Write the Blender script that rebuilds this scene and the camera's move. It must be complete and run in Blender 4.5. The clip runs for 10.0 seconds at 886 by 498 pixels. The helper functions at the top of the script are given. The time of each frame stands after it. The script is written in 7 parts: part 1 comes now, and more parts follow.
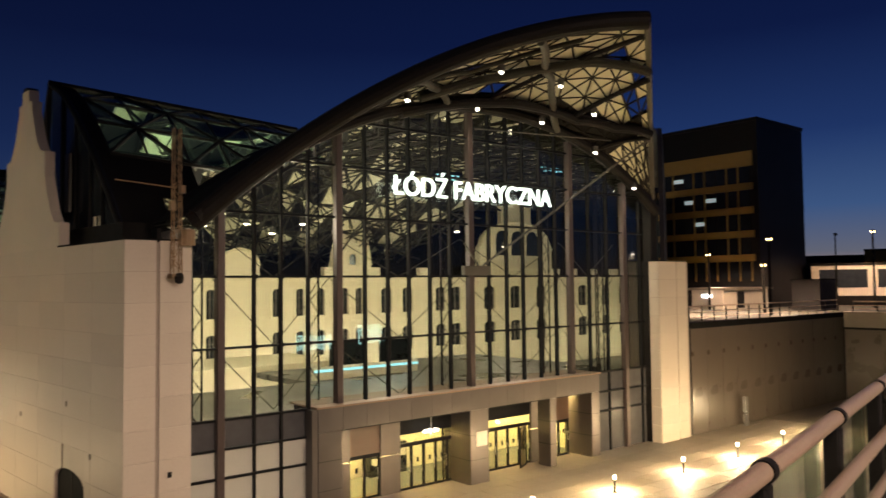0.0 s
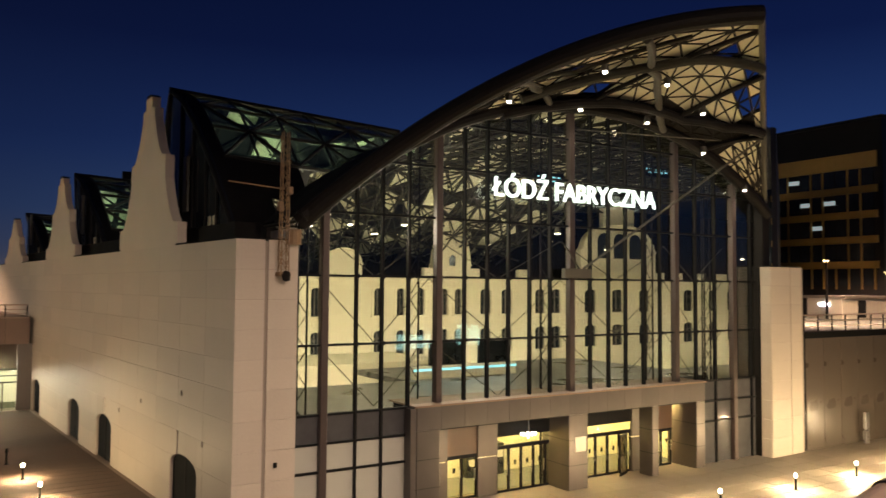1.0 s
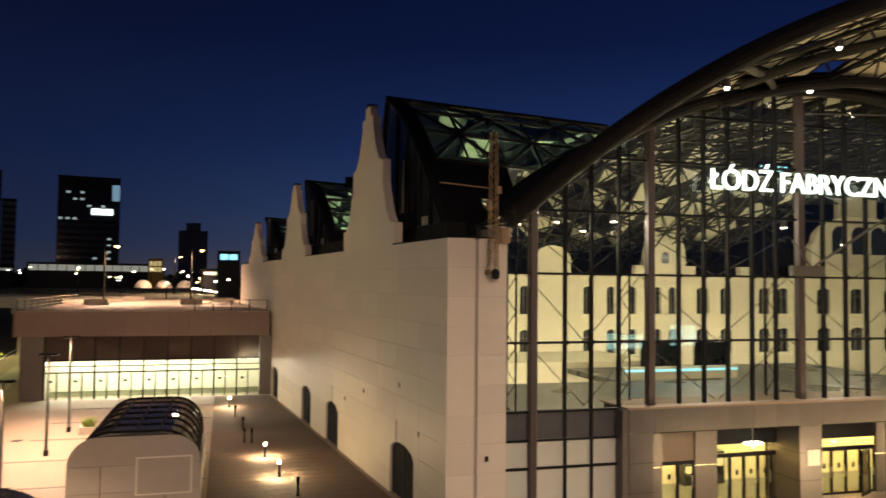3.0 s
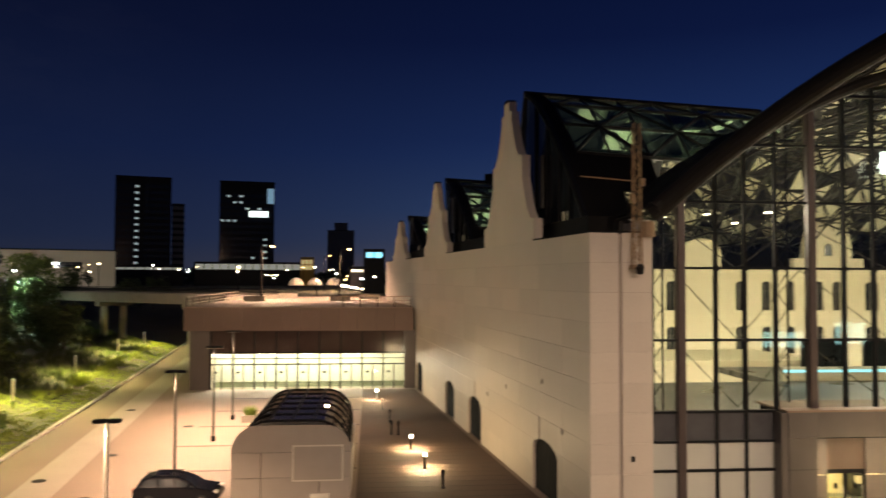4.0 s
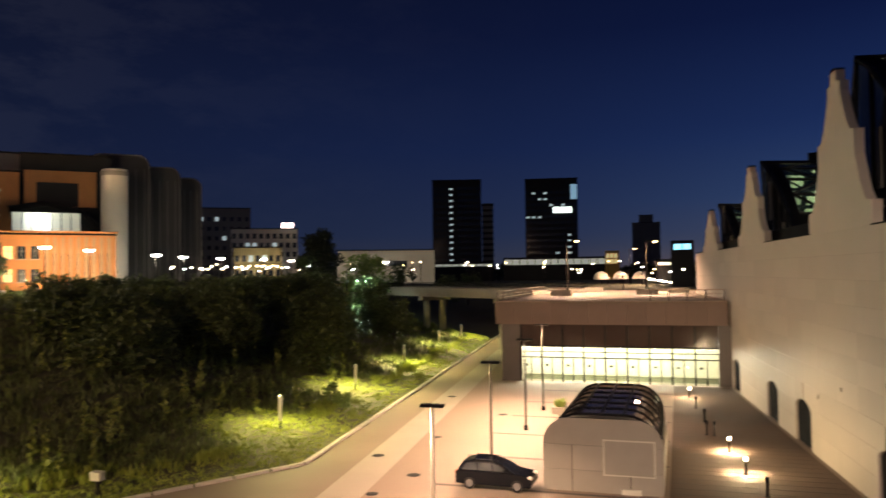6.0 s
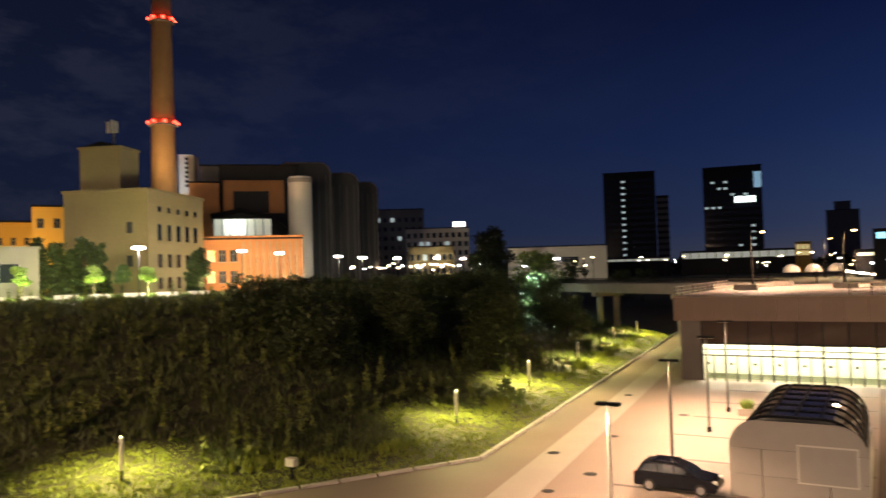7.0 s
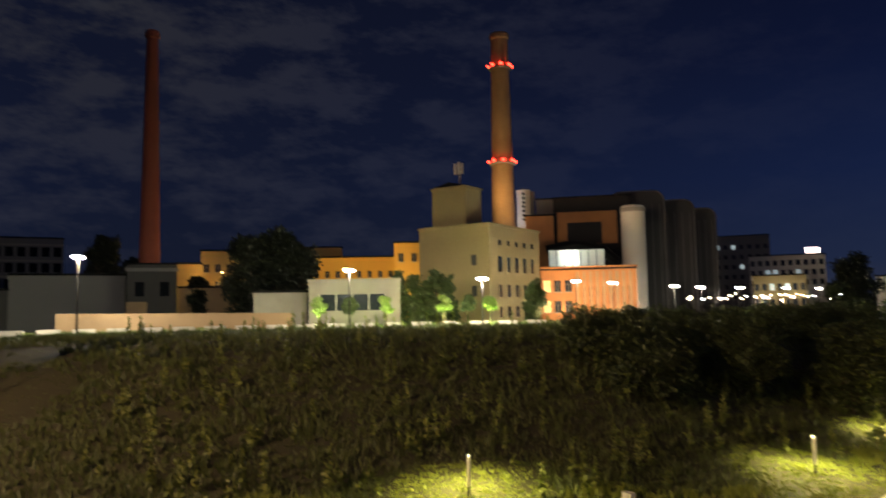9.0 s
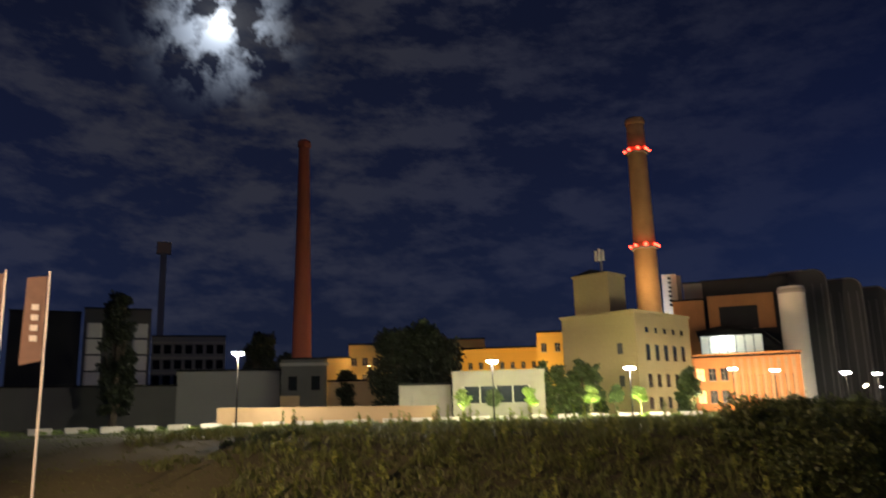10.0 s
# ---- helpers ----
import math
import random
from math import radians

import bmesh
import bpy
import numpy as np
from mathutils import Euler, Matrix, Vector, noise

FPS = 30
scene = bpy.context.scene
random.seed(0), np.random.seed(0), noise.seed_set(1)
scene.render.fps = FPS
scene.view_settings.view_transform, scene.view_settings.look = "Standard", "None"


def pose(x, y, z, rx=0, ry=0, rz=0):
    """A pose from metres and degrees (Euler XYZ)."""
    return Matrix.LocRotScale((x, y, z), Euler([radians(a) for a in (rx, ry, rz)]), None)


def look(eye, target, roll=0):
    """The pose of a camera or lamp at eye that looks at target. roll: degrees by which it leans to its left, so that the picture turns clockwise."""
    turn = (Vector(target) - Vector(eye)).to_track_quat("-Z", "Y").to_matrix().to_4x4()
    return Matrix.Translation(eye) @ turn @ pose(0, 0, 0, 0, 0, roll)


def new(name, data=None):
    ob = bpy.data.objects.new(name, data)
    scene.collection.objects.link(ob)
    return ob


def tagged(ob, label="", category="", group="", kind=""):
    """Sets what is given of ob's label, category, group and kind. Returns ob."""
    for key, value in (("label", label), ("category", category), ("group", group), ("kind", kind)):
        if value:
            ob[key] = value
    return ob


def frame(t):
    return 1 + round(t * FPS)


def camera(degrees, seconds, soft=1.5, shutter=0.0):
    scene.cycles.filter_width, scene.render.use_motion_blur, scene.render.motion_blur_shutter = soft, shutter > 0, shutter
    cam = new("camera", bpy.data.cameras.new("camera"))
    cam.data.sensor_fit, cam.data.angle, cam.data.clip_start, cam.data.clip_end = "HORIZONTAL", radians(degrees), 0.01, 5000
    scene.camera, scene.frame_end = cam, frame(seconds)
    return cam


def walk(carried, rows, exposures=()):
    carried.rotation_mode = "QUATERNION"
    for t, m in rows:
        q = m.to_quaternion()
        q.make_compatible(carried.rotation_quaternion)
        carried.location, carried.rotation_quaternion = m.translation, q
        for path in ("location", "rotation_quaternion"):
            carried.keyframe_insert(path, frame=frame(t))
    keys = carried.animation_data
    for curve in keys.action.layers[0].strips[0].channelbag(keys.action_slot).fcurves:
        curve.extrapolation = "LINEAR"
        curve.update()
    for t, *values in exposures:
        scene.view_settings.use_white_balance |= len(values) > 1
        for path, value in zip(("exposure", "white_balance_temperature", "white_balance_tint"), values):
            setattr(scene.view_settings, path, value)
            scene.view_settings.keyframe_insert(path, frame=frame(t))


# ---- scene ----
# Camera: it stands on a footbridge and turns from the glass hall to the old power plant.
cam = camera(60.65, 10.0, shutter=0.5)
EYE = (0.0, 0.0, 10.5)


def view(yaw, pitch, roll):
    return pose(*EYE) @ pose(0, 0, 0, 0, 0, yaw) @ pose(0, 0, 0, 90 + pitch) @ pose(0, 0, 0, 0, 0, -roll)


PATH = [
    (0.0, view(-39.29, 2.72, 0.64)),
    (0.5, view(-35.36, 2.87, 0.05)),
    (1.0, view(-31.75, 2.85, -0.43)),
    (1.5, view(-29.30, 2.83, -0.32)),
    (2.0, view(-25.99, 2.82, -0.39)),
    (2.5, view(-20.99, 2.76, -0.53)),
    (4.0, view(-5.49, 2.18, -0.22)),
    (4.5, view(0.96, 2.26, 0.21)),
    (5.0, view(6.17, 2.55, 0.18)),
    (6.5, view(23.55, 1.44, 1.25)),
    (7.0, view(30.10, 1.85, 1.62)),
    (7.5, view(35.69, 2.28, 1.75)),
    (8.0, view(40.93, 2.30, 0.87)),
    (8.5, view(48.37, 2.85, 0.99)),
    (9.0, view(54.90, 4.71, 1.08)),
    (9.5, view(60.82, 8.06, 1.12)),
    (10.0, view(65.45, 11.76, 1.51)),
]
walk(cam, PATH, exposures=[(0.0, 0.0), (4.5, 0.05), (5.0, 0.12), (6.5, 0.34), (7.5, 0.28), (8.5, 0.20), (9.0, 0.20), (9.5, 0.52), (10.0, 0.62)])

# ---- world: deep blue dusk sky, thin cloud round the moon ----
world = bpy.data.worlds.new("night_sky")
scene.world = world
world.use_nodes = True
wn, wl = world.node_tree.nodes, world.node_tree.links
wn.clear()


def wmath(op, a, b=None, clamp=False):
    n = wn.new("ShaderNodeMath")
    n.operation, n.use_clamp = op, clamp
    for i, s in enumerate((a, b)):
        if s is None:
            continue
        if isinstance(s, (int, float)):
            n.inputs[i].default_value = s
        else:
            wl.new(s, n.inputs[i])
    return n.outputs[0]


def wvec(op, a, b):
    n = wn.new("ShaderNodeVectorMath")
    n.operation = op
    wl.new(a, n.inputs[0])
    n.inputs[1].default_value = b
    return n.outputs["Value"] if op == "DOT_PRODUCT" else n.outputs[0]


def wramp(fac, stops):
    n = wn.new("ShaderNodeValToRGB")
    while len(n.color_ramp.elements) < len(stops):
        n.color_ramp.elements.new(0.5)
    for e, (p, c) in zip(n.color_ramp.elements, stops):
        e.position, e.color = p, (*c, 1)
    wl.new(fac, n.inputs[0])
    return n.outputs[0]


def wmix(kind, fac, a, b):
    n = wn.new("ShaderNodeMixRGB")
    n.blend_type = kind
    for i, s in enumerate((fac, a, b)):
        if isinstance(s, (int, float)):
            n.inputs[i].default_value = s
        elif isinstance(s, tuple):
            n.inputs[i].default_value = (*s, 1)
        else:
            wl.new(s, n.inputs[i])
    return n.outputs[0]


def bearing(az, el=0.0):
    """Unit direction at az degrees to the left of north and el degrees up."""
    a, e = radians(az), radians(el)
    return (-math.sin(a) * math.cos(e), math.cos(a) * math.cos(e), math.sin(e))


wtex = wn.new("ShaderNodeTexCoord").outputs["Generated"]
wsep = wn.new("ShaderNodeSeparateXYZ")
wl.new(wtex, wsep.inputs[0])
height = wmath("MAXIMUM", wsep.outputs[2], 0.0)
sky = wramp(height, [(0.0, (0.030, 0.034, 0.055)), (0.05, (0.015, 0.024, 0.062)), (0.16, (0.0068, 0.0145, 0.056)),
                     (0.30, (0.0030, 0.0062, 0.030)), (0.45, (0.0013, 0.0027, 0.014)), (1.0, (0.0010, 0.0018, 0.010))])
# the sky is brighter in the north-east, where the sun went down
dusk = wmath("MAXIMUM", wvec("DOT_PRODUCT", wtex, bearing(-75)), 0.0)
dusk = wmath("POWER", dusk, 1.5)
glow = wramp(height, [(0.0, (0.30, 0.17, 0.085)), (0.035, (0.10, 0.10, 0.11)), (0.09, (0.032, 0.070, 0.155)), (0.18, (0.007, 0.021, 0.075)), (0.3, (0.0012, 0.0045, 0.026)), (1.0, (0.0, 0.0, 0.005))])
sky = wmix("ADD", dusk, sky, glow)
# the west is darker and greyer
west = wmath("POWER", wmath("MAXIMUM", wvec("DOT_PRODUCT", wtex, bearing(75)), 0.0), 2.0)
sky = wmix("MIX", wmath("MULTIPLY", west, 0.85), sky, (0.0048, 0.0062, 0.0135))
moon_dot = wmath("MAXIMUM", wvec("DOT_PRODUCT", wtex, bearing(82.7, 27.7)), 0.0)
noise_map = wn.new("ShaderNodeMapping")
noise_map.inputs["Scale"].default_value = (5.0, 5.0, 13.0)
noise_map.inputs["Rotation"].default_value = (0.0, radians(22), radians(30))
wl.new(wtex, noise_map.inputs[0])
cloud = wn.new("ShaderNodeTexNoise")
cloud.inputs["Scale"].default_value, cloud.inputs["Detail"].default_value, cloud.inputs["Roughness"].default_value = 1.5, 10.0, 0.66
wl.new(noise_map.outputs[0], cloud.inputs["Vector"])
cover = wramp(cloud.outputs[0], [(0.46, (0, 0, 0)), (0.60, (1, 1, 1))])
near_moon = wmath("POWER", moon_dot, 26.0)
veil = wmath("MULTIPLY", wmath("MULTIPLY", near_moon, 0.8), cover)
sky = wmix("MIX", veil, sky, (0.0085, 0.0085, 0.0105))
thin = wmath("MULTIPLY", wmath("POWER", moon_dot, 4.0), wmath("MULTIPLY", cover, 0.021))
sky = wmix("ADD", thin, sky, (0.5, 0.5, 0.62))
blot = wn.new("ShaderNodeTexNoise")
blot.inputs["Scale"].default_value, blot.inputs["Detail"].default_value = 24.0, 8.0
wl.new(wtex, blot.inputs["Vector"])
blot.inputs["Roughness"].default_value = 0.6
broken = wramp(blot.outputs[0], [(0.43, (0.03, 0.03, 0.035)), (0.57, (1, 1, 1))])
halo = wmath("MULTIPLY", wmath("POWER", moon_dot, 760.0), broken)
sky = wmix("ADD", halo, sky, (0.50, 0.58, 0.70))
disc = wmath("MULTIPLY", wmath("MULTIPLY", wmath("POWER", moon_dot, 9000.0), 1.6), broken)
sky = wmix("ADD", disc, sky, (0.9, 0.95, 1.0))
wbg = wn.new("ShaderNodeBackground")
wl.new(sky, wbg.inputs[0])
wout = wn.new("ShaderNodeOutputWorld")
wl.new(wbg.outputs[0], wout.inputs[0])
wbg.inputs[1].default_value = 1.0

SODIUM, WARM, COOL = (1.0, 0.65, 0.41), (1.0, 0.88, 0.63), (0.85, 0.95, 1.0)


def lamp(name, kind, watts, colour, where, target=None, size=0.1, parent=None, cone=150, blend=0.6):
    data = bpy.data.lights.new(name, kind)
    data.energy, data.color = watts, colour
    if kind == "AREA":
        data.shape = "RECTANGLE"
        data.size, data.size_y = size if isinstance(size, tuple) else (size, size)
    else:
        data.shadow_soft_size = size
    if kind == "SPOT":
        data.spot_size, data.spot_blend = radians(cone), blend
    ob = new(name, data)
    m = look(where, target) if target else pose(*where)
    if parent:
        ob.parent = parent
    ob.matrix_basis = m
    return ob


# ---- materials ----
def material(name, colour, rough=0.6, metal=0.0, spread=0.15, scale=1.5, fine=25.0, bump=0.15, emit=0.0, glow_colour=None,
             piece=0.0, stain=0.0, coat=0.0):
    """A surface with variation at two scales, fine relief, and a change of tone from piece to piece."""
    m = bpy.data.materials.new(name)
    m.use_nodes = True
    nt = m.node_tree
    n, l = nt.nodes, nt.links
    b = n["Principled BSDF"]
    tc = n.new("ShaderNodeTexCoord").outputs["Object"]

    def tex(s, detail=5.0):
        t = n.new("ShaderNodeTexNoise")
        t.inputs["Scale"].default_value, t.inputs["Detail"].default_value = s, detail
        l.new(tc, t.inputs["Vector"])
        return t.outputs[0]

    def arith(op, a, c):
        q = n.new("ShaderNodeMath")
        q.operation = op
        for i, s in enumerate((a, c)):
            if isinstance(s, (int, float)):
                q.inputs[i].default_value = s
            else:
                l.new(s, q.inputs[i])
        return q.outputs[0]

    big, small = tex(scale), tex(fine)
    tone = arith("ADD", arith("MULTIPLY", arith("SUBTRACT", big, 0.5), spread * 2.4), arith("MULTIPLY", arith("SUBTRACT", small, 0.5), spread * 1.3))
    if piece:
        r = n.new("ShaderNodeObjectInfo").outputs["Random"]
        tone = arith("ADD", tone, arith("MULTIPLY", arith("SUBTRACT", r, 0.5), piece * 2))
    tone = arith("ADD", tone, 1.0)
    mul = n.new("ShaderNodeMixRGB")
    mul.blend_type = "MULTIPLY"
    mul.inputs[0].default_value = 1.0
    mul.inputs[1].default_value = (*colour, 1)
    l.new(tone, mul.inputs[2])
    out = mul.outputs[0]
    if stain:
        ramp = n.new("ShaderNodeValToRGB")
        ramp.color_ramp.elements[0].position, ramp.color_ramp.elements[1].position = 0.55, 0.72
        l.new(tex(scale * 0.45, 8.0), ramp.inputs[0])
        mx = n.new("ShaderNodeMixRGB")
        l.new(arith("MULTIPLY", ramp.outputs[0], stain), mx.inputs[0])
        l.new(out, mx.inputs[1])
        mx.inputs[2].default_value = (colour[0] * 0.45, colour[1] * 0.42, colour[2] * 0.4, 1)
        out = mx.outputs[0]
    l.new(out, b.inputs["Base Color"])
    l.new(arith("ADD", arith("MULTIPLY", arith("SUBTRACT", big, 0.5), 0.25), rough), b.inputs["Roughness"])
    b.inputs["Metallic"].default_value = metal
    b.inputs["Coat Weight"].default_value = coat
    if bump:
        bp = n.new("ShaderNodeBump")
        bp.inputs["Strength"].default_value, bp.inputs["Distance"].default_value = bump, 0.02
        l.new(small, bp.inputs["Height"])
        l.new(bp.outputs[0], b.inputs["Normal"])
    if emit:
        b.inputs["Emission Color"].default_value = (*(glow_colour or colour), 1)
        b.inputs["Emission Strength"].default_value = emit
    return m


def glass(name, tint, clear=0.85, rough=0.02):
    """Thin architectural glass: tinted see-through, with a mirror gloss that grows at grazing angles."""
    m = bpy.data.materials.new(name)
    m.use_nodes = True
    n, l = m.node_tree.nodes, m.node_tree.links
    n.clear()
    t, g, mix = n.new("ShaderNodeBsdfTransparent"), n.new("ShaderNodeBsdfGlossy"), n.new("ShaderNodeMixShader")
    t.inputs[0].default_value = (*[c * clear for c in tint], 1)
    g.inputs["Roughness"].default_value = rough
    lw = n.new("ShaderNodeLayerWeight")
    lw.inputs[0].default_value = 0.5
    pw, ml, ad = n.new("ShaderNodeMath"), n.new("ShaderNodeMath"), n.new("ShaderNodeMath")
    pw.operation, ml.operation, ad.operation = "POWER", "MULTIPLY", "ADD"
    pw.inputs[1].default_value, ml.inputs[1].default_value, ad.inputs[1].default_value = 3.5, 0.85, 0.045
    l.new(lw.outputs["Facing"], pw.inputs[0])
    l.new(pw.outputs[0], ml.inputs[0])
    l.new(ml.outputs[0], ad.inputs[0])
    l.new(ad.outputs[0], mix.inputs[0])
    l.new(t.outputs[0], mix.inputs[1])
    l.new(g.outputs[0], mix.inputs[2])
    o = n.new("ShaderNodeOutputMaterial")
    l.new(mix.outputs[0], o.inputs[0])
    return m


def shining(name, colour, strength):
    m = bpy.data.materials.new(name)
    m.use_nodes = True
    b = m.node_tree.nodes["Principled BSDF"]
    b.inputs["Base Color"].default_value = (*colour, 1)
    b.inputs["Emission Color"].default_value = (*colour, 1)
    b.inputs["Emission Strength"].default_value = strength
    return m


def leafy(name, a, b_, trans=0.25):
    m = bpy.data.materials.new(name)
    m.use_nodes = True
    n, l = m.node_tree.nodes, m.node_tree.links
    b = n["Principled BSDF"]
    geo = n.new("ShaderNodeNewGeometry")
    ramp = n.new("ShaderNodeValToRGB")
    ramp.color_ramp.elements[0].color, ramp.color_ramp.elements[1].color = (*a, 1), (*b_, 1)
    l.new(geo.outputs["Random Per Island"], ramp.inputs[0])
    l.new(ramp.outputs[0], b.inputs["Base Color"])
    b.inputs["Roughness"].default_value = 0.6
    return m


M_PANEL = material("pale_stone_panel", (0.50, 0.44, 0.37), 0.55, spread=0.10, scale=0.35, fine=9, piece=0.05, bump=0.08, stain=0.12)
M_CORE = material("wall_joint", (0.30, 0.25, 0.21), 0.8, spread=0.1)
M_COPING = material("dark_roof_sheet", (0.008, 0.0075, 0.0075), 0.7, metal=0.0, spread=0.2, scale=0.8)
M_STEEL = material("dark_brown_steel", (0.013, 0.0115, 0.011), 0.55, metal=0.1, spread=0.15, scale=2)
M_TUBE = material("bronze_grey_tube", (0.075, 0.07, 0.055), 0.5, metal=0.1, spread=0.15, scale=1.2)
M_LATTICE = material("olive_grey_lattice", (0.035, 0.034, 0.026), 0.55, metal=0.1, spread=0.15, scale=1.2)
M_MULL = material("pink_brown_mullion", (0.060, 0.042, 0.038), 0.45, metal=0.2, spread=0.12)
M_BLACK = material("black_frame", (0.008, 0.008, 0.009), 0.65, spread=0.2)
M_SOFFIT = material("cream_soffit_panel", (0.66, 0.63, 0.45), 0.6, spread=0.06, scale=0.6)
M_PALACE = material("cream_plaster", (0.74, 0.68, 0.50), 0.75, spread=0.06, scale=0.3, fine=6, stain=0.1)
M_PALACE_TRIM = material("pale_plaster_trim", (0.78, 0.73, 0.52), 0.7, spread=0.05)
M_PORTAL = material("grey_brown_cladding", (0.088, 0.075, 0.071), 0.36, metal=0.4, spread=0.12, scale=1.2, piece=0.08)
M_PORTAL_TOP = material("portal_coping", (0.20, 0.13, 0.09), 0.5, spread=0.1)
M_BROWN = material("rust_brown_panel", (0.10, 0.055, 0.035), 0.5, spread=0.12)
M_PAVE = material("granite_paving", (0.27, 0.225, 0.18), 0.62, spread=0.13, scale=0.25, fine=4, piece=0.07, bump=0.1, stain=0.25)
M_BRICK = material("dark_clinker_paving", (0.088, 0.055, 0.038), 0.85, spread=0.2, scale=0.6, fine=7, stain=0.3, piece=0.1)
M_ROAD = material("road_surface", (0.25, 0.188, 0.15), 0.75, spread=0.16, scale=0.18, fine=14, stain=0.25)
M_ROAD_PALE = material("pale_road_strip", (0.36, 0.31, 0.26), 0.75, spread=0.14, scale=0.3, fine=10, stain=0.2)
M_KERB = material("concrete_kerb", (0.45, 0.40, 0.34), 0.8, spread=0.15)
M_SOIL = material("grassy_soil", (0.050, 0.046, 0.018), 0.95, spread=0.4, scale=0.25, fine=3, bump=0.5)
M_FAR_GROUND = material("city_ground", (0.05, 0.048, 0.04), 0.9, spread=0.3, scale=0.05)
M_GRANITE = material("polished_dark_granite", (0.085, 0.068, 0.056), 0.30, spread=0.15, scale=0.5, fine=12, bump=0.02, piece=0.06)
M_CONC = material("bare_concrete", (0.27, 0.235, 0.2), 0.8, spread=0.15, scale=0.6, stain=0.3)
M_FASCIA = material("brown_fascia_panel", (0.135, 0.085, 0.065), 0.5, spread=0.1, piece=0.06)
M_ROOF_FLAT = material("terrace_deck", (0.26, 0.19, 0.15), 0.75, spread=0.2, scale=0.3, stain=0.3)
M_VENT = material("beige_metal_panel", (0.30, 0.265, 0.225), 0.45, spread=0.08, piece=0.05)
M_CAR = material("dark_blue_car_paint", (0.006, 0.0065, 0.009), 0.12, metal=0.0, spread=0.05, coat=0.0, bump=0)
M_TYRE = material("tyre_rubber", (0.012, 0.012, 0.012), 0.85)
M_CHROME = material("wheel_alloy", (0.35, 0.35, 0.36), 0.3, metal=0.9, bump=0)
M_TAN_BRICK = material("tan_brick", (0.36, 0.205, 0.085), 0.85, spread=0.2, scale=0.4, fine=3, stain=0.25)
# darker copy of the grey block: dim light is put into the colour
M_FAR_GREY = material("dim_grey_block", (0.07, 0.066, 0.063), 0.85, spread=0.25, scale=0.1)
M_ORANGE_BRICK = material("orange_brick", (0.40, 0.17, 0.06), 0.85, spread=0.2, scale=0.4, fine=3, stain=0.2)
M_RED_BRICK = material("dark_red_brick", (0.24, 0.055, 0.028), 0.85, spread=0.25, scale=0.15, fine=3, stain=0.35)
M_MILL = material("yellow_grey_render", (0.33, 0.25, 0.115), 0.85, spread=0.16, scale=0.15, fine=2, stain=0.3)
M_OCHRE = material("ochre_render", (0.50, 0.29, 0.06), 0.85, spread=0.12, scale=0.15)
M_GREYB = material("grey_block", (0.16, 0.15, 0.14), 0.8, spread=0.15, scale=0.1)
M_WHITEB = material("white_render", (0.55, 0.50, 0.42), 0.8, spread=0.12, scale=0.15)
M_DARKB = material("black_cladding", (0.016, 0.015, 0.016), 0.45, spread=0.2, scale=0.3)
M_GOLD = material("gold_cladding", (0.42, 0.26, 0.07), 0.45, metal=0.35, spread=0.12)
M_WIN = material("dark_window_glass", (0.02, 0.024, 0.03), 0.12, spread=0.3, bump=0)
# near black for door leaves and for shade in window holes and hall depth
M_VOID = material("black_leaf_and_void", (0.005, 0.006, 0.008), 0.85, spread=0.2)
M_DARKPANE = material("reddish_dark_pane", (0.05, 0.032, 0.028), 0.12, spread=0.25, scale=0.4, bump=0)
M_PEACH = material("peach_wall_render", (0.33, 0.215, 0.115), 0.85, spread=0.18, scale=0.4, stain=0.4)
M_WIN_FRONT = material("dark_glass_panel", (0.070, 0.070, 0.074), 0.10, spread=0.2, bump=0)
M_BRICK_DARK = material("dark_paving_band", (0.085, 0.062, 0.05), 0.75, spread=0.2, scale=0.8, fine=9)
M_RUST = material("rusty_yellow_steel", (0.24, 0.155, 0.085), 0.6, spread=0.3, scale=4)
M_BARK = material("bark", (0.07, 0.05, 0.035), 0.9, spread=0.3, scale=3)
M_WHITE_POST = material("white_post_paint", (0.75, 0.71, 0.62), 0.5, spread=0.08)
M_RAIL = material("brushed_steel_rail", (0.40, 0.31, 0.24), 0.38, metal=0.35, spread=0.1, fine=60, bump=0.05)
M_BANNER = material("brown_banner_cloth", (0.17, 0.105, 0.075), 0.8, spread=0.2)
M_SCREEN = material("dark_screen", (0.010, 0.012, 0.014), 0.3, spread=0.1, bump=0)
M_FLOOR_IN = material("hall_floor_stone", (0.11, 0.115, 0.115), 0.35, spread=0.1, scale=0.2)
M_GALLERY = material("dark_gallery_floor", (0.060, 0.068, 0.070), 0.3, spread=0.15, scale=0.3)
M_GREYPANE = material("grey_glass_panel", (0.45, 0.45, 0.40), 0.18, spread=0.08, scale=0.5, bump=0)
M_PLATE = material("pale_notice_plate", (0.6, 0.56, 0.48), 0.5)

for dull in (M_DARKB, M_FAR_GREY, M_VOID, M_COPING, M_BLACK, M_STEEL, M_LATTICE, M_CAR):
    dull.node_tree.nodes["Principled BSDF"].inputs["Specular IOR Level"].default_value = 0.12

G_FACADE = glass("facade_glass", (0.95, 0.95, 0.90), 0.93)
G_DARK = glass("dark_glass", (0.55, 0.53, 0.50), 0.85)
G_GREEN = glass("green_roof_glass", (0.78, 0.97, 0.90), 0.9, 0.05)
G_RAIL = glass("rail_glass", (0.88, 0.98, 0.94), 0.98)
G_SHOP = glass("shop_glass", (0.9, 0.95, 0.9), 0.92)

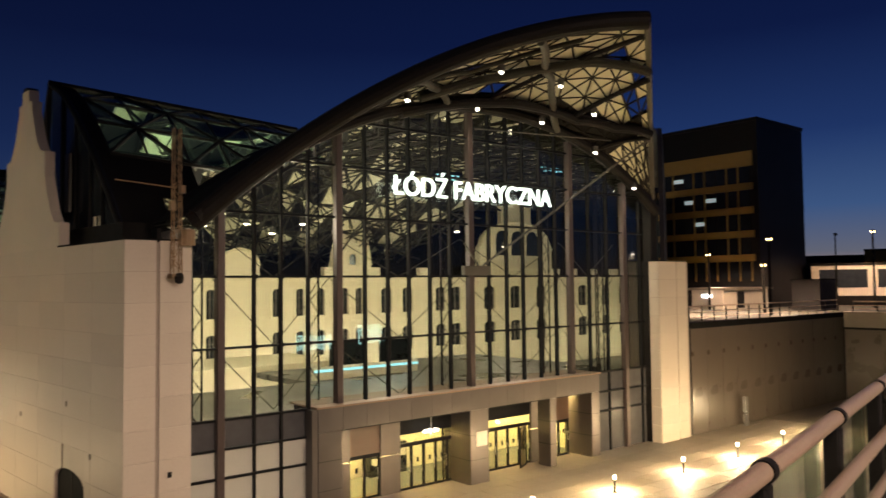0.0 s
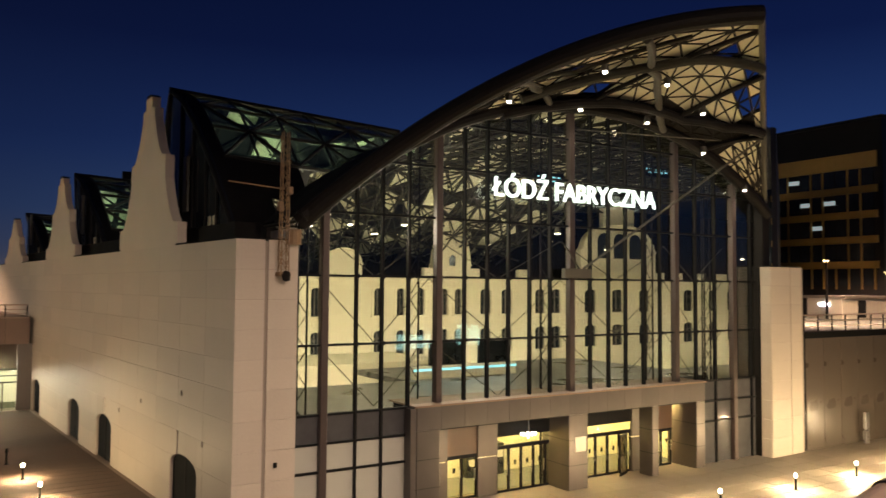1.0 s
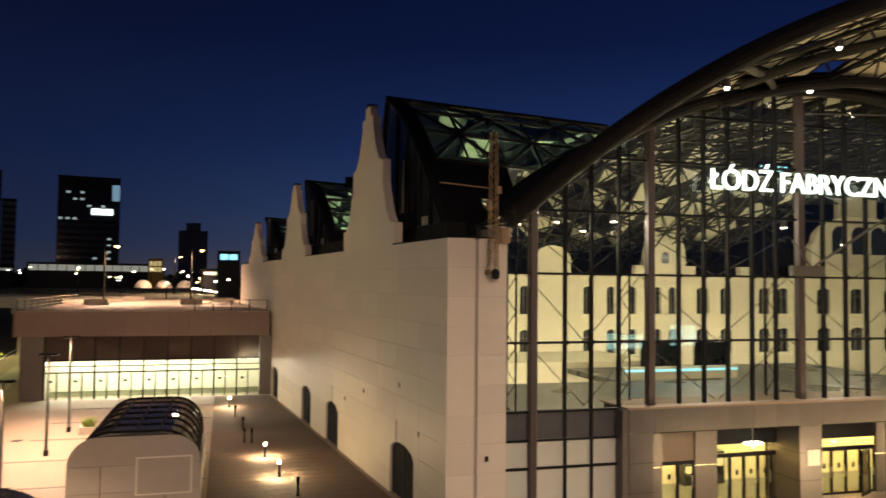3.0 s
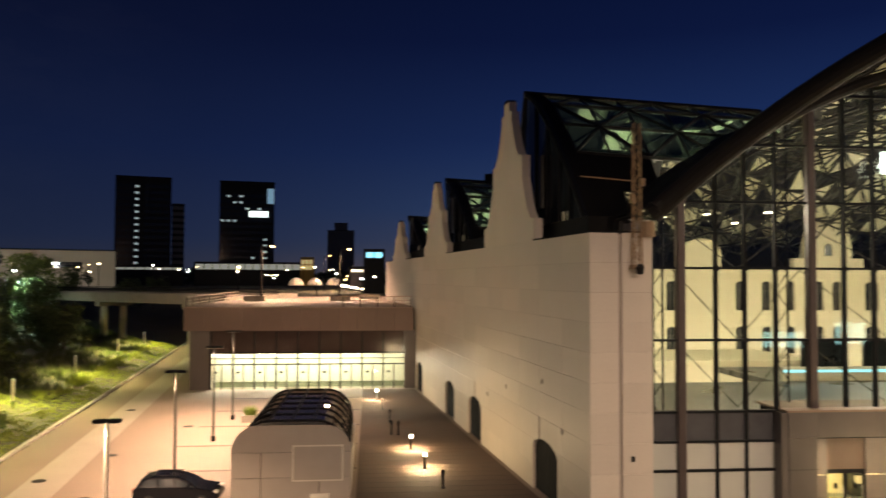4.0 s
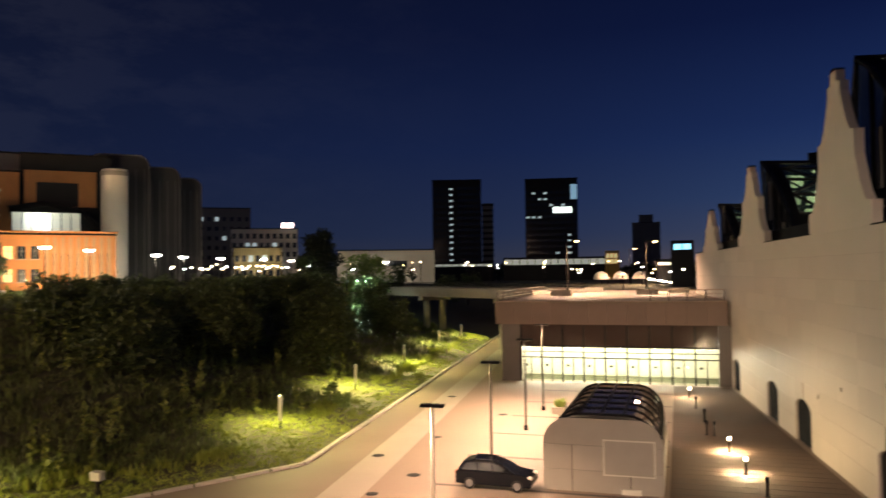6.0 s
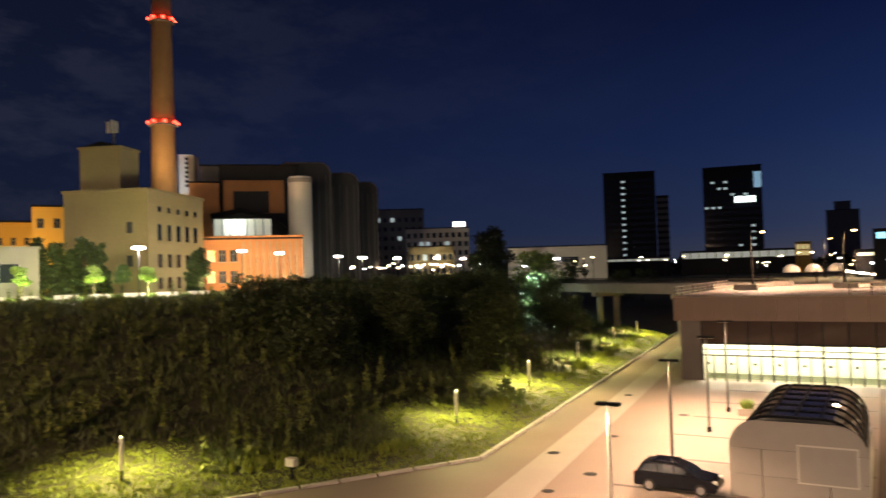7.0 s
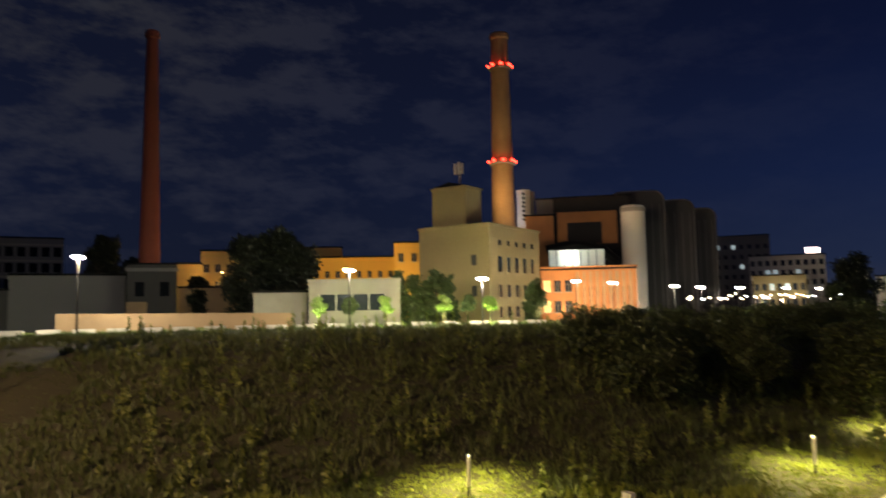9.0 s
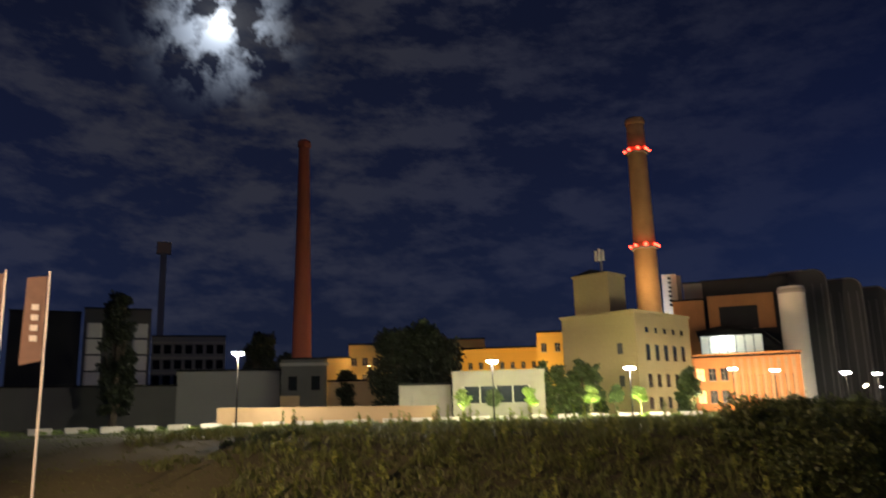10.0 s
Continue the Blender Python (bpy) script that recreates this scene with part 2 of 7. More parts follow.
E_SIGN = shining("lit_sign_face", (0.86, 1.0, 0.93), 1.7)
E_LAMP = shining("warm_lamp_glass", (1.0, 0.80, 0.48), 30)
E_SPOT = shining("spot_lens", (1.0, 0.90, 0.72), 18)
E_WHITE = shining("cool_lamp_lens", (0.95, 0.97, 1.0), 22)
E_SODIUM = shining("orange_lamp_lens", (1.0, 0.62, 0.25), 16)
E_RED = shining("red_warning_light", (1.0, 0.03, 0.015), 14)
E_WINDOW = shining("lit_window", (0.75, 0.92, 0.95), 0.32)
E_WINDOW_Y = shining("lit_yellow_window", (1.0, 0.78, 0.35), 0.45)
E_SCREEN = shining("tower_screen", (0.35, 0.6, 0.8), 0.4)
E_SODIUM_SIGN = shining("lit_roof_sign", (1.0, 0.75, 0.7), 4.0)
E_DIM = shining("lantern_glow", (0.75, 0.85, 0.7), 0.35)
E_LANTERN = shining("lit_roof_lantern", (0.80, 0.85, 0.70), 0.2)
E_FRONT = shining("distant_lit_pane", (0.9, 0.92, 0.78), 0.22)
E_BLUE = shining("blue_screen", (0.30, 0.75, 0.95), 1.6)
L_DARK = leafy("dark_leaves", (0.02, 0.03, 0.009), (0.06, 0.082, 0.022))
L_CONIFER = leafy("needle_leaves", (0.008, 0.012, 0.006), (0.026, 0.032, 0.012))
L_BRIGHT = leafy("fresh_and_lit_leaves", (0.09, 0.14, 0.025), (0.20, 0.26, 0.05))
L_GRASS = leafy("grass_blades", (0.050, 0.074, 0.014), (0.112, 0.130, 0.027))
L_WEED = leafy("weed_leaves", (0.10, 0.13, 0.02), (0.20, 0.22, 0.04))
# colour of the mown strip and of the light pools painted round the posts
L_MOWN_LIT = leafy("mown_and_lit_grass_blades", (0.16, 0.20, 0.02), (0.29, 0.32, 0.042))
L_SHRUB = leafy("shrub_leaves", (0.026, 0.040, 0.010), (0.080, 0.105, 0.024))


# ---- mesh tools ----
class Solid:
    """Gathers boxes, tubes and prisms into one mesh."""

    def __init__(self):
        self.v, self.f = [], []

    def add(self, verts, faces):
        k = len(self.v)
        self.v += [tuple(p) for p in verts]
        self.f += [tuple(i + k for i in f) for f in faces]
        return self

    def box(self, x0, x1, y0, y1, z0, z1, bevel=0.0):
        if bevel:
            b = min(bevel, abs(x1 - x0) / 3, abs(y1 - y0) / 3)
            ring = [(x0 + b, y0), (x1 - b, y0), (x1, y0 + b), (x1, y1 - b), (x1 - b, y1), (x0 + b, y1), (x0, y1 - b), (x0, y0 + b)]
            n = 8
            vs = [(x, y, z0) for x, y in ring] + [(x, y, z1) for x, y in ring]
            fs = [tuple(range(n))[::-1], tuple(range(n, 2 * n))] + [(i, (i + 1) % n, n + (i + 1) % n, n + i) for i in range(n)]
            return self.add(vs, fs)
        vs = [(x, y, z) for z in (z0, z1) for x, y in ((x0, y0), (x1, y0), (x1, y1), (x0, y1))]
        return self.add(vs, [(0, 3, 2, 1), (4, 5, 6, 7), (0, 1, 5, 4), (1, 2, 6, 5), (2, 3, 7, 6), (3, 0, 4, 7)])

    def tube(self, a, b, r, r2=None, n=8, caps=True):
        a, b = Vector(a), Vector(b)
        r2 = r if r2 is None else r2
        q = (b - a).to_track_quat("Z", "Y")
        vs = []
        for p, rr in ((a, r), (b, r2)):
            vs += [p + q @ Vector((rr * math.cos(2 * math.pi * i / n), rr * math.sin(2 * math.pi * i / n), 0)) for i in range(n)]
        fs = [(i, (i + 1) % n, n + (i + 1) % n, n + i) for i in range(n)]
        if caps:
            fs += [tuple(range(n))[::-1], tuple(range(n, 2 * n))]
        return self.add(vs, fs)

    def path(self, pts, r, n=10):
        """A bent tube through points."""
        pts = [Vector(p) for p in pts]
        vs, fs = [], []
        for k, p in enumerate(pts):
            way = pts[min(k + 1, len(pts) - 1)] - pts[max(k - 1, 0)]
            q = way.to_track_quat("Z", "Y")
            vs += [p + q @ Vector((r * math.cos(2 * math.pi * i / n), r * math.sin(2 * math.pi * i / n), 0)) for i in range(n)]
        for k in range(len(pts) - 1):
            fs += [(k * n + i, k * n + (i + 1) % n, (k + 1) * n + (i + 1) % n, (k + 1) * n + i) for i in range(n)]
        fs += [tuple(range(n))[::-1], tuple(range((len(pts) - 1) * n, len(pts) * n))]
        return self.add(vs, fs)

    def prism(self, ring, vec):
        """Extrudes a closed ring of points along vec."""
        n, vec = len(ring), Vector(vec)
        vs = [Vector(p) for p in ring] + [Vector(p) + vec for p in ring]
        return self.add(vs, [tuple(range(n))[::-1], tuple(range(n, 2 * n))] + [(i, (i + 1) % n, n + (i + 1) % n, n + i) for i in range(n)])

    def lathe(self, profile, x=0.0, y=0.0, n=14):
        vs, fs = [], []
        for r, z in profile:
            vs += [(x + r * math.cos(2 * math.pi * i / n), y + r * math.sin(2 * math.pi * i / n), z) for i in range(n)]
        for k in range(len(profile) - 1):
            fs += [(k * n + i, k * n + (i + 1) % n, (k + 1) * n + (i + 1) % n, (k + 1) * n + i) for i in range(n)]
        fs += [tuple(range(n))[::-1], tuple(range((len(profile) - 1) * n, len(profile) * n))]
        return self.add(vs, fs)

    def mesh(self, name, mat):
        me = bpy.data.meshes.new(name)
        me.from_pydata(self.v, [], self.f)
        me.materials.append(mat)
        me.update()
        return me


def smooth(ob):
    ob.data.polygons.foreach_set("use_smooth", [True] * len(ob.data.polygons))
    return ob


def part(name, solid, mat, parent=None, label="", at=None):
    """Links a solid, or a mesh that is shared, as one object under its thing."""
    ob = new(name, solid.mesh(name, mat) if isinstance(solid, Solid) else solid)
    if parent:
        ob.parent = parent
    if at:
        ob.matrix_basis = at
    if label:
        ob["label"] = label
    return ob


def thing(name, label, category, at=None, group="", kind=""):
    ob = new(name)
    if at:
        ob.matrix_basis = at
    return tagged(ob, label, category, group, kind)


def structure(name, solid, mat, label, category, at=None):
    return tagged(part(name, solid, mat, at=at), label, category, kind="structure")


def far(az, dist):
    """Plan position at a bearing, degrees to the left of north, and a distance from the bridge."""
    return -math.sin(radians(az)) * dist, math.cos(radians(az)) * dist


# ---- ground ----
UPPER = 8.35


def ease(t):
    t = max(0.0, min(1.0, t))
    return t * t * (3 - 2 * t)


def bank(x, y):
    """Metres up the bank behind the kerb; negative on the road."""
    d1 = -(x + 20.0) * 0.9947 - (y - 38.0) * 0.1024
    d2 = -(x + 20.0) * 0.852 + (y - 38.0) * 0.524
    return min(d1, d2)


def ground_z(x, y):
    d = bank(x, y)
    z = UPPER * (0.75 * ease(d / 34.0) + 0.25 * max(0.0, min(1.0, d / 34.0))) if d > 0 else 0.0
    if y > 120:
        z = max(z, 7.2 * ease((y - 120) / 70.0))
    if x > 120:
        z = max(z, 7.2 * ease((x - 120) / 40.0))
    if d > 1.0:
        z += 0.22 * noise.noise((x * 0.22, y * 0.22, 0.0)) * min(1.0, d / 4.0) * (1.0 if d < 60 else 0.3)
    return z


def build_ground():
    s = Solid()
    xs = [-3000, -1500, -800, -450, -300, -220] + list(np.arange(-180, 131, 2.0)) + [170, 240, 400, 800, 1500, 3000]
    ys = [-3000, -1200, -500, -200, -110] + list(np.arange(-70, 181, 2.0)) + [220, 300, 450, 800, 1500, 3000]
    for y in ys:
        for x in xs:
            far_out = x < -180 or x > 131 or y > 181 or y < -71
            z = ground_z(x, y) if not far_out else (7.2 if (x > 140 or y > 180) else ground_z(max(x, -180), y))
            s.v.append((float(x), float(y), float(z) - 0.02))
    w = len(xs)
    for j in range(len(ys) - 1):
        for i in range(w - 1):
            s.f.append((j * w + i, j * w + i + 1, (j + 1) * w + i + 1, (j + 1) * w + i))
    ob = structure("ground", s, M_SOIL, "dark grassy soil of the bank and the city beyond", "ground")
    smooth(ob)


build_ground()


def kerb_x(y):
    """Edge of the road along the bank."""
    return -20.0 - (y - 38.0) * 0.103 if y >= 38 else -20.0 + (y - 38.0) * 0.615


# road along the bank, parking court, paved square
s = Solid()
for a, b in zip(range(-20, 150, 2), range(-18, 152, 2)):
    s.add([(kerb_x(a), a, 0.012), (-10.8 - 0.11 * (a - 38), a, 0.012), (-10.8 - 0.11 * (b - 38), b, 0.012), (kerb_x(b), b, 0.012)], [(0, 1, 2, 3)])
structure("road", s, M_ROAD, "warm-lit worn asphalt service road beside the bank", "road")
s = Solid()
for a, b in zip(range(20, 150, 2), range(22, 152, 2)):
    xa, xb = -15.6 - 0.105 * (a - 38), -15.6 - 0.105 * (b - 38)
    s.add([(xa - 1.5, a, 0.02), (xa + 0.6, a, 0.02), (xb + 0.6, b, 0.02), (xb - 1.5, b, 0.02)], [(0, 1, 2, 3)])
structure("road_lane", s, M_ROAD_PALE, "paler strip along the service road", "road")
s = Solid().add([(-12.0, -20, 0.016), (9, -20, 0.016), (9, 74, 0.016), (-14.5, 74, 0.016)], [(0, 1, 2, 3)])
structure("parking_court", s, M_ROAD, "warm-lit parking court of worn paving", "pavement")
s = Solid().add([(-0.6, 28, 0.030), (9.0, 28, 0.030), (4.2, 72, 0.030), (-0.6, 72, 0.030)], [(0, 1, 2, 3)])
clinker = structure("pavement_lane", s, M_BRICK, "dark clinker paving along the stone wall", "pavement")
s = Solid().add([(9, -25, 0.026), (70, -25, 0.026), (70, 33, 0.026), (9, 33, 0.026)], [(0, 1, 2, 3)])
square = structure("pavement_square", s, M_CORE, "bed under the granite paving of the station square", "pavement")

kerb = thing("kerb", "raised pale concrete kerb between road and grassy bank", "kerb", kind="structure")
kerb_mesh = Solid().box(-0.12, 0.12, -0.97, 0.97, -0.1, 0.16, 0.03).mesh("kerbstone", M_KERB)
pts = [(-38.6, 7.8), (-20.0, 38.0), (-27.2, 108.0), (-31.3, 148.0)]
for (ax, ay), (bx, by) in zip(pts, pts[1:]):
    n = int(math.hypot(bx - ax, by - ay) / 2)
    yaw = math.degrees(math.atan2(-(bx - ax), by - ay))
    for k in range(n):
        q = (k + 0.5) / n
        part("kerbstone", kerb_mesh, M_KERB, kerb, at=pose(ax + (bx - ax) * q, ay + (by - ay) * q, 0, 0, 0, yaw))

# street level on the far side of the square, behind the granite retaining wall
s = Solid().prism([(46.7, 30.3, -0.5), (150, 30.3, -0.5), (150, 101, -0.5), (46.7, 32.0, -0.5)], (0, 0, 7.85)).box(71, 150, -60, 30.2, -0.5, 7.35)
structure("street_deck", s, M_FAR_GROUND, "upper street at the top of the retaining wall", "road")
s = Solid().box(46.0, 70.0, 29.75, 30.25, 0, 7.45).box(70.0, 70.9, -40, 29.7, 0, 6.4)
retaining = structure("wall_retaining", s, M_BLACK, "retaining wall of polished dark granite slabs round the square", "wall")
slab = Solid().box(-0.985, 0.985, -0.03, 0.0, 0.01, 7.28, 0.0).mesh("granite_slab", M_GRANITE)
for k in range(12):
    part("granite_slab", slab, M_GRANITE, retaining, at=pose(47.2 + 2.0 * k, 29.74, 0))
slab2 = Solid().box(-0.03, 0.0, -1.485, 1.485, 0.01, 6.2, 0.0).mesh("granite_slab", M_GRANITE)
for k in range(14):
    part("granite_slab", slab2, M_GRANITE, retaining, at=pose(69.99, 28.1 - 3 * k, 0))
s = Solid().box(46.0, 71.2, 29.6, 30.3, 7.455, 7.70)
structure("trim_retaining", s, M_COPING, "dark coping on the retaining wall", "coping")
s = Solid().box(69.7, 71.2, -40, 29.55, 6.41, 7.75)
structure("bridge_parapet", s, M_CONC, "pale concrete parapet of a street bridge", "parapet")


def railing(name, label, x0, x1, y0, y1, z, h, step, glassy=False):
    t = thing(name, label, "railing", pose(x0, y0, z, 0, 0, math.degrees(math.atan2(y1 - y0, x1 - x0))))
    n_len = math.hypot(x1 - x0, y1 - y0)
    part("handrail", Solid().tube((0, 0, h), (n_len, 0, h), 0.045), M_RAIL, t)
    part("rail", Solid().tube((0, 0, h * 0.62), (n_len, 0, h * 0.62), 0.025), M_RAIL, t)
    part("rail", Solid().tube((0, 0, h * 0.3), (n_len, 0, h * 0.3), 0.025), M_RAIL, t)
    post = Solid().box(-0.04, 0.04, -0.03, 0.03, 0, h).mesh("post", M_STEEL)
    for k in range(int(n_len / step) + 1):
        part("post", post, M_STEEL, t, at=pose(k * step, 0, 0))
    return t


railing("street_railing", "steel railing along the top of the retaining wall", 46.5, 69.5, 30.0, 30.0, 7.70, 1.1, 1.6)
railing("street_railing", "steel railing on the bridge parapet", 70.4, 70.4, 29.0, -20.0, 7.75, 0.9, 2.0)

# ---- footbridge under the camera ----
BR = math.degrees(math.atan2(0.237, 1.0))
bridge = pose(0, 0.575, 0, 0, 0, BR)
s = Solid().box(-14, 90, -6, 0.16, 8.55, 8.9).box(-14, 90, 0.02, 0.2, 8.25, 8.54)
structure("footbridge_deck", s, M_CONC, "concrete deck of the footbridge", "bridge", bridge)
s = Solid()
for x in (-8, 22, 52):
    s.box(x - 0.4, x + 0.4, -4, -3, 0.0, 8.54)
structure("footbridge_piers", s, M_CONC, "concrete piers under the footbridge", "bridge", bridge)
t = thing("bridge_railing", "steel handrail on dark flat posts with glass infill panels", "railing", bridge @ pose(0, 0.0, 8.9))
part("handrail", Solid().tube((-13, 0, 1.1), (60, 0, 1.1), 0.027, n=16), M_RAIL, t, "worn brushed steel top tube")
part("rail", Solid().tube((-13, -0.06, 0.93), (60, -0.06, 0.93), 0.024, n=14), M_RAIL, t)
part("rail", Solid().tube((-13, -0.06, 0.74), (60, -0.06, 0.74), 0.02, n=14), M_RAIL, t)
post = Solid().box(-0.035, 0.035, -0.012, 0.045, 0, 1.06, 0.008).mesh("post", M_BLACK)
collar = Solid().tube((-0.02, 0, 1.1), (0.02, 0, 1.1), 0.033, n=16).mesh("collar", M_BLACK)
pane = Solid().box(0.06, 0.92, 0.05, 0.062, 0.12, 1.03).mesh("glass_panel", G_RAIL)
for k in range(-13, 50):
    part("post", post, M_BLACK, t, at=pose(1.99 + 0.98 * k, 0, 0))
    part("collar", collar, M_BLACK, t, at=pose(1.99 + 0.98 * k, 0, 0))
    part("glass_panel", pane, G_RAIL, t, at=pose(1.99 + 0.98 * k, 0, 0))

# ---- station: long stone wall with stepped gables ----
WALL = pose(9.0, 30.45, 0, 0, 0, 6.28)
COPE = 12.4
ARCHES = [(3.85, 7.35, 0.0), (17.6, 21.0, 0.0), (25.4, 28.6, 0.0), (38.6, 41.6, 0.0)]
ARCH_H, ARCH_SPRING = 2.72, 2.1


def arch_ring(a, b, n=10):
    c, r = (a + b) / 2, (b - a) / 2
    return [(c - r * math.cos(math.pi * k / n), ARCH_SPRING + (ARCH_H - ARCH_SPRING) * math.sin(math.pi * k / n)) for k in range(n + 1)]


def over_arch(s, a, b, top, x0, x1):
    ring = arch_ring(a, b)
    for (ya, za), (yb, zb) in zip(ring, ring[1:]):
        s.prism([(x0, ya, za), (x0, yb, zb), (x0, yb, top), (x0, ya, top)], (x1 - x0, 0, 0))


s = Solid()
edges = [0.0] + [q for a, b, _ in ARCHES for q in (a, b)] + [64.0]
for a, b in zip(edges[::2], edges[1::2]):
    s.box(0.06, 0.9, a, b, 0, COPE - 0.02)
for a, b, _ in ARCHES:
    over_arch(s, a, b, COPE - 0.02, 0.06, 0.9)
long_wall = structure("wall_west", s, M_CORE, "long wall of pale stone panels with dark arched openings", "wall", WALL)

ROW, COL = 1.24, 3.2
shared = {}
for j in range(10):
    for k in range(20):
        y0, y1, z0, z1 = k * COL + 0.008, (k + 1) * COL - 0.008, j * ROW + 0.006, (j + 1) * ROW - 0.006
        spans, hits = [(y0, y1)], [(a, b) for a, b, _ in ARCHES if a < y1 and b > y0 and z0 < ARCH_H]
        for a, b in hits:
            spans = [q for u, v in spans for q in ((u, min(v, a)), (max(u, b), v)) if q[1] - q[0] > 0.02]
        for u, v in spans:
            key = (round(v - u, 3), j)
            if key not in shared:
                shared[key] = Solid().box(0, 0.058, 0, v - u, z0, z1).mesh("stone_panel", M_PANEL)
            part("stone_panel", shared[key], M_PANEL, long_wall, at=pose(0, u, 0))
        for a, b in hits:
            u, v = max(a, y0), min(b, y1)
            ring = [p for p in arch_ring(a, b, 24) if u - 0.08 <= p[0] <= v + 0.08]
            f = Solid()
            for (ya, za), (yb, zb) in zip(ring, ring[1:]):
                ya, yb = max(ya, u), min(yb, v)
                lo_a, lo_b = max(za, z0), max(zb, z0)
                if yb > ya and (lo_a < z1 or lo_b < z1):
                    f.prism([(0, ya, min(lo_a, z1)), (0, yb, min(lo_b, z1)), (0, yb, z1), (0, ya, z1)], (0.058, 0, 0))
            if f.f:
                part("stone_panel", f, M_PANEL, long_wall)
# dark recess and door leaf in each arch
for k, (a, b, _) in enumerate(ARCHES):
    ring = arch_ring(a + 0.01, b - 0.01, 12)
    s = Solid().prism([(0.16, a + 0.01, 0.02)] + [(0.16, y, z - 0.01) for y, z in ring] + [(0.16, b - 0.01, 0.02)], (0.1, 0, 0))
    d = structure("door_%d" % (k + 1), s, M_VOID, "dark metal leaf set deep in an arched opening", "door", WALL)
    part("door_frame", Solid().box(0.13, 0.156, (a + b) / 2 - 0.04, (a + b) / 2 + 0.04, 0.02, ARCH_H - 0.05), M_BLACK, d)
# small wall fittings on the stone
for y, z in ((5.9, 5.5), (12.0, 4.4), (3.2, 3.6), (16.0, 3.4)):
    f = thing("wall_fitting", "small grey metal box fixed on the stone wall", "wall fitting", WALL @ pose(0, y, z))
    part("box_body", Solid().box(-0.06, -0.004, -0.045, 0.045, -0.11, 0.11, 0.01), M_CONC, f)


def gable_ring(c, peak):
    """Stepped gable outline: three short steps joined by hollow curves."""
    k = (peak - COPE) / 8.1
    side = [(4.9, 0.0), (4.9, 1.15), (4.25, 1.2)]
    side += [(4.25 - 1.35 * q ** 0.65, 1.2 + 2.3 * q) for q in (0.25, 0.5, 0.75, 1.0)]
    side += [(2.9, 4.7), (2.3, 4.78)]
    side += [(2.3 - 1.3 * q ** 0.65, 4.78 + 2.2 * q) for q in (0.2, 0.4, 0.6, 0.8, 1.0)]
    side += [(1.0, 7.45), (0.5, 7.5), (0.5, 8.1)]
    return [(c - a, COPE + z * k) for a, z in side] + [(c + a, COPE + z * k) for a, z in side[::-1]]


GABLES = [(12.0, 20.45, 43.6, 21.5), (33.0, 18.4, 65.9, 19.25), (53.2, 16.6, 86.5, 17.6)]
for c, peak, yc, crown in GABLES:
    g = thing("gable", "tall stepped gable of pale stone with hollow curved flanks", "gable", WALL, group="gables on the long wall")
    part("gable_wall", Solid().prism([(0.0, y, z) for y, z in gable_ring(c, peak)], (0.45, 0, 0)), M_PANEL, g)
    part("finial", Solid().box(-0.03, 0.48, c - 0.32, c + 0.32, peak + 0.002, peak + 0.14, 0.02), M_COPING, g)
# dark coping and upstand behind the parapet
s = Solid()
stops = [0.05] + [q for c, _, _, _ in GABLES for q in (c - 4.76, c + 4.76)] + [64.0]
for a, b in zip(stops[::2], stops[1::2]):
    s.box(-0.03, 0.95, a, b, COPE, COPE + 0.07)
structure("trim_parapet", s, M_COPING, "dark metal coping on the long stone wall", "coping", WALL)
s = Solid().box(0.95, 2.2, 2.5, 64, 11.6, 13.3)
structure("roof_edge", s, M_COPING, "dark sheet-metal roof edge behind the parapet", "roof", WALL)

# corner pier by the hall front
pier = thing("corner_pier", "square corner pier of pale stone panels with a shadow gap", "pier", pose(9.0, 30.45, 0))
part("core", Solid().box(0.07, 2.62, 0.07, 3.0, 0, 12.34), M_CORE, pier)
for x0, x1 in ((0.0, 1.22), (1.36, 2.65)):
    mesh = Solid().box(x0 + 0.006, x1 - 0.006, 0.0, 0.066, 0.006, ROW - 0.006).mesh("stone_panel", M_PANEL)
    for j in range(10):
        part("stone_panel", mesh, M_PANEL, pier, at=pose(0, 0, j * ROW))
part("cap", Solid().box(0.0, 2.66, 0.0, 3.0, 12.41, 12.47), M_COPING, pier)
part("fitting", Solid().box(1.7, 1.86, -0.05, -0.002, 3.0, 3.22, 0.01), M_STEEL, pier)
s = Solid().box(11.66, 11.9, 31.2, 34.0, 0, 13.0)
structure("wall_return", s, M_PANEL, "stone return wall beside the glass front", "wall")

pier2 = thing("corner_pier", "stone pier between the glass front and the granite wall", "pier", pose(42.45, 29.55, 0))
part("core", Solid().box(0.05, 3.4, 0.07, 3.0, 0, 11.85), M_CORE, pier2)
mesh = Solid().box(0.0, 1.95, 0.0, 0.066, 0.006, ROW - 0.056).mesh("stone_panel", M_PANEL)
mesh2 = Solid().box(2.06, 3.2, 0.03, 0.1, 0.006, ROW - 0.056).mesh("stone_panel", M_PANEL)
mesh3 = Solid().box(-0.02, 0.046, 0.07, 0.75, 0.006, ROW - 0.056).mesh("stone_panel", M_PANEL)
for j in range(10):
    for q in (mesh, mesh2, mesh3):
        part("stone_panel", q, M_PANEL, pier2, at=pose(0, 0, j * (ROW - 0.05)))
part("cap", Solid().box(-0.02, 3.2, 0.0, 3.0, 11.91, 11.97), M_COPING, pier2)
# dark strip on the left face carries the recess's shade in its colour
part("side_cladding", Solid().box(-0.02, 0.04, 0.8, 3.0, 0, 11.9), M_STEEL, pier2)

# ---- hall: glass front ----
X0, X1, FRONT = 11.65, 43.2, 30.45


def arch_z(x):
    """Underside of the roof arch at the glass front."""
    return 20.0 - 6.8 * abs((x - 28.6) / 16.95) ** 2.2


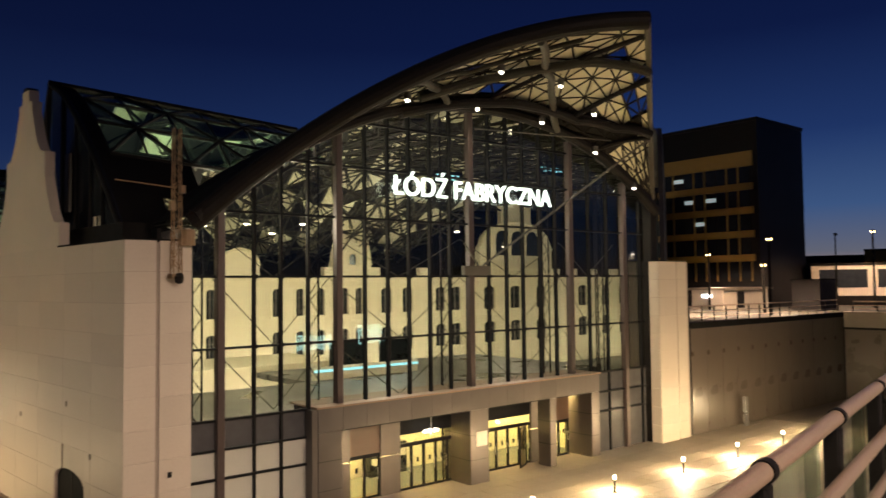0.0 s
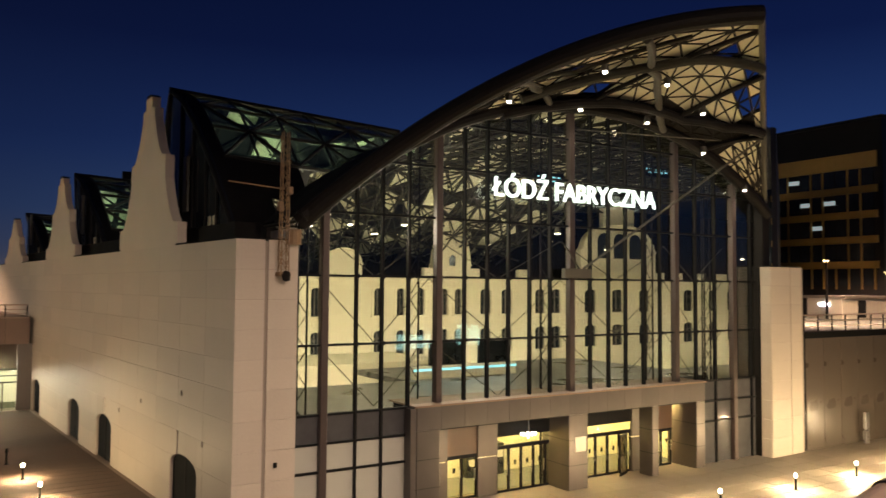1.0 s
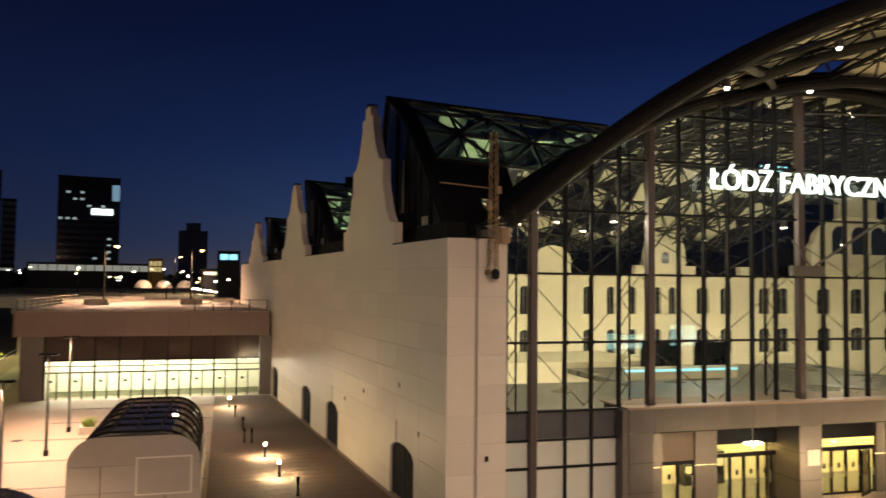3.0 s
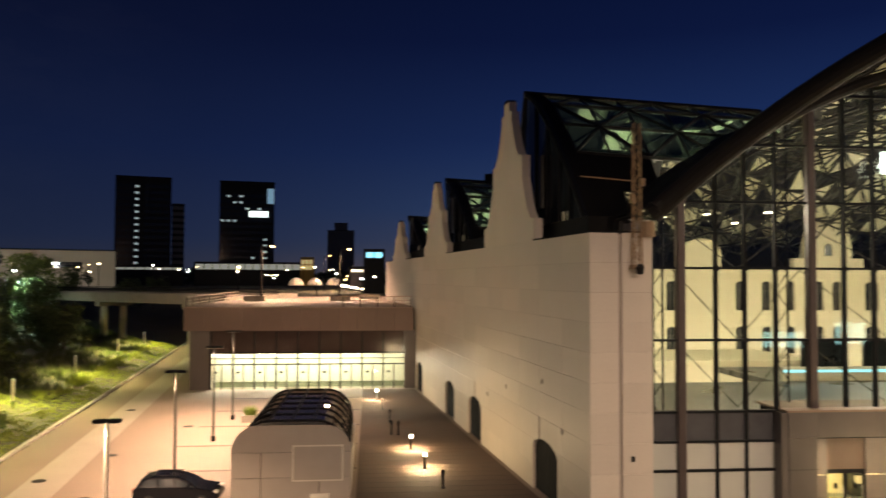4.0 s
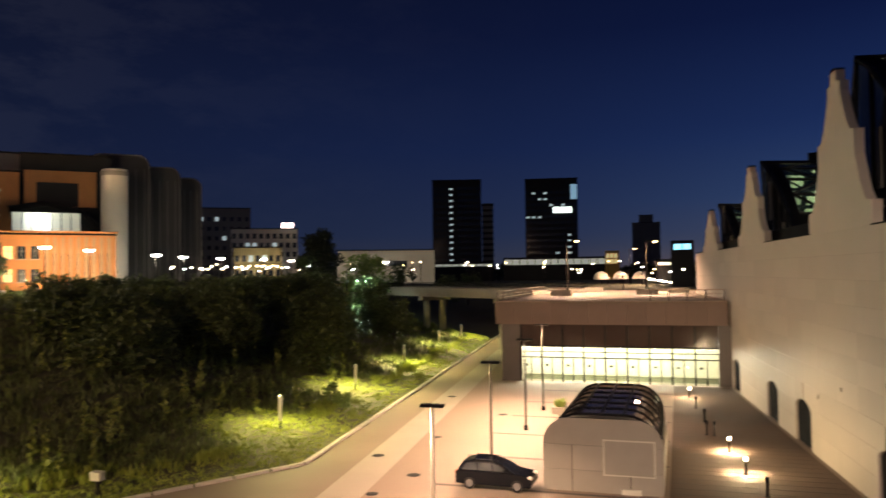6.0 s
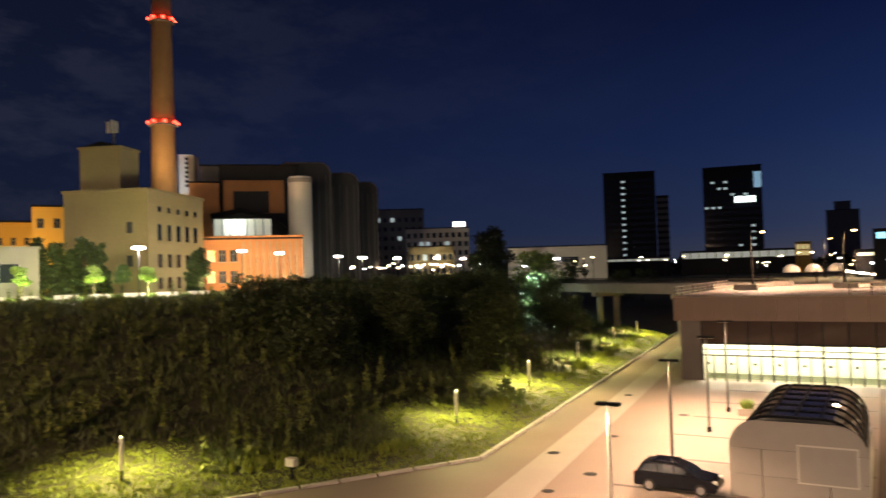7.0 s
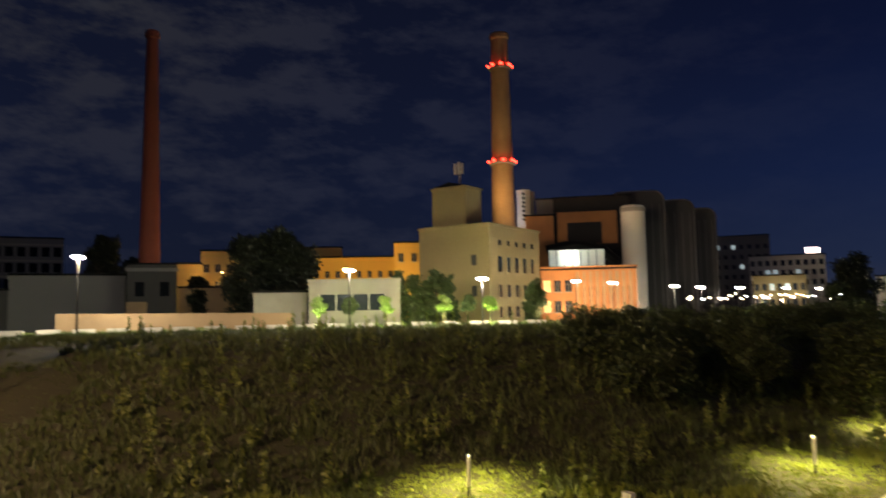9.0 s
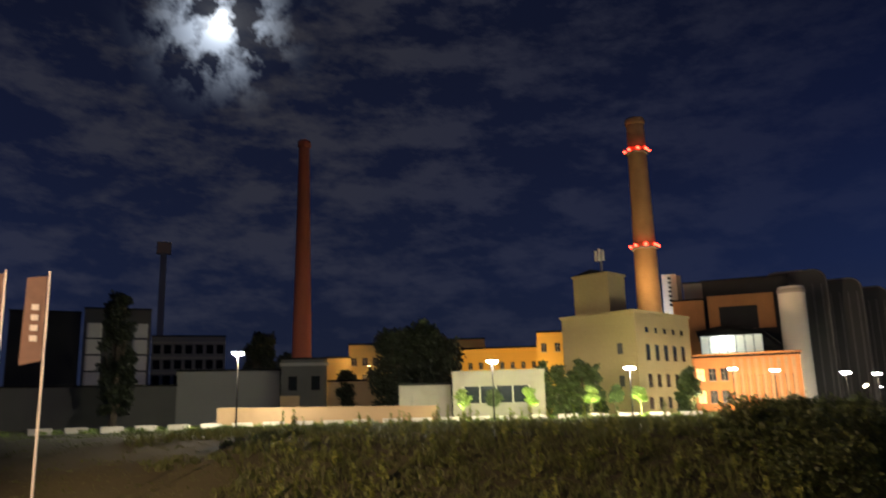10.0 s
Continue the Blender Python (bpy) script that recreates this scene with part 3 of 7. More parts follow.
MAINS = (12.93, 18.7, 26.95, 35.0, 40.2)
MINORS = (14.5, 15.78, 17.15, 20.25, 21.6, 22.9, 24.25, 25.6, 28.4, 29.75, 31.05, 32.45, 33.8, 36.85, 38.58, 42.0)
RAILS = (2.52, 3.72, 4.95, 7.93, 10.95, 13.75, 16.2, 18.4)
front = thing("hall_facade", "tall arched glass front on dark mullions and brown posts", "facade", pose(0, 30.75, 0))
for x in MAINS:
    lo = 5.08 if 17.2 < x < 36.9 else 0.0
    part("post", Solid().box(x - 0.17, x + 0.17, -0.28, 0.12, lo, arch_z(x) - 0.05, 0.03), M_MULL, front)
for x in MINORS:
    lo = 5.0 if 17.2 < x < 36.9 else 0.0
    part("mullion", Solid().box(x - 0.06, x + 0.06, -0.12, 0.10, lo, arch_z(x) - 0.05), M_BLACK, front)
grid = sorted((X0,) + MAINS + MINORS + (X1,))


def reach(z):
    """Stretch of the front in which the arch is higher than z."""
    if z < 13.3:
        return X0, X1 - 0.8
    w = 16.95 * ((20.0 - z) / 6.8) ** (1 / 2.2)
    return max(X0, 28.6 - w), min(X1 - 0.8, 28.6 + w)


for z in RAILS:
    a, b = reach(z)
    pieces = [(a, b)] if z >= 4.9 else [(a, 17.3), (36.9, b)]
    for u, v in pieces:
        part("transom", Solid().box(u, v, -0.13, 0.09, z - 0.05, z + 0.05), M_BLACK, front)
for z in (7.93, 10.95):
    for x in MINORS:
        part("bracket", Solid().box(x - 0.11, x + 0.11, -0.17, -0.13, z - 0.1, z + 0.1), M_BLACK, front)
levels = (0.0,) + RAILS
for xa, xb in zip(grid, grid[1:]):
    lo_top = min(arch_z(xa), arch_z(xb))
    stops = [z for z in levels if z < max(arch_z(xa), arch_z(xb)) - 0.3]
    for k, za in enumerate(stops):
        if za < 4.9 and 17.2 < (xa + xb) / 2 < 36.9:
            continue
        last = k == len(stops) - 1
        ta, tb = (arch_z(xa), arch_z(xb)) if last else (stops[k + 1], stops[k + 1])
        ring = [(xa, 0.0, za), (xb, 0.0, za), (xb, 0.0, max(tb, za + 0.01)), (xa, 0.0, max(ta, za + 0.01))]
        opaque = za < 3.7 and xb < 17.4
        part("infill_panel" if opaque else "pane", Solid().prism(ring, (0, 0.03, 0)), M_GREYPANE if opaque else (M_WIN_FRONT if za < 4.9 else G_FACADE), front).visible_shadow = opaque

# lattice columns and tie rods inside the front
for x in (12.45, 18.2, 26.4, 34.4, 39.6):
    c = thing("lattice_column", "slender dark steel lattice column behind the glass", "column", pose(x, 32.1, 0), group="lattice columns in the hall")
    top = arch_z(x) - 0.2
    for dx, dy in ((-0.28, 0), (0.28, 0), (0, 0.4)):
        part("chord", Solid().tube((dx, dy, 0), (dx, dy, top), 0.05, n=6), M_STEEL, c)
    s = Solid()
    z, f = 0.4, 1
    while z + 0.8 < top:
        s.tube((-0.28 * f, 0, z), (0.28 * f, 0, z + 0.8), 0.025, n=5)
        z, f = z + 0.8, -f
    part("lacing", s, M_STEEL, c)
for xa, xb in zip((12.93, 18.7, 26.95, 35.0), (18.7, 26.95, 35.0, 40.2)):
    r = thing("tie_rods", "crossed thin steel tie rods behind the glass", "tie rod", group="tie rods")
    for z0, z1 in ((7.9, 10.9), (5.0, 7.9)):
        for a, b in ((xa, xb), (xb, xa)):
            m = (a + b) / 2
            part("rod", Solid().tube((a, 31.5, z1), (m, 31.5, z0), 0.025, n=5), M_TUBE, r)
    for a in (xa, xb):
        part("rod", Solid().tube((a, 31.5, 13.0), ((xa + xb) / 2, 31.5, 10.95), 0.025, n=5), M_TUBE, r)
b = part("tie_plate", Solid().box(-0.9, 1.0, -0.15, 0.15, -0.2, 0.3, 0.03), M_TUBE, front, "grey steel plate with tilted struts", at=pose(26.95, -0.55, 11.2))
part("strut", Solid().tube((0.4, -0.1, 0.3), (9.2, -4.5, 7.4), 0.06), M_TUBE, b)
part("strut", Solid().tube((0.2, 0, 0.3), (-0.8, 0, 1.5), 0.05), M_TUBE, b)

# ---- canopy: pointed shell that leans out over the front ----
TIP = (28.6, 20.17, 22.65)


def edge(x):
    """Free edge of the canopy."""
    if x <= 28.6:
        q = (x - X0) / 16.95
        return (x, 30.45 - 10.28 * q, 22.35 - 9.2 * (1 - q) ** 2 - 0.2 * math.sin(math.pi * q))
    q = (X1 - x) / 14.6
    return (x, 30.45 - 10.28 * q, 22.35 - 6.4 * (1 - q) ** 2)


def shell(x, q):
    """A point of the canopy: q 0 at the glass front, 1 at the free edge."""
    ex, ey, ez = edge(x)
    az_ = arch_z(x) + 0.15
    return Vector((x, 30.45 + (ey - 30.45) * q, az_ + (ez - az_) * q + 0.25 * math.sin(math.pi * q) * (1 - abs(x - 28.6) / 17)))


canopy = thing("canopy", "pointed steel canopy with cream triangular panels and round tubes", "canopy")
NX, NQ = 24, 7
xs = [X0 + 0.02 + (X1 - X0 - 0.04) * i / NX for i in range(NX + 1)]
part("edge_tube", Solid().path([edge(X0 + (28.6 - X0) * i / 24) for i in range(25)], 0.42, 14), M_STEEL, canopy, "thick dark edge tube")
part("edge_tube", Solid().path([edge(28.6 + (X1 - 28.6) * i / 16) for i in range(17)], 0.16, 12), M_TUBE, canopy)
part("front_arch", Solid().path([(x, 30.2, arch_z(x) + 0.15) for x in xs], 0.36, 12), M_STEEL, canopy)


def member(name, stops, r, mat):
    """A bent tube that hangs under the shell through stops (x, q)."""
    pts = []
    for (xa, qa), (xb, qb) in zip(stops, stops[1:]):
        pts += [shell(xa + (xb - xa) * k / 6, qa + (qb - qa) * k / 6) - Vector((0, 0, r + 0.12)) for k in range(6)]
    part(name, Solid().path(pts + [shell(*stops[-1]) - Vector((0, 0, r + 0.12))], r, 10), mat, canopy)


INNER = [(11.7, 0.0), (22.0, 0.05), (26.0, 0.12), (30.0, 0.18), (33.5, 0.25), (36.0, 0.50), (38.0, 1.0)]


def inner_q(x):
    """Where the inner arch tube crosses the shell."""
    for (xa, qa), (xb, qb) in zip(INNER, INNER[1:]):
        if x <= xb:
            return qa + (qb - qa) * (x - xa) / (xb - xa)
    return 0.3


member("arch_tube", INNER[1:], 0.26, M_STEEL)
member("arch_tube", [(22.0, 0.30), (25.0, 0.42), (28.0, 0.56), (31.0, 0.80), (33.0, 1.0)], 0.24, M_LATTICE)
member("rib_tube", [(24.6, 0.95), (27.6, 0.50), (30.8, 0.28), (33.4, 0.06)], 0.20, M_TUBE)
member("rib_tube", [(19.8, 0.92), (22.0, 0.45), (25.0, 0.06)], 0.17, M_TUBE)
member("rib_tube", [(20.4, 0.75), (23.4, 0.55), (27.0, 0.85)], 0.11, M_LATTICE)
member("strut_tube", [(33.2, 0.16), (33.8, 1.0)], 0.14, M_STEEL)
member("strut_tube", [(36.8, 0.14), (38.4, 1.0)], 0.14, M_STEEL)
member("strut_tube", [(27.2, 0.14), (29.6, 0.98)], 0.12, M_STEEL)
pan, bars, roofskin, darkpan = Solid(), Solid(), Solid(), Solid()
rng = random.Random(5)
for i in range(NX):
    for j in range(NQ):
        c = [shell(xs[i], j / NQ), shell(xs[i + 1], j / NQ), shell(xs[i + 1], (j + 1) / NQ), shell(xs[i], (j + 1) / NQ)]
        if (c[0] - c[3]).length < 0.12:
            continue
        a, d = ((0, 2), (1, 3)) if (i + j) % 2 else ((1, 3), (0, 2))
        bars.tube(c[a[0]], c[a[1]], 0.06, n=5, caps=False).tube(c[0], c[1], 0.06, n=5, caps=False).tube(c[0], c[3], 0.06, n=5, caps=False)
        mid_x, mid_q = (xs[i] + xs[i + 1]) / 2, (j + 0.5) / NQ
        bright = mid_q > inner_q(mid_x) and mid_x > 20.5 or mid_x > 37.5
        if bright and rng.random() < 0.05:
            continue
        roofskin.add([p + Vector((0, 0, 0.16)) for p in c], [(0, 1, 2, 3)])
        for o in d:
            tri = [c[a[0]], c[a[1]], c[o]]
            m = sum(tri, Vector()) / 3
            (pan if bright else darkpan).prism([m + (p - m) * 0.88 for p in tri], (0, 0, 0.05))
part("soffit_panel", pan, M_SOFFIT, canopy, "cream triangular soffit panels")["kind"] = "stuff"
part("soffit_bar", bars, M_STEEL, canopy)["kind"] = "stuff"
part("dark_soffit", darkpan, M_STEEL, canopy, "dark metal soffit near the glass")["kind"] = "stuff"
part("roof_skin", roofskin, M_COPING, canopy)
part("support", Solid().box(42.6, 43.3, 30.2, 30.9, 11.98, 16.3, 0.05), M_STEEL, canopy)
for x, q in ((20.5, 0.55), (24.6, 0.62), (33.6, 0.45), (29.3, 0.45), (26.5, 0.12), (40.6, 0.25), (31.5, 0.12), (36.5, 0.15)):
    p = shell(x, q) - Vector((0, 0, 0.7))
    l = thing("canopy_spot", "small round white downlight hung under the canopy", "light", pose(*p), group="canopy downlights")
    part("housing", Solid().lathe([(0.05, 0.45), (0.17, 0.4), (0.19, 0.08), (0.15, 0.06)]), M_TUBE, l)
    part("lens", Solid().lathe([(0.0, 0.06), (0.105, 0.05), (0.09, -0.03), (0.0, -0.06)]), E_SPOT, l)
    part("stem", Solid().tube((0, 0, 0.44), (0, 0, 0.8), 0.02, n=6), M_STEEL, l)
    lamp("downlight", "SPOT", 420, WARM, (0, 0, -0.12), size=0.12, parent=l, cone=120)
t = thing("guy_rod", "thin steel rod from the canopy rib to the front", "rod")
part("rod", Solid().tube((33.3, 26.0, 18.3), (27.0, 30.2, 18.9), 0.035, n=6), M_TUBE, t)

# sign
def letters(text, size, depth, mat, parent, where, wide=1.0, thick=0.0):
    c = bpy.data.curves.new("letters", "FONT")
    c.body, c.size, c.extrude, c.offset = text, size, depth, thick
    ob = new("letters_src", c)
    me = bpy.data.meshes.new_from_object(ob)
    bpy.data.objects.remove(ob)
    me.materials.clear()
    me.materials.append(mat)
    return part("letters", me, mat, parent, at=where @ Matrix.Diagonal((wide, 1, 1, 1)))


sign = thing("station_sign", "white illuminated letters spelling the station name", "sign", pose(21.47, 30.05, 14.98))
full = letters("ŁÓDŹ FABRYCZNA", 1.36, 0.05, E_SIGN, sign, pose(0, 0, 0, 90, 0, 0), 0.955, 0.008)
letters("ŁÓDŹ", 1.36, 0.05, E_SIGN, sign, pose(0, 0, 0, 90, 0, 0), 0.955, 0.008)
probe = letters("FABRYCZNA", 1.36, 0.05, E_SIGN, sign, pose(0, 0, 0, 90, 0, 0), 0.955, 0.008)
shift = max(v.co.x for v in full.data.vertices) - max(v.co.x for v in probe.data.vertices)
letters("FABRYCZNA", 1.36, 0.05, E_SIGN, sign, pose(shift * 0.955, 0, 0, 90, 0, 0), 0.955, 0.008)
bpy.data.objects.remove(probe)
bpy.data.objects.remove(full)
part("bearer", Solid().box(0, 11.2, 0.12, 0.18, 0.1, 0.16).box(0, 11.2, 0.12, 0.18, 0.75, 0.81), M_BLACK, sign)
# ---- hall roof: barrel vault with cream panels, three glazed cross vaults ----
def cross_z(dy, crown):
    return crown - (crown - 13.2) * (abs(dy) / 8.6) ** 1.4


vault, vbars, vskin = Solid(), Solid(), Solid()
NV, VY = 32, [30.6 + 3.2 * k for k in range(21)]
vx = [X0 + 0.1 + (72.0 - X0 - 0.1) * i / NV for i in range(NV + 1)]


def vault_z(x):
    """Roof height inside the hall: the arch to its crown, then a long flat fall."""
    return arch_z(x) if x < 28.6 else 20.0 + 1.7 * ((x - 28.6) / 43.0)



for i in range(NV):
    for ya, yb in zip(VY, VY[1:]):
        xm, ym = (vx[i] + vx[i + 1]) / 2, (ya + yb) / 2
        under_cross = any(abs(ym - yc) < 8.4 and arch_z(xm) < cross_z(ym - yc, crown) + 0.1 for _, _, yc, crown in GABLES)
        if under_cross and xm < 24:
            continue
        if xm > 44.0 + (ya - 32.0) * 1.47 or (xm > 40 and ya < 33):
            continue
        c = [Vector((x, y, vault_z(x))) for x, y in ((vx[i], ya), (vx[i + 1], ya), (vx[i + 1], yb), (vx[i], yb))]
        a, d = ((0, 2), (1, 3)) if (i + int(ya)) % 2 else ((1, 3), (0, 2))
        low = [p - Vector((0, 0, 0.9)) for p in c]
        mid = sum(low, Vector()) / 4
        vbars.tube(c[a[0]], c[a[1]], 0.09, n=5, caps=False).tube(c[0], c[1], 0.09, n=5, caps=False).tube(c[0], c[3], 0.09, n=5, caps=False)
        for p in c:
            vbars.tube(p, mid, 0.05, n=4, caps=False)
        vbars.tube(mid, mid + (c[1] - c[0]), 0.07, n=5, caps=False).tube(mid, mid + (c[3] - c[0]), 0.07, n=5, caps=False)
        vskin.add([p + Vector((0, 0, 0.2)) for p in c], [(0, 1, 2, 3)])
        for o in d:
            tri = [c[a[0]], c[a[1]], c[o]]
            m = sum(tri, Vector()) / 3
            if rng.random() < 0.45:
                vault.prism([m + (p - m) * 0.84 for p in tri], (0, 0, 0.05))
# the roof falls towards the old front on its west side
for i in range(15):
    for j in range(9):
        def hip(u, v):
            return Vector((14.0 + 27.0 * u / 13 + 15.0 * v / 9, 44.0 + 42.0 * v / 9, 19.8 + 0.5 * u / 13 - 7.6 * (v / 9) ** 1.15 + 0.5 * math.sin(u * 1.9 + v)))
        c = [hip(i, j), hip(i + 1, j), hip(i + 1, j + 1), hip(i, j + 1)]
        mid = sum(c, Vector()) / 4 - Vector((0, 0, 1.1))
        vbars.tube(c[0], c[1], 0.10, n=5, caps=False).tube(c[0], c[3], 0.10, n=5, caps=False).tube(c[0] if (i + j) % 2 else c[1], c[2] if (i + j) % 2 else c[3], 0.08, n=5, caps=False)
        for q in c:
            vbars.tube(q, mid, 0.055, n=4, caps=False)
        vbars.tube(mid, mid + (c[1] - c[0]), 0.09, n=5, caps=False).tube(mid, mid + (c[3] - c[0]), 0.09, n=5, caps=False)
        vskin.add([q + Vector((0, 0, 0.3)) for q in c], [(0, 1, 2, 3)])
        for tri in ((c[0], c[1], c[2]), (c[0], c[2], c[3])):
            m = sum(tri, Vector()) / 3
            if rng.random() < 0.5:
                vault.prism([m + (q - m) * 0.82 for q in tri], (0, 0, 0.05))
hall_roof = thing("hall_roof", "barrel-vaulted steel lattice roof with cream panels", "roof", kind="structure")
part("roof_panels", vault, M_SOFFIT, hall_roof)["kind"] = "stuff"
part("lattice", vbars, M_LATTICE, hall_roof)["kind"] = "stuff"
part("roof_skin", vskin, M_COPING, hall_roof)

for n_g, (c, peak, yc, crown) in enumerate(GABLES):
    dx = -0.11 * (yc - 43.6)
    xa, xb = 9.15 + dx, 23.5
    cv = thing("cross_vault", "dark pointed cross vault glazed with green diamond panes", "roof vault", pose(0, yc, 0), group="glazed cross vaults", kind="structure")
    drop = lambda x: 0.05 * (x - xa)
    P = lambda x, dy: Vector((x + 0.14 * abs(dy) * max(0.0, 1 - (x - xa) / 4.0) * 0.9, dy, cross_z(dy, crown - 0.2) - drop(x)))
    dys = [-8.6, -7.2, -5.4, -3.6, -1.8, 0.0, 1.8, 3.6, 5.4, 7.2, 8.6]
    xs2 = [xa] + [xa + 0.9 + (xb - xa - 0.9) * k / 6 for k in range(7)]
    bars, dark, cream = Solid(), Solid(), Solid()
    for i in range(7):
        for j in range(10):
            q = [P(xs2[i], dys[j]), P(xs2[i + 1], dys[j]), P(xs2[i + 1], dys[j + 1]), P(xs2[i], dys[j + 1])]
            if sum(v.x for v in q) / 4 > 12 and sum(v.z for v in q) / 4 < arch_z(sum(v.x for v in q) / 4) - 0.3:
                continue
            near = j < 5
            if j in (0, 9) or i == 0 or (j == 1 and n_g == 0):
                dark.add(q, [(0, 1, 2, 3)])
                continue
            a, b2 = (q[0], q[2]) if (i + j) % 2 else (q[1], q[3])
            bars.tube(a, b2, 0.11, n=5, caps=False).tube(q[0], q[1], 0.12, n=5, caps=False)
            bars.tube(q[0], q[3], 0.07, n=5, caps=False)
            if near:
                for o in ((q[1], q[3]) if (i + j) % 2 else (q[0], q[2])):
                    tri = [a, b2, o]
                    part("pane", Solid().prism(tri, (0, 0, 0.03)), G_GREEN, cv).visible_shadow = False
            else:
                dark.add([v + Vector((0, 0, 0.12)) for v in q], [(0, 1, 2, 3)])
                if (i * 3 + j) % 4 and i < 4:
                    m = sum(q, Vector()) / 4
                    cream.add([m + (v - m) * 0.8 for v in q], [(0, 1, 2, 3)])
    part("glazing_bars", bars, M_STEEL, cv)
    part("dark_sheet", dark, M_COPING, cv)
    part("inner_panels", cream, M_SOFFIT, cv)
    part("ridge", Solid().tube(P(xa - 0.2, 0), P(xb, 0), 0.22, n=8), M_STEEL, cv)
    for k in (0, 1):
        # fill lamps added inside each vault so that its panes look lit
        dl = thing("vault_fill_lamp", "small lamp added inside a glazed cross vault to brighten its panes", "light", pose(xa + 4 + 6 * k, yc - 2.0, 14.2 if n_g == 0 else 13.6), group="lamps in the cross vaults")
        part("shade", Solid().lathe([(0.06, 0.3), (0.2, 0.2), (0.24, 0.0)], n=10), M_TUBE, dl)
        part("lens", Solid().lathe([(0.0, 0.02), (0.2, 0.01), (0.0, -0.05)], n=10), E_SPOT, dl)
        part("stem", Solid().tube((0, 0, 0.28), (0, 0, 5.0 - 1.2 * n_g), 0.02, n=5), M_STEEL, dl)
        lamp("vault_light", "POINT", 210 if n_g == 0 else 1500, (1.0, 0.97, 0.74), (0, 0, -0.3), size=0.2, parent=dl)
    # end wall of dark glass behind the gable
    end = [P(xa, dy) for dy in dys]
    e = Solid()
    for u, v in zip(end, end[1:]):
        e.prism([(u.x, u.y, 12.6), (v.x, v.y, 12.6), v, u], (0.12, 0, 0))
    part("end_wall", e, M_WIN, cv, "dark glazed end wall")
    part("end_rim", Solid().path([p + Vector((-0.1, 0, 0)) for p in end], 0.13, 8), M_BLACK, cv)
    for dy in (-6.6, -5.2, -3.4, -1.6, 1.6, 3.4, 5.2):
        p = P(xa, dy)
        part("end_mullion", Solid().box(p.x - 0.12, p.x - 0.02, dy - 0.07, dy + 0.07, 12.7, p.z - 0.1), M_STEEL, cv)
    part("end_pilaster", Solid().box(P(xa, -3).x - 0.3, P(xa, -3).x - 0.13, -3.3, -2.5, 14.3, 17.2, 0.03), M_TUBE, cv)
    # pale boxes stand for lit windows; the light is only in their colour
    for dy in (-6.3, -5.7):
        part("lit_window", Solid().box(P(xa, dy).x - 0.06, P(xa, dy).x - 0.01, dy - 0.22, dy + 0.22, 12.9, 13.9), M_PALACE_TRIM, cv)

s = Solid().box(11.5, 12.0, 34.2, 94, 0, 13.2).box(11.5, 128, 94, 94.5, 0, 21.6)
s.prism([(45.6, 31.6, 0), (46.2, 31.6, 0), (138.6, 93.9, 0), (138.0, 93.9, 0)], (0, 0, 21.5))
structure("wall_hall", s, M_DARKB, "dark closing walls of the station hall", "wall")
s = Solid().prism([(72.0, 51.0, 21.8), (137, 93.9, 21.8), (72.0, 93.9, 21.8)], (0, 0, 0.3))
s.prism([(43.0, 31.2, 21.3), (45.7, 31.7, 21.3), (73.0, 50.2, 21.3), (73.0, 56.0, 21.3), (43.0, 36.5, 21.3)], (0, 0, 0.15))
structure("ceiling", s, M_DARKB, "dark flat ceiling over the far part of the hall", "ceiling")
s = Solid().box(11.7, 45.5, 32.3, 94, 0.03, 0.06).box(45.5, 100, 60, 94, 0.03, 0.06).prism([(45.5, 32.3, 0.03), (87, 60, 0.03), (45.5, 60, 0.03)], (0, 0, 0.03))
structure("floor", s, M_FLOOR_IN, "pale stone floor of the station hall", "floor")
s = Solid().box(13.0, 41.5, 33.6, 36.8, 3.9, 4.3)
s.box(24.5, 45.4, 36.81, 51.5, 3.9, 4.3).box(12.1, 24.49, 36.81, 44.0, 3.9, 4.3)
structure("floor_gallery", s, M_GALLERY, "dark grey roof of the entrance lobby inside the hall", "floor")
# black sheet added to stand for the unlit void above the old front
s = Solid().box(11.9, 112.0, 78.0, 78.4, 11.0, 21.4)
structure("wall_behind", s, M_VOID, "black backing added high behind the old station front for the unlit void", "wall")

# ---- old station front inside the hall ----
PY = 69.0
palace = thing("palace_front", "cream historic station front with arched windows and rounded gables", "building", pose(0, PY, 0))
WIN = []
for x in (25.0, 28.2, 35.0, 37.6, 40.0, 42.9, 44.7, 48.3, 51.2, 56.0, 58.4, 63.8, 68.3, 73.0, 81.3, 86.3, 90.2):
    for z0, h in ((3.4, 2.6), (7.5, 2.8)):
        WIN.append((x, z0, 0.95 if x < 45 else 1.5 if x < 60 else 1.9, h))
body = Solid()
cols = sorted({x for x, *_ in WIN})
prev = 11.0
for x in cols:
    w = [q for q in WIN if q[0] == x]
    hw = w[0][2] / 2
    body.box(prev, x - hw, 0, 0.8, 0.06, 11.0)
    z = 0.06
    for _, z0, _, h in w:
        body.box(x - hw, x + hw, 0, 0.8, z, z0)
        z = z0 + h
    body.box(x - hw, x + hw, 0, 0.8, z, 11.0)
    prev = x + hw
body.box(prev, 100, 0, 0.8, 0.06, 11.0)
part("wall", body, M_PALACE, palace)
part("cornice", Solid().box(11, 100, -0.35, 0.8, 11.0, 11.25).box(11, 100, -0.2, 0.8, 11.25, 11.5), M_PALACE_TRIM, palace)
part("string_course", Solid().box(11, 100, -0.12, -0.003, 6.75, 6.95), M_PALACE_TRIM, palace)
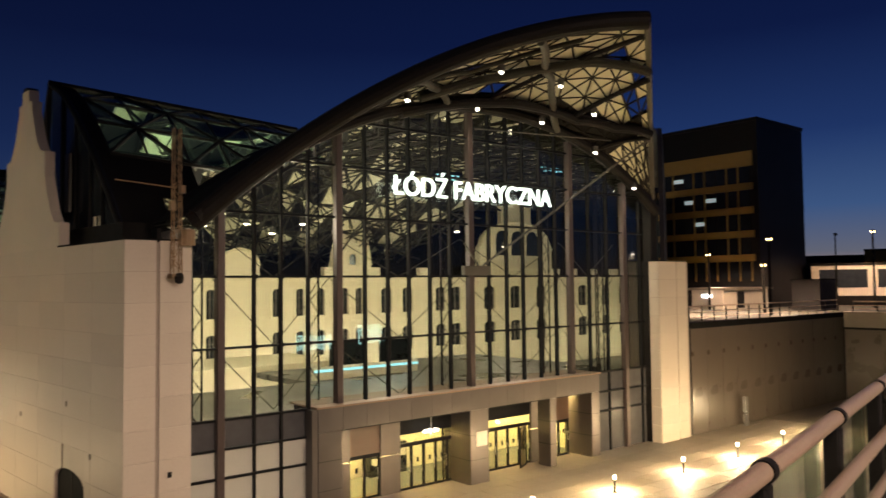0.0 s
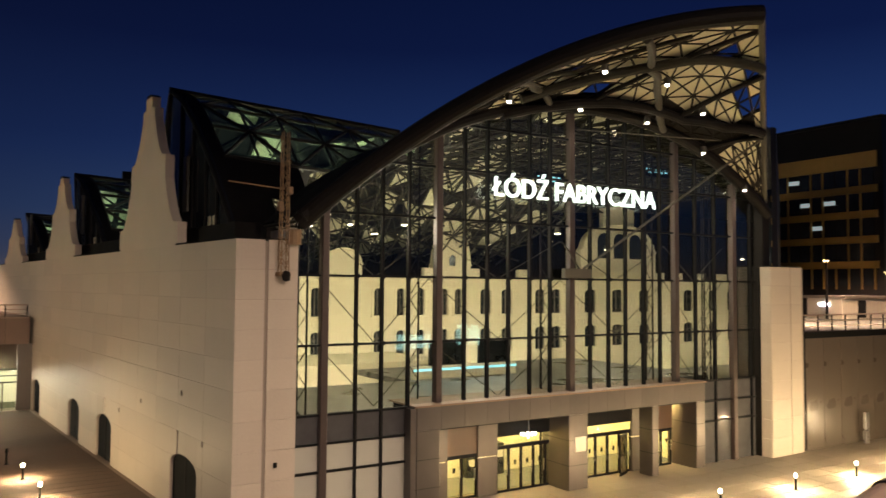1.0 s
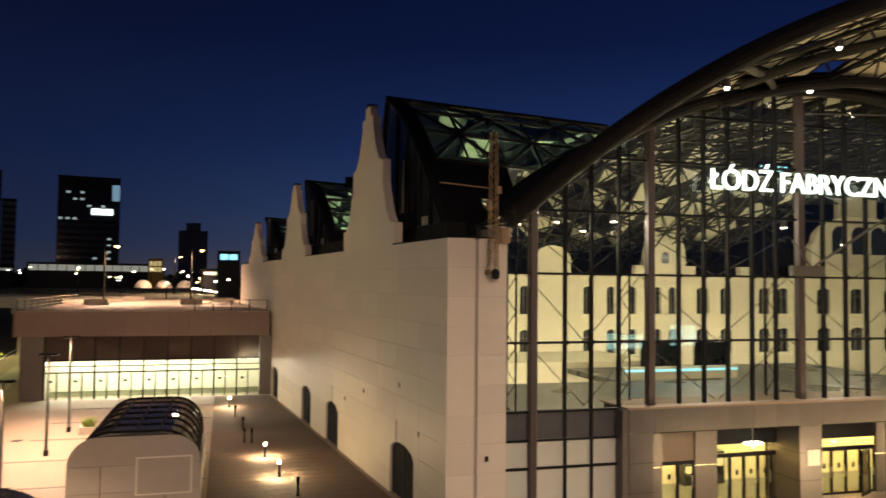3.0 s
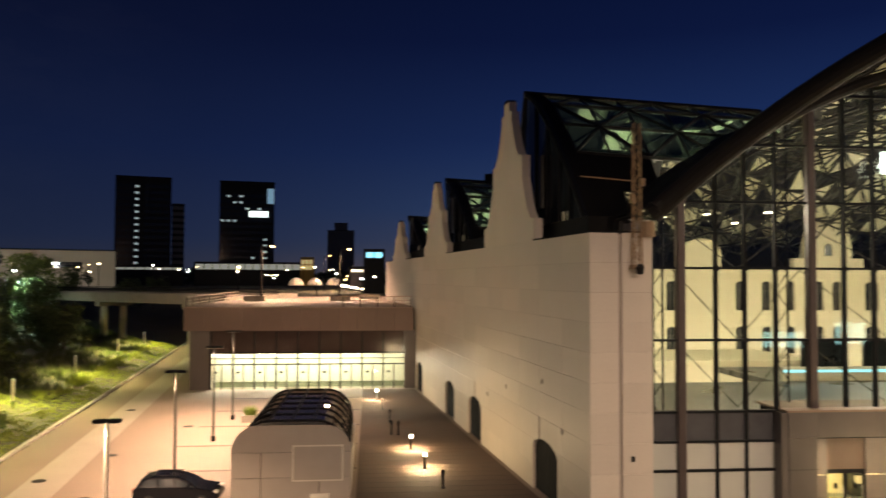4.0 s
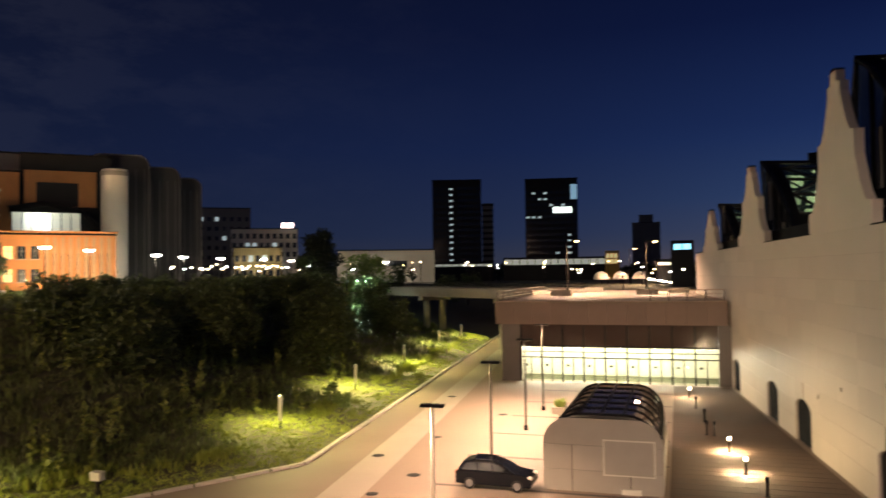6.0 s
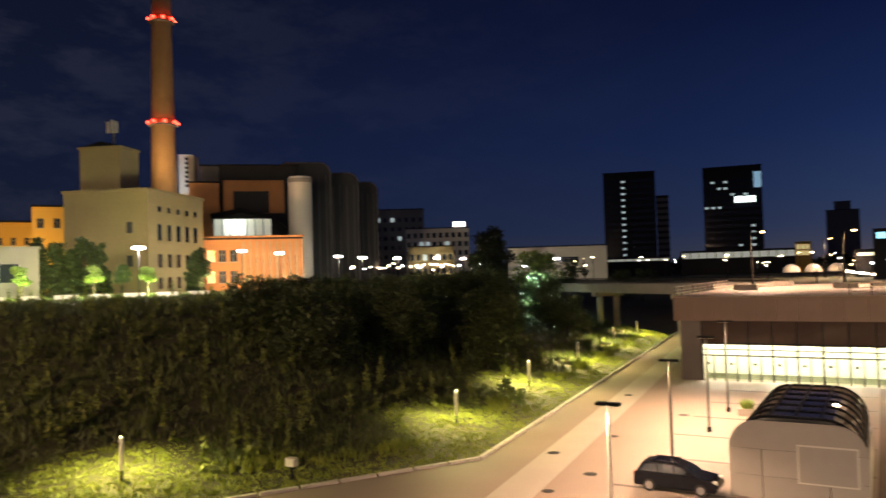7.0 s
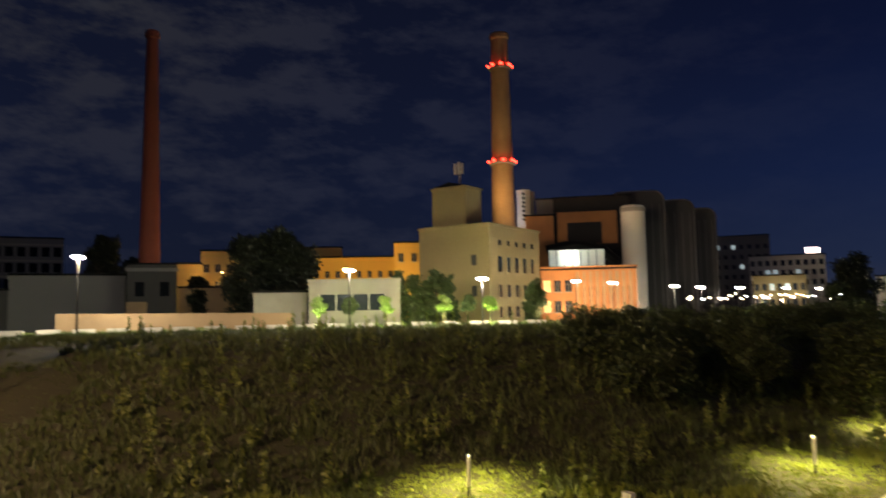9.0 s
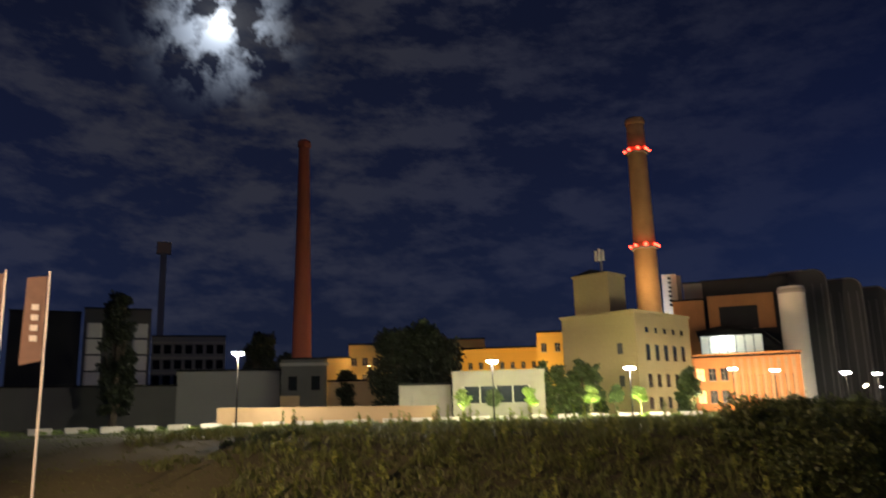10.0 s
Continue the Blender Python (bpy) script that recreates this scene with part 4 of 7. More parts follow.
part("plinth", Solid().box(11, 100, -0.15, -0.003, 0.06, 0.9), M_PALACE_TRIM, palace)
win_cache = {}
for x, z0, w, h in WIN:
    if (w, h) not in win_cache:
        fr = Solid().box(-w / 2, -w / 2 + 0.09, 0.2, 0.32, 0, h).box(w / 2 - 0.09, w / 2, 0.2, 0.32, 0, h).box(-0.04, 0.04, 0.2, 0.32, 0, h)
        fr.box(-w / 2, w / 2, 0.22, 0.3, h * 0.66, h * 0.66 + 0.07)
        sur = Solid()
        for k in range(8):
            a, b = math.pi * k / 8, math.pi * (k + 1) / 8
            r0, r1 = w / 2, w / 2 + 0.28
            hz = h - 0.35
            sur.prism([(-r0 * math.cos(a), -0.1, hz + 0.35 * math.sin(a)), (-r0 * math.cos(b), -0.1, hz + 0.35 * math.sin(b)),
                       (-r1 * math.cos(b), -0.1, hz + 0.62 * math.sin(b)), (-r1 * math.cos(a), -0.1, hz + 0.62 * math.sin(a))], (0, 0.097, 0))
        sur.box(-w / 2 - 0.28, -w / 2, -0.07, -0.003, 0, h - 0.35).box(w / 2, w / 2 + 0.28, -0.07, -0.003, 0, h - 0.35)
        win_cache[w, h] = (fr.mesh("window_frame", M_GREYB), Solid().box(-w / 2, w / 2, 0.33, 0.36, 0, h).mesh("pane", M_WIN),
                           sur.mesh("window_surround", M_PALACE_TRIM), Solid().box(-w / 2 - 0.35, w / 2 + 0.35, -0.25, -0.003, -0.18, 0).mesh("window_sill", M_PALACE_TRIM))
    fr, pn, su, si = win_cache[w, h]
    wd = part("window", pn, M_WIN, palace, at=pose(x, 0, z0))
    part("window_frame", fr, M_PALACE_TRIM, wd)
    part("window_surround", su, M_PALACE_TRIM, wd)
    part("window_sill", si, M_PALACE_TRIM, wd)


def round_gable(c, half, top, arches):
    ring = [(c - half, 11.5), (c - half, 11.5 + half * 0.55)]
    ring += [(c - half * 0.93 * math.cos(math.pi * k / 16), 11.5 + half * 0.62 + (top - 11.5 - half * 0.62) * math.sin(math.pi * k / 16)) for k in range(17)]
    ring += [(c + half, 11.5 + half * 0.55), (c + half, 11.5)]
    g = part("gable", Solid().prism([(x, -0.1, z) for x, z in ring], (0, 0.9, 0)), M_PALACE, palace)
    part("moulding", Solid().path([(x, -0.15, z) for x, z in ring[1:-1]], 0.16, 6), M_PALACE_TRIM, g)
    for k in range(arches):
        x = c + (k - (arches - 1) / 2) * half * 0.42
        r, z0 = half * 0.16, 11.9 + half * 0.35
        pane_ring = [(x - r, -0.2, z0)] + [(x - r * math.cos(math.pi * i / 8), -0.2, z0 + half * 0.33 + r * math.sin(math.pi * i / 8)) for i in range(9)] + [(x + r, -0.2, z0)]
        part("arched_window", Solid().prism(pane_ring, (0, 0.06, 0)), M_WIN, g)
    return g


round_gable(68.6, 6.4, 18.4, 3)
part("attic", Solid().box(66.0, 71.2, -0.05, 0.7, 18.2, 20.4).box(67.2, 70.0, -0.05, 0.7, 20.4, 22.6), M_PALACE, palace)
part("balustrade", Solid().box(64.6, 72.6, -0.75, -0.2, 11.55, 11.7).box(64.6, 72.6, -0.7, -0.3, 12.4, 12.55), M_PALACE_TRIM, palace)
bal = Solid().lathe([(0.06, 11.7), (0.12, 11.9), (0.06, 12.2), (0.08, 12.4)], 0, -0.5, 6).mesh("baluster", M_PALACE_TRIM)
for k in range(16):
    part("baluster", bal, M_PALACE_TRIM, palace, at=pose(64.9 + 0.5 * k, 0, 0))
round_gable(43.8, 2.4, 16.9, 1)
round_gable(31.1, 2.0, 14.2, 0)
for x in (41.0, 46.8, 53.6, 61.4, 76.0, 79.5, 84.0, 88.5):
    part("merlon", Solid().box(x - 0.6, x + 0.6, -0.1, 0.7, 11.51, 12.5), M_PALACE, palace)
quoin = Solid().box(-0.45, 0.45, -0.08, -0.003, 0, 0.42, 0.02).mesh("quoin", M_PALACE_TRIM)
for x in (33.0, 46.4):
    for k in range(17):
        part("quoin", quoin, M_PALACE_TRIM, palace, at=pose(x + 0.12 * (k % 2), 0, 1.0 + 0.58 * k))
# booking block and screens
bk = thing("booking_hall", "low lit cream block with a flat roof inside the hall", "building", pose(25.5, 52, 0))
part("wall", Solid().box(-8, 6.0, 0, 8, 0.07, 4.4), M_PALACE, bk)
part("roof", Solid().box(-8.2, 6.2, -0.2, 8.2, 4.4, 4.7), M_PALACE_TRIM, bk)
for k in range(3):
    part("doorway", Solid().box(-6 + 3.6 * k, -4.6 + 3.6 * k, -0.03, -0.003, 0.1, 2.5), M_WIN, bk)
for x, y in ((31.7, 50.8), (35.1, 49.0)):
    sc = thing("display_screen", "large dark display screen on two posts", "screen", pose(x, y, 0, 0, 0, -8))
    part("panel", Solid().box(-1.4, 1.4, -0.12, 0.12, 3.8, 6.3, 0.03), M_SCREEN, sc)
    for dx in (-1.2, 1.2):
        part("post", Solid().box(dx - 0.08, dx + 0.08, -0.05, 0.05, 0.07, 3.8), M_STEEL, sc)
for x, y, z, w in ((45.9, 42.0, 19.8, 3.2), (35.0, 42.0, 18.3, 2.6)):
    sc = thing("departure_board", "glowing blue information board hung from the roof", "screen", pose(x, y, z))
    part("case", Solid().box(-w / 2, w / 2, 0.0, 0.2, -0.45, 0.45), M_BLACK, sc)
    for k in range(5):
        a = -w / 2 + 0.15 + k * (w - 0.3) / 5
        part("text_bar", Solid().box(a, a + (w - 0.3) / 5 - 0.18, -0.02, -0.002, -0.1 - 0.1 * (k % 2), 0.18), E_BLUE, sc)
    part("hanger", Solid().tube((0, 0.1, 0.45), (0, 0.1, 1.3), 0.03, n=5), M_STEEL, sc)
mn = thing("lit_platform_strip", "bright blue-white light strip on a low wall inside the hall", "light", pose(25.0, 44, 4.24))
part("low_wall", Solid().box(0, 8.5, 0, 0.3, 0.07, 0.9), M_PALACE_TRIM, mn)
part("strip", Solid().box(0, 8.5, -0.05, -0.003, 0.6, 0.75), E_BLUE, mn)

# the last two lamps are added to brighten the roof's west end
for k, (x, y) in enumerate(((22, 40), (34, 40), (24, 48), (38, 54), (52, 54), (66, 58), (82, 61), (15.5, 36.5), (17.5, 44))):
    hl = thing("hall_lamp", "round high-bay lamp hung from the lattice roof", "light", pose(x, y, 14.2), group="hall lamps")
    part("shade", Solid().lathe([(0.05, 0.5), (0.16, 0.4), (0.23, 0.0), (0.2, 0.0)]), M_TUBE, hl)
    part("lens", Solid().lathe([(0.0, 0.02), (0.2, 0.01), (0.17, -0.03), (0.0, -0.04)]), E_SPOT, hl)
    part("stem", Solid().tube((0, 0, 0.5), (0, 0, 5.5 if x > 24 else 3.6 if x > 18 else 1.6), 0.02, n=5), M_STEEL, hl)
    lamp("hall_light", "POINT", 2200 if y > 45 and x < 60 else 500 if x > 18 and x != 22 else 1300, WARM, (0, 0, -0.5), size=0.35, parent=hl)
# fill uplights added on the floor to brighten the old front and booking block
for x, uy in ((26, 62), (38, 62), (50, 62), (63, 62), (76, 62), (88, 62), (20, 47.5), (27.5, 47.5)):
    ul = thing("fill_uplight", "small floor lamp added to brighten the old front and the booking block", "light", pose(x, uy, 0.07), group="floor uplights")
    part("can", Solid().lathe([(0.2, 0.0), (0.22, 0.25), (0.18, 0.28)]), M_BLACK, ul)
    part("lens", Solid().lathe([(0.0, 0.25), (0.17, 0.26), (0.0, 0.30)]), E_LAMP, ul)
    lamp("uplight", "SPOT", 1300 if uy < 50 else 3300 if x < 60 else 2300, WARM, (0, 0, 0.4), target=(0, 7.0, 7.0 if uy > 50 else 3.0), size=0.25, parent=ul, cone=125)

# ---- entrance portal ----
portal = thing("entrance_portal", "entrance portal clad in grey-brown metal panels", "portal", pose(0, 30.1, 0))
part("beam_core", Solid().box(17.35, 36.8, 0.06, 2.4, 4.0, 4.95), M_BLACK, portal)
cl = Solid().box(0.01, 1.26, 0, 0.055, 3.92, 4.97).mesh("cladding_panel", M_PORTAL)
for k in range(15):
    part("cladding_panel", cl, M_PORTAL, portal, at=pose(17.3 + 1.304 * k, 0, 0) @ Matrix.Diagonal((1.035, 1, 1, 1)))
part("coping", Solid().box(17.2, 36.95, -0.06, 2.5, 4.98, 5.06), M_PORTAL_TOP, portal, "rust-tinted coping")
for x0, x1, d in ((17.3, 18.55, 2.2), (26.35, 27.65, 2.2), (32.45, 32.95, 1.0), (36.1, 36.85, 2.2)):
    p = part("pillar", Solid().box(x0, x1, 0.0, d, 0, 3.91, 0.015), M_PORTAL, portal)
    for z in (1.3, 2.6):
        part("joint", Solid().box(x0 - 0.004, x1 + 0.004, -0.004, d, z, z + 0.02), M_BLACK, p)
part("soffit", Solid().box(17.4, 36.8, 0.1, 2.3, 3.86, 3.9), M_BLACK, portal)
part("plaque", Solid().box(26.75, 27.5, -0.04, -0.003, 2.0, 2.75, 0.01), M_PLATE, portal, "pale notice plate")
part("side_cheek", Solid().box(17.0, 17.29, 0.02, 0.62, 0, 4.95), M_PORTAL, portal)
part("side_return", Solid().box(17.3, 17.36, 0.1, 2.4, 0, 3.9), M_PORTAL, portal)
part("side_return", Solid().box(36.79, 36.85, 0.1, 2.4, 0, 3.9), M_PORTAL, portal)


def door_bay(x0, x1, leaves, label, transom=2.3, top=2.85, y=1.6):
    d = thing("entrance_doors", label, "door", pose(0, 30.1 + y, 0), group="entrance doors")
    w = (x1 - x0) / leaves
    for k in range(leaves):
        a = x0 + k * w
        fr = Solid().box(a, a + 0.07, 0, 0.09, 0.03, transom).box(a + w - 0.07, a + w, 0, 0.09, 0.03, transom)
        fr.box(a + 0.07, a + w - 0.07, 0, 0.09, 0.03, 0.14).box(a + 0.07, a + w - 0.07, 0, 0.09, transom - 0.09, transom)
        leaf = part("leaf", fr, M_BLACK, d)
        part("pane", Solid().box(a + 0.07, a + w - 0.07, 0.035, 0.055, 0.14, transom - 0.09), G_SHOP, leaf).visible_shadow = False
        part("handle", Solid().tube((a + w - 0.14, -0.05, 0.9), (a + w - 0.14, -0.05, 1.5), 0.018, n=6), M_CHROME, leaf)
        part("notice", Solid().box(a + w * 0.42, a + w * 0.6, 0.025, 0.032, 1.35, 1.6), M_BLACK, leaf)
    part("transom_bar", Solid().box(x0, x1, -0.02, 0.12, transom, transom + 0.1), M_BLACK, d)
    if top > transom + 0.3:
        part("overlight", Solid().box(x0, x1, 0.04, 0.06, transom + 0.1, top), G_SHOP, d).visible_shadow = False
        part("head", Solid().box(x0, x1, -0.02, 0.12, top, 3.85), M_BLACK, d)
    else:
        part("head", Solid().box(x0, x1, -0.02, 0.12, transom + 0.1, 3.85), M_BROWN, d, "rust-brown head panel")
    return d


door_bay(22.9, 26.9, 5, "sliding glass entrance doors in dark frames, lit yellow from inside")
door_bay(27.9, 32.4, 5, "glass entrance doors in dark frames, one leaf open")
door_bay(19.9, 21.7, 2, "narrow pale-lit double door under a brown panel", 2.1, 2.2)
door_bay(34.0, 35.8, 2, "narrow pale-lit double door under a brown head panel", 2.1, 2.2)
op = thing("open_door_leaf", "black-framed glass door leaf standing open", "door", pose(31.9, 31.55, 0, 0, 0, 205))
part("frame", Solid().box(0, 0.07, 0, 0.06, 0.03, 2.3).box(1.05, 1.12, 0, 0.06, 0.03, 2.3).box(0.07, 1.05, 0, 0.06, 0.03, 0.14).box(0.07, 1.05, 0, 0.06, 2.2, 2.3), M_BLACK, op)
part("pane", Solid().box(0.07, 1.05, 0.02, 0.04, 0.14, 2.2), G_DARK, op)
for x0, x1 in ((18.56, 19.9), (21.7, 22.9), (32.41, 34.0)):
    ps = thing("portal_panel", "grey metal panel between the entrance doors", "panel", pose(0, 31.6, 0), group="portal infill panels")
    part("upper", Solid().box(x0, x1, 0, 0.15, 2.0, 3.85), M_PORTAL, ps)
    part("lower", Solid().box(x0, x1, 0, 0.15, 0.03, 1.94), M_PORTAL, ps)
lobby = Solid().box(18.6, 36.7, 35.4, 35.6, 0.07, 3.85).box(18.4, 18.6, 31.9, 35.6, 0.07, 3.85).box(36.7, 36.9, 31.9, 35.6, 0.07, 3.85)
structure("wall_lobby", lobby, M_PALACE, "cream walls of the entrance lobby", "wall")
for x in (20.8, 24.5, 30.0, 34.9):
    ll = thing("lobby_lamp", "flat ceiling lamp in the entrance lobby", "light", pose(x, 33.6, 3.6), group="lobby lamps")
    part("frame", Solid().box(-0.65, 0.65, -0.35, 0.35, 0.03, 0.25), M_TUBE, ll)
    part("diffuser", Solid().box(-0.6, 0.6, -0.3, 0.3, 0, 0.028), E_LAMP, ll)
    lamp("lobby_light", "POINT", 700, (1.0, 0.68, 0.22), (0, 0, -0.4), size=0.2, parent=ll)
# made-up dark boxes, added to break up the bright lobby wall
for x, hh in ((25.3, 1.7), (29.2, 1.3), (31.2, 1.9), (23.6, 1.1)):
    tm = thing("ticket_machine", "made-up dark ticket machine added against the lobby wall", "ticket machine", pose(x, 35.1, 0.07), group="ticket machines")
    part("cabinet", Solid().box(-0.4, 0.4, -0.3, 0.28, 0, hh, 0.04), M_SCREEN, tm)
    part("panel", Solid().box(-0.3, 0.3, -0.32, -0.305, hh * 0.55, hh * 0.9), M_PLATE, tm)
s = Solid().box(18.5, 36.8, 31.9, 35.6, 3.86, 3.89)
structure("ceiling_lobby", s, M_SOFFIT, "pale ceiling of the entrance lobby", "ceiling")
# glowing bulbs before the doors stand for a reflection in their glass
ch = thing("chandelier_reflection", "cluster of small white lamps added for a chandelier reflection in the entrance glass", "light", pose(24.6, 31.2, 2.95))
part("ring", Solid().path([(0.42 * math.cos(a), 0.2 * math.sin(a), 0) for a in np.linspace(0, 6.28, 17)], 0.02, 6), M_CHROME, ch)
part("stem", Solid().tube((0, 0, 0), (0, 0, 0.9), 0.015, n=6), M_CHROME, ch)
for k in range(9):
    a = k * 0.7
    part("bulb", Solid().lathe([(0, -0.06), (0.055, -0.02), (0.05, 0.04), (0, 0.07)], 0.42 * math.cos(a), 0.2 * math.sin(a), 8), E_SPOT, ch)

# ladder mast on the pier
mast = thing("lattice_mast", "slim rusty lattice mast fixed on the corner pier", "mast", pose(10.88, 30.1, 11.0))
for dx, dy in ((-0.17, -0.17), (0.17, -0.17), (0.17, 0.17), (-0.17, 0.17)):
    part("chord", Solid().tube((dx, dy, 0), (dx * 0.7, dy * 0.7, 5.9), 0.03, n=5), M_RUST, mast)
s = Solid()
for k in range(12):
    z, f = 0.2 + 0.46 * k, 1 if k % 2 else -1
    for sx, sy in ((1, 0), (0, 1)):
        for e in (-0.16, 0.16):
            s.tube((-0.16 * f if sx else e, -0.16 * f if sy else e, z), (0.16 * f if sx else e, 0.16 * f if sy else e, z + 0.46), 0.018, n=4)
part("lacing", s, M_RUST, mast)["kind"] = "stuff"
part("arm", Solid().tube((0, 0, 3.5), (-2.2, 0.6, 3.75), 0.03, n=5), M_RUST, mast)
part("box", Solid().box(-0.32, -0.12, -0.25, 0.05, 2.6, 2.95, 0.02), M_RUST, mast)
part("box", Solid().box(0.1, 0.3, -0.2, 0.1, 3.3, 3.6, 0.02), M_RUST, mast)
part("hook_block", Solid().lathe([(0.0, -0.35), (0.16, -0.3), (0.2, -0.05), (0.1, 0.1), (0, 0.1)], 0.05, -0.2, 8), M_STEEL, mast)
part("foot", Solid().box(-0.24, 0.24, -0.2, 0.33, -0.12, 0.06, 0.02), M_RUST, mast)
part("tank", Solid().lathe([(0.0, 1.2), (0.3, 1.22), (0.3, 1.85), (0.0, 1.9)], 0.55, 0.25, 12), M_RUST, mast)
# ---- lights on the square ----
def bollard_lamp(x, y, on=True, group="bollard lamps"):
    b = thing("bollard_lamp", "low dark bollard lamp with a glowing warm head" if on else "low dark bollard lamp, unlit", "bollard", pose(x, y, 0.03), group=group)
    part("foot", Solid().lathe([(0.12, 0.0), (0.12, 0.04), (0.06, 0.05)]), M_BLACK, b)
    part("stem", Solid().lathe([(0.055, 0.05), (0.05, 0.62), (0.08, 0.66)]), M_BLACK, b)
    if on:
        part("globe", Solid().lathe([(0.05, 0.66), (0.075, 0.70), (0.09, 0.77), (0.075, 0.84), (0.03, 0.87)]), E_LAMP, b).visible_shadow = False
        lamp("glow", "SPOT", 900 if y < 30 else 1500, (1.0, 0.74, 0.40), (0, 0, 0.78), size=0.08, parent=b, cone=128, blend=0.55)
        lamp("side_glow", "POINT", 1200 if y < 30 else 450, (1.0, 0.72, 0.38), (0, 0, 0.80), size=0.1, parent=b)
    else:
        part("head", Solid().lathe([(0.08, 0.66), (0.08, 0.9), (0.03, 0.93)]), M_BLACK, b)
    return b


for x in (25.0, 30.85, 36.83, 42.46, 48.0, 53.6):
    bollard_lamp(x, 24.35)
for x, y in ((0.65, 65.6), (2.57, 46.7), (3.07, 41.9)):
    bollard_lamp(x, y)
for x, y in ((1.05, 60.8), (1.5, 55.5), (1.95, 51.0), (3.7, 38.0), (1.5, 51.2)):
    bollard_lamp(x, y, False, "unlit bollards")
fl = thing("wall_light_post", "short steel post before the granite wall", "post", pose(52.2, 29.2, 0.03))
part("post", Solid().box(-0.2, 0.2, -0.12, 0.12, 0, 2.1, 0.02), M_CHROME, fl)


def court_lamp(x, y, h):
    """Cut-off lamp: slim pole, flat dark twin head that shines down only."""
    t = thing("court_lamp", "slim lamp pole, paler where well lit, with flat dark cut-off heads", "street lamp", pose(x, y, 0.02), group="lamps in the parking court")
    part("foot", Solid().lathe([(0.14, 0.0), (0.14, 0.3), (0.09, 0.34)]), M_STEEL, t)
    # nearest pole is paler: the light on it is put into its colour
    part("pole", Solid().lathe([(0.085, 0.3), (0.06, h)]), M_PLATE if y < 35 else M_TUBE, t)
    for sx in (-1, 1):
        hd = part("head", Solid().box(0.04 if sx > 0 else -0.5, 0.5 if sx > 0 else -0.04, -0.2, 0.2, h + 0.02, h + 0.14, 0.03), M_BLACK, t)
        part("lens", Solid().box(0.1 if sx > 0 else -0.45, 0.45 if sx > 0 else -0.1, -0.15, 0.15, h + 0.005, h + 0.018), M_PLATE, hd)
    lamp("court_light", "SPOT", 3800 if y < 45 else 6000 if y < 55 else 7500, SODIUM, (-0.6, 0, h - 0.08), size=0.08, parent=t, cone=152, blend=0.4)
    return t


for x, y, h in ((-10.1, 30.7, 4.8), (-10.14, 41.3, 5.4), (-9.9, 50.0, 5.9), (-10.0, 57.4, 6.4)):
    court_lamp(x, y, h)


def street_lamp(x, y, z, h, az, lit=E_SODIUM, watts=0.0, colour=SODIUM, label="tall street lamp with a glowing warm head", group="street lamps", big=1.0):
    t = thing("street_lamp", label, "street lamp", pose(x, y, z, 0, 0, az), group=group)
    part("pole", Solid().lathe([(0.11 * big, 0.0), (0.06 * big, h)], n=8), M_STEEL, t)
    part("arm", Solid().tube((0, 0, h - 0.05), (0.9 * big, 0, h + 0.1), 0.04 * big, n=6), M_STEEL, t)
    part("head", Solid().box(0.5 * big, 1.3 * big, -0.17 * big, 0.17 * big, h + 0.08, h + 0.2, 0.04), M_STEEL, t)
    part("lens", Solid().lathe([(0.0, h - 0.1 * big), (0.16 * big, h - 0.04 * big), (0.2 * big, h + 0.07), (0.0, h + 0.075)], 0.95 * big, 0, 10), lit, t)
    if watts:
        lamp("street_light", "SPOT", watts, colour, (0.95 * big, 0, h - 0.15 * big), size=0.25, parent=t, cone=165, blend=0.5)
    return t


# out-of-view lamp added to brighten the handrail and deck
street_lamp(-4.5, -4.0, 8.9, 5.5, 60, watts=3000, label="unseen lamp added on the footbridge to light the railing", group="lamps on the footbridge")
# unseen masts added behind and above the camera to light square and bank
for x, y, wt in ((-38.0, -34.0, 86000), (-9.0, -28.0, 41000), (9.0, -27.0, 47000), (28.0, -25.0, 50000)):
    m = street_lamp(x, y, 0.0, 26.0, 90, label="unseen lamp mast added behind the footbridge to light the square and the bank", group="lamp masts")
    aim = (2.0 + x * 1.1 if x > 0 else -4.0, 34.0 if x > 0 else 50.0, -6.0) if x > -20 else (-52.0, 28.0, 2.0)
    lamp("mast_light", "SPOT", wt, (1.0, 0.73, 0.54) if x > -20 else SODIUM, (x, y + 0.95, 25.6), target=aim, size=0.3, cone=45 if abs(x) < 10 else 92 if x < 0 else 64, blend=1.0)
for az, d, z, h in ((-58.6, 92, 7.35, 6.3), (-62.6, 78, 7.35, 7.2), (-62.2, 82, 7.35, 4.8), (-68.9, 100, 7.35, 8.8), (-56.9, 74, 7.35, 3.0)):
    x, y = far(az, d)
    street_lamp(x, y, z, h, az + 90, watts=9000, big=1.5)

# unseen glowing shelters added behind the footbridge for teal reflections in the hall's glass
E_SHELTER = shining("lit_shelter_glass", (0.42, 0.84, 0.90), 6.0)
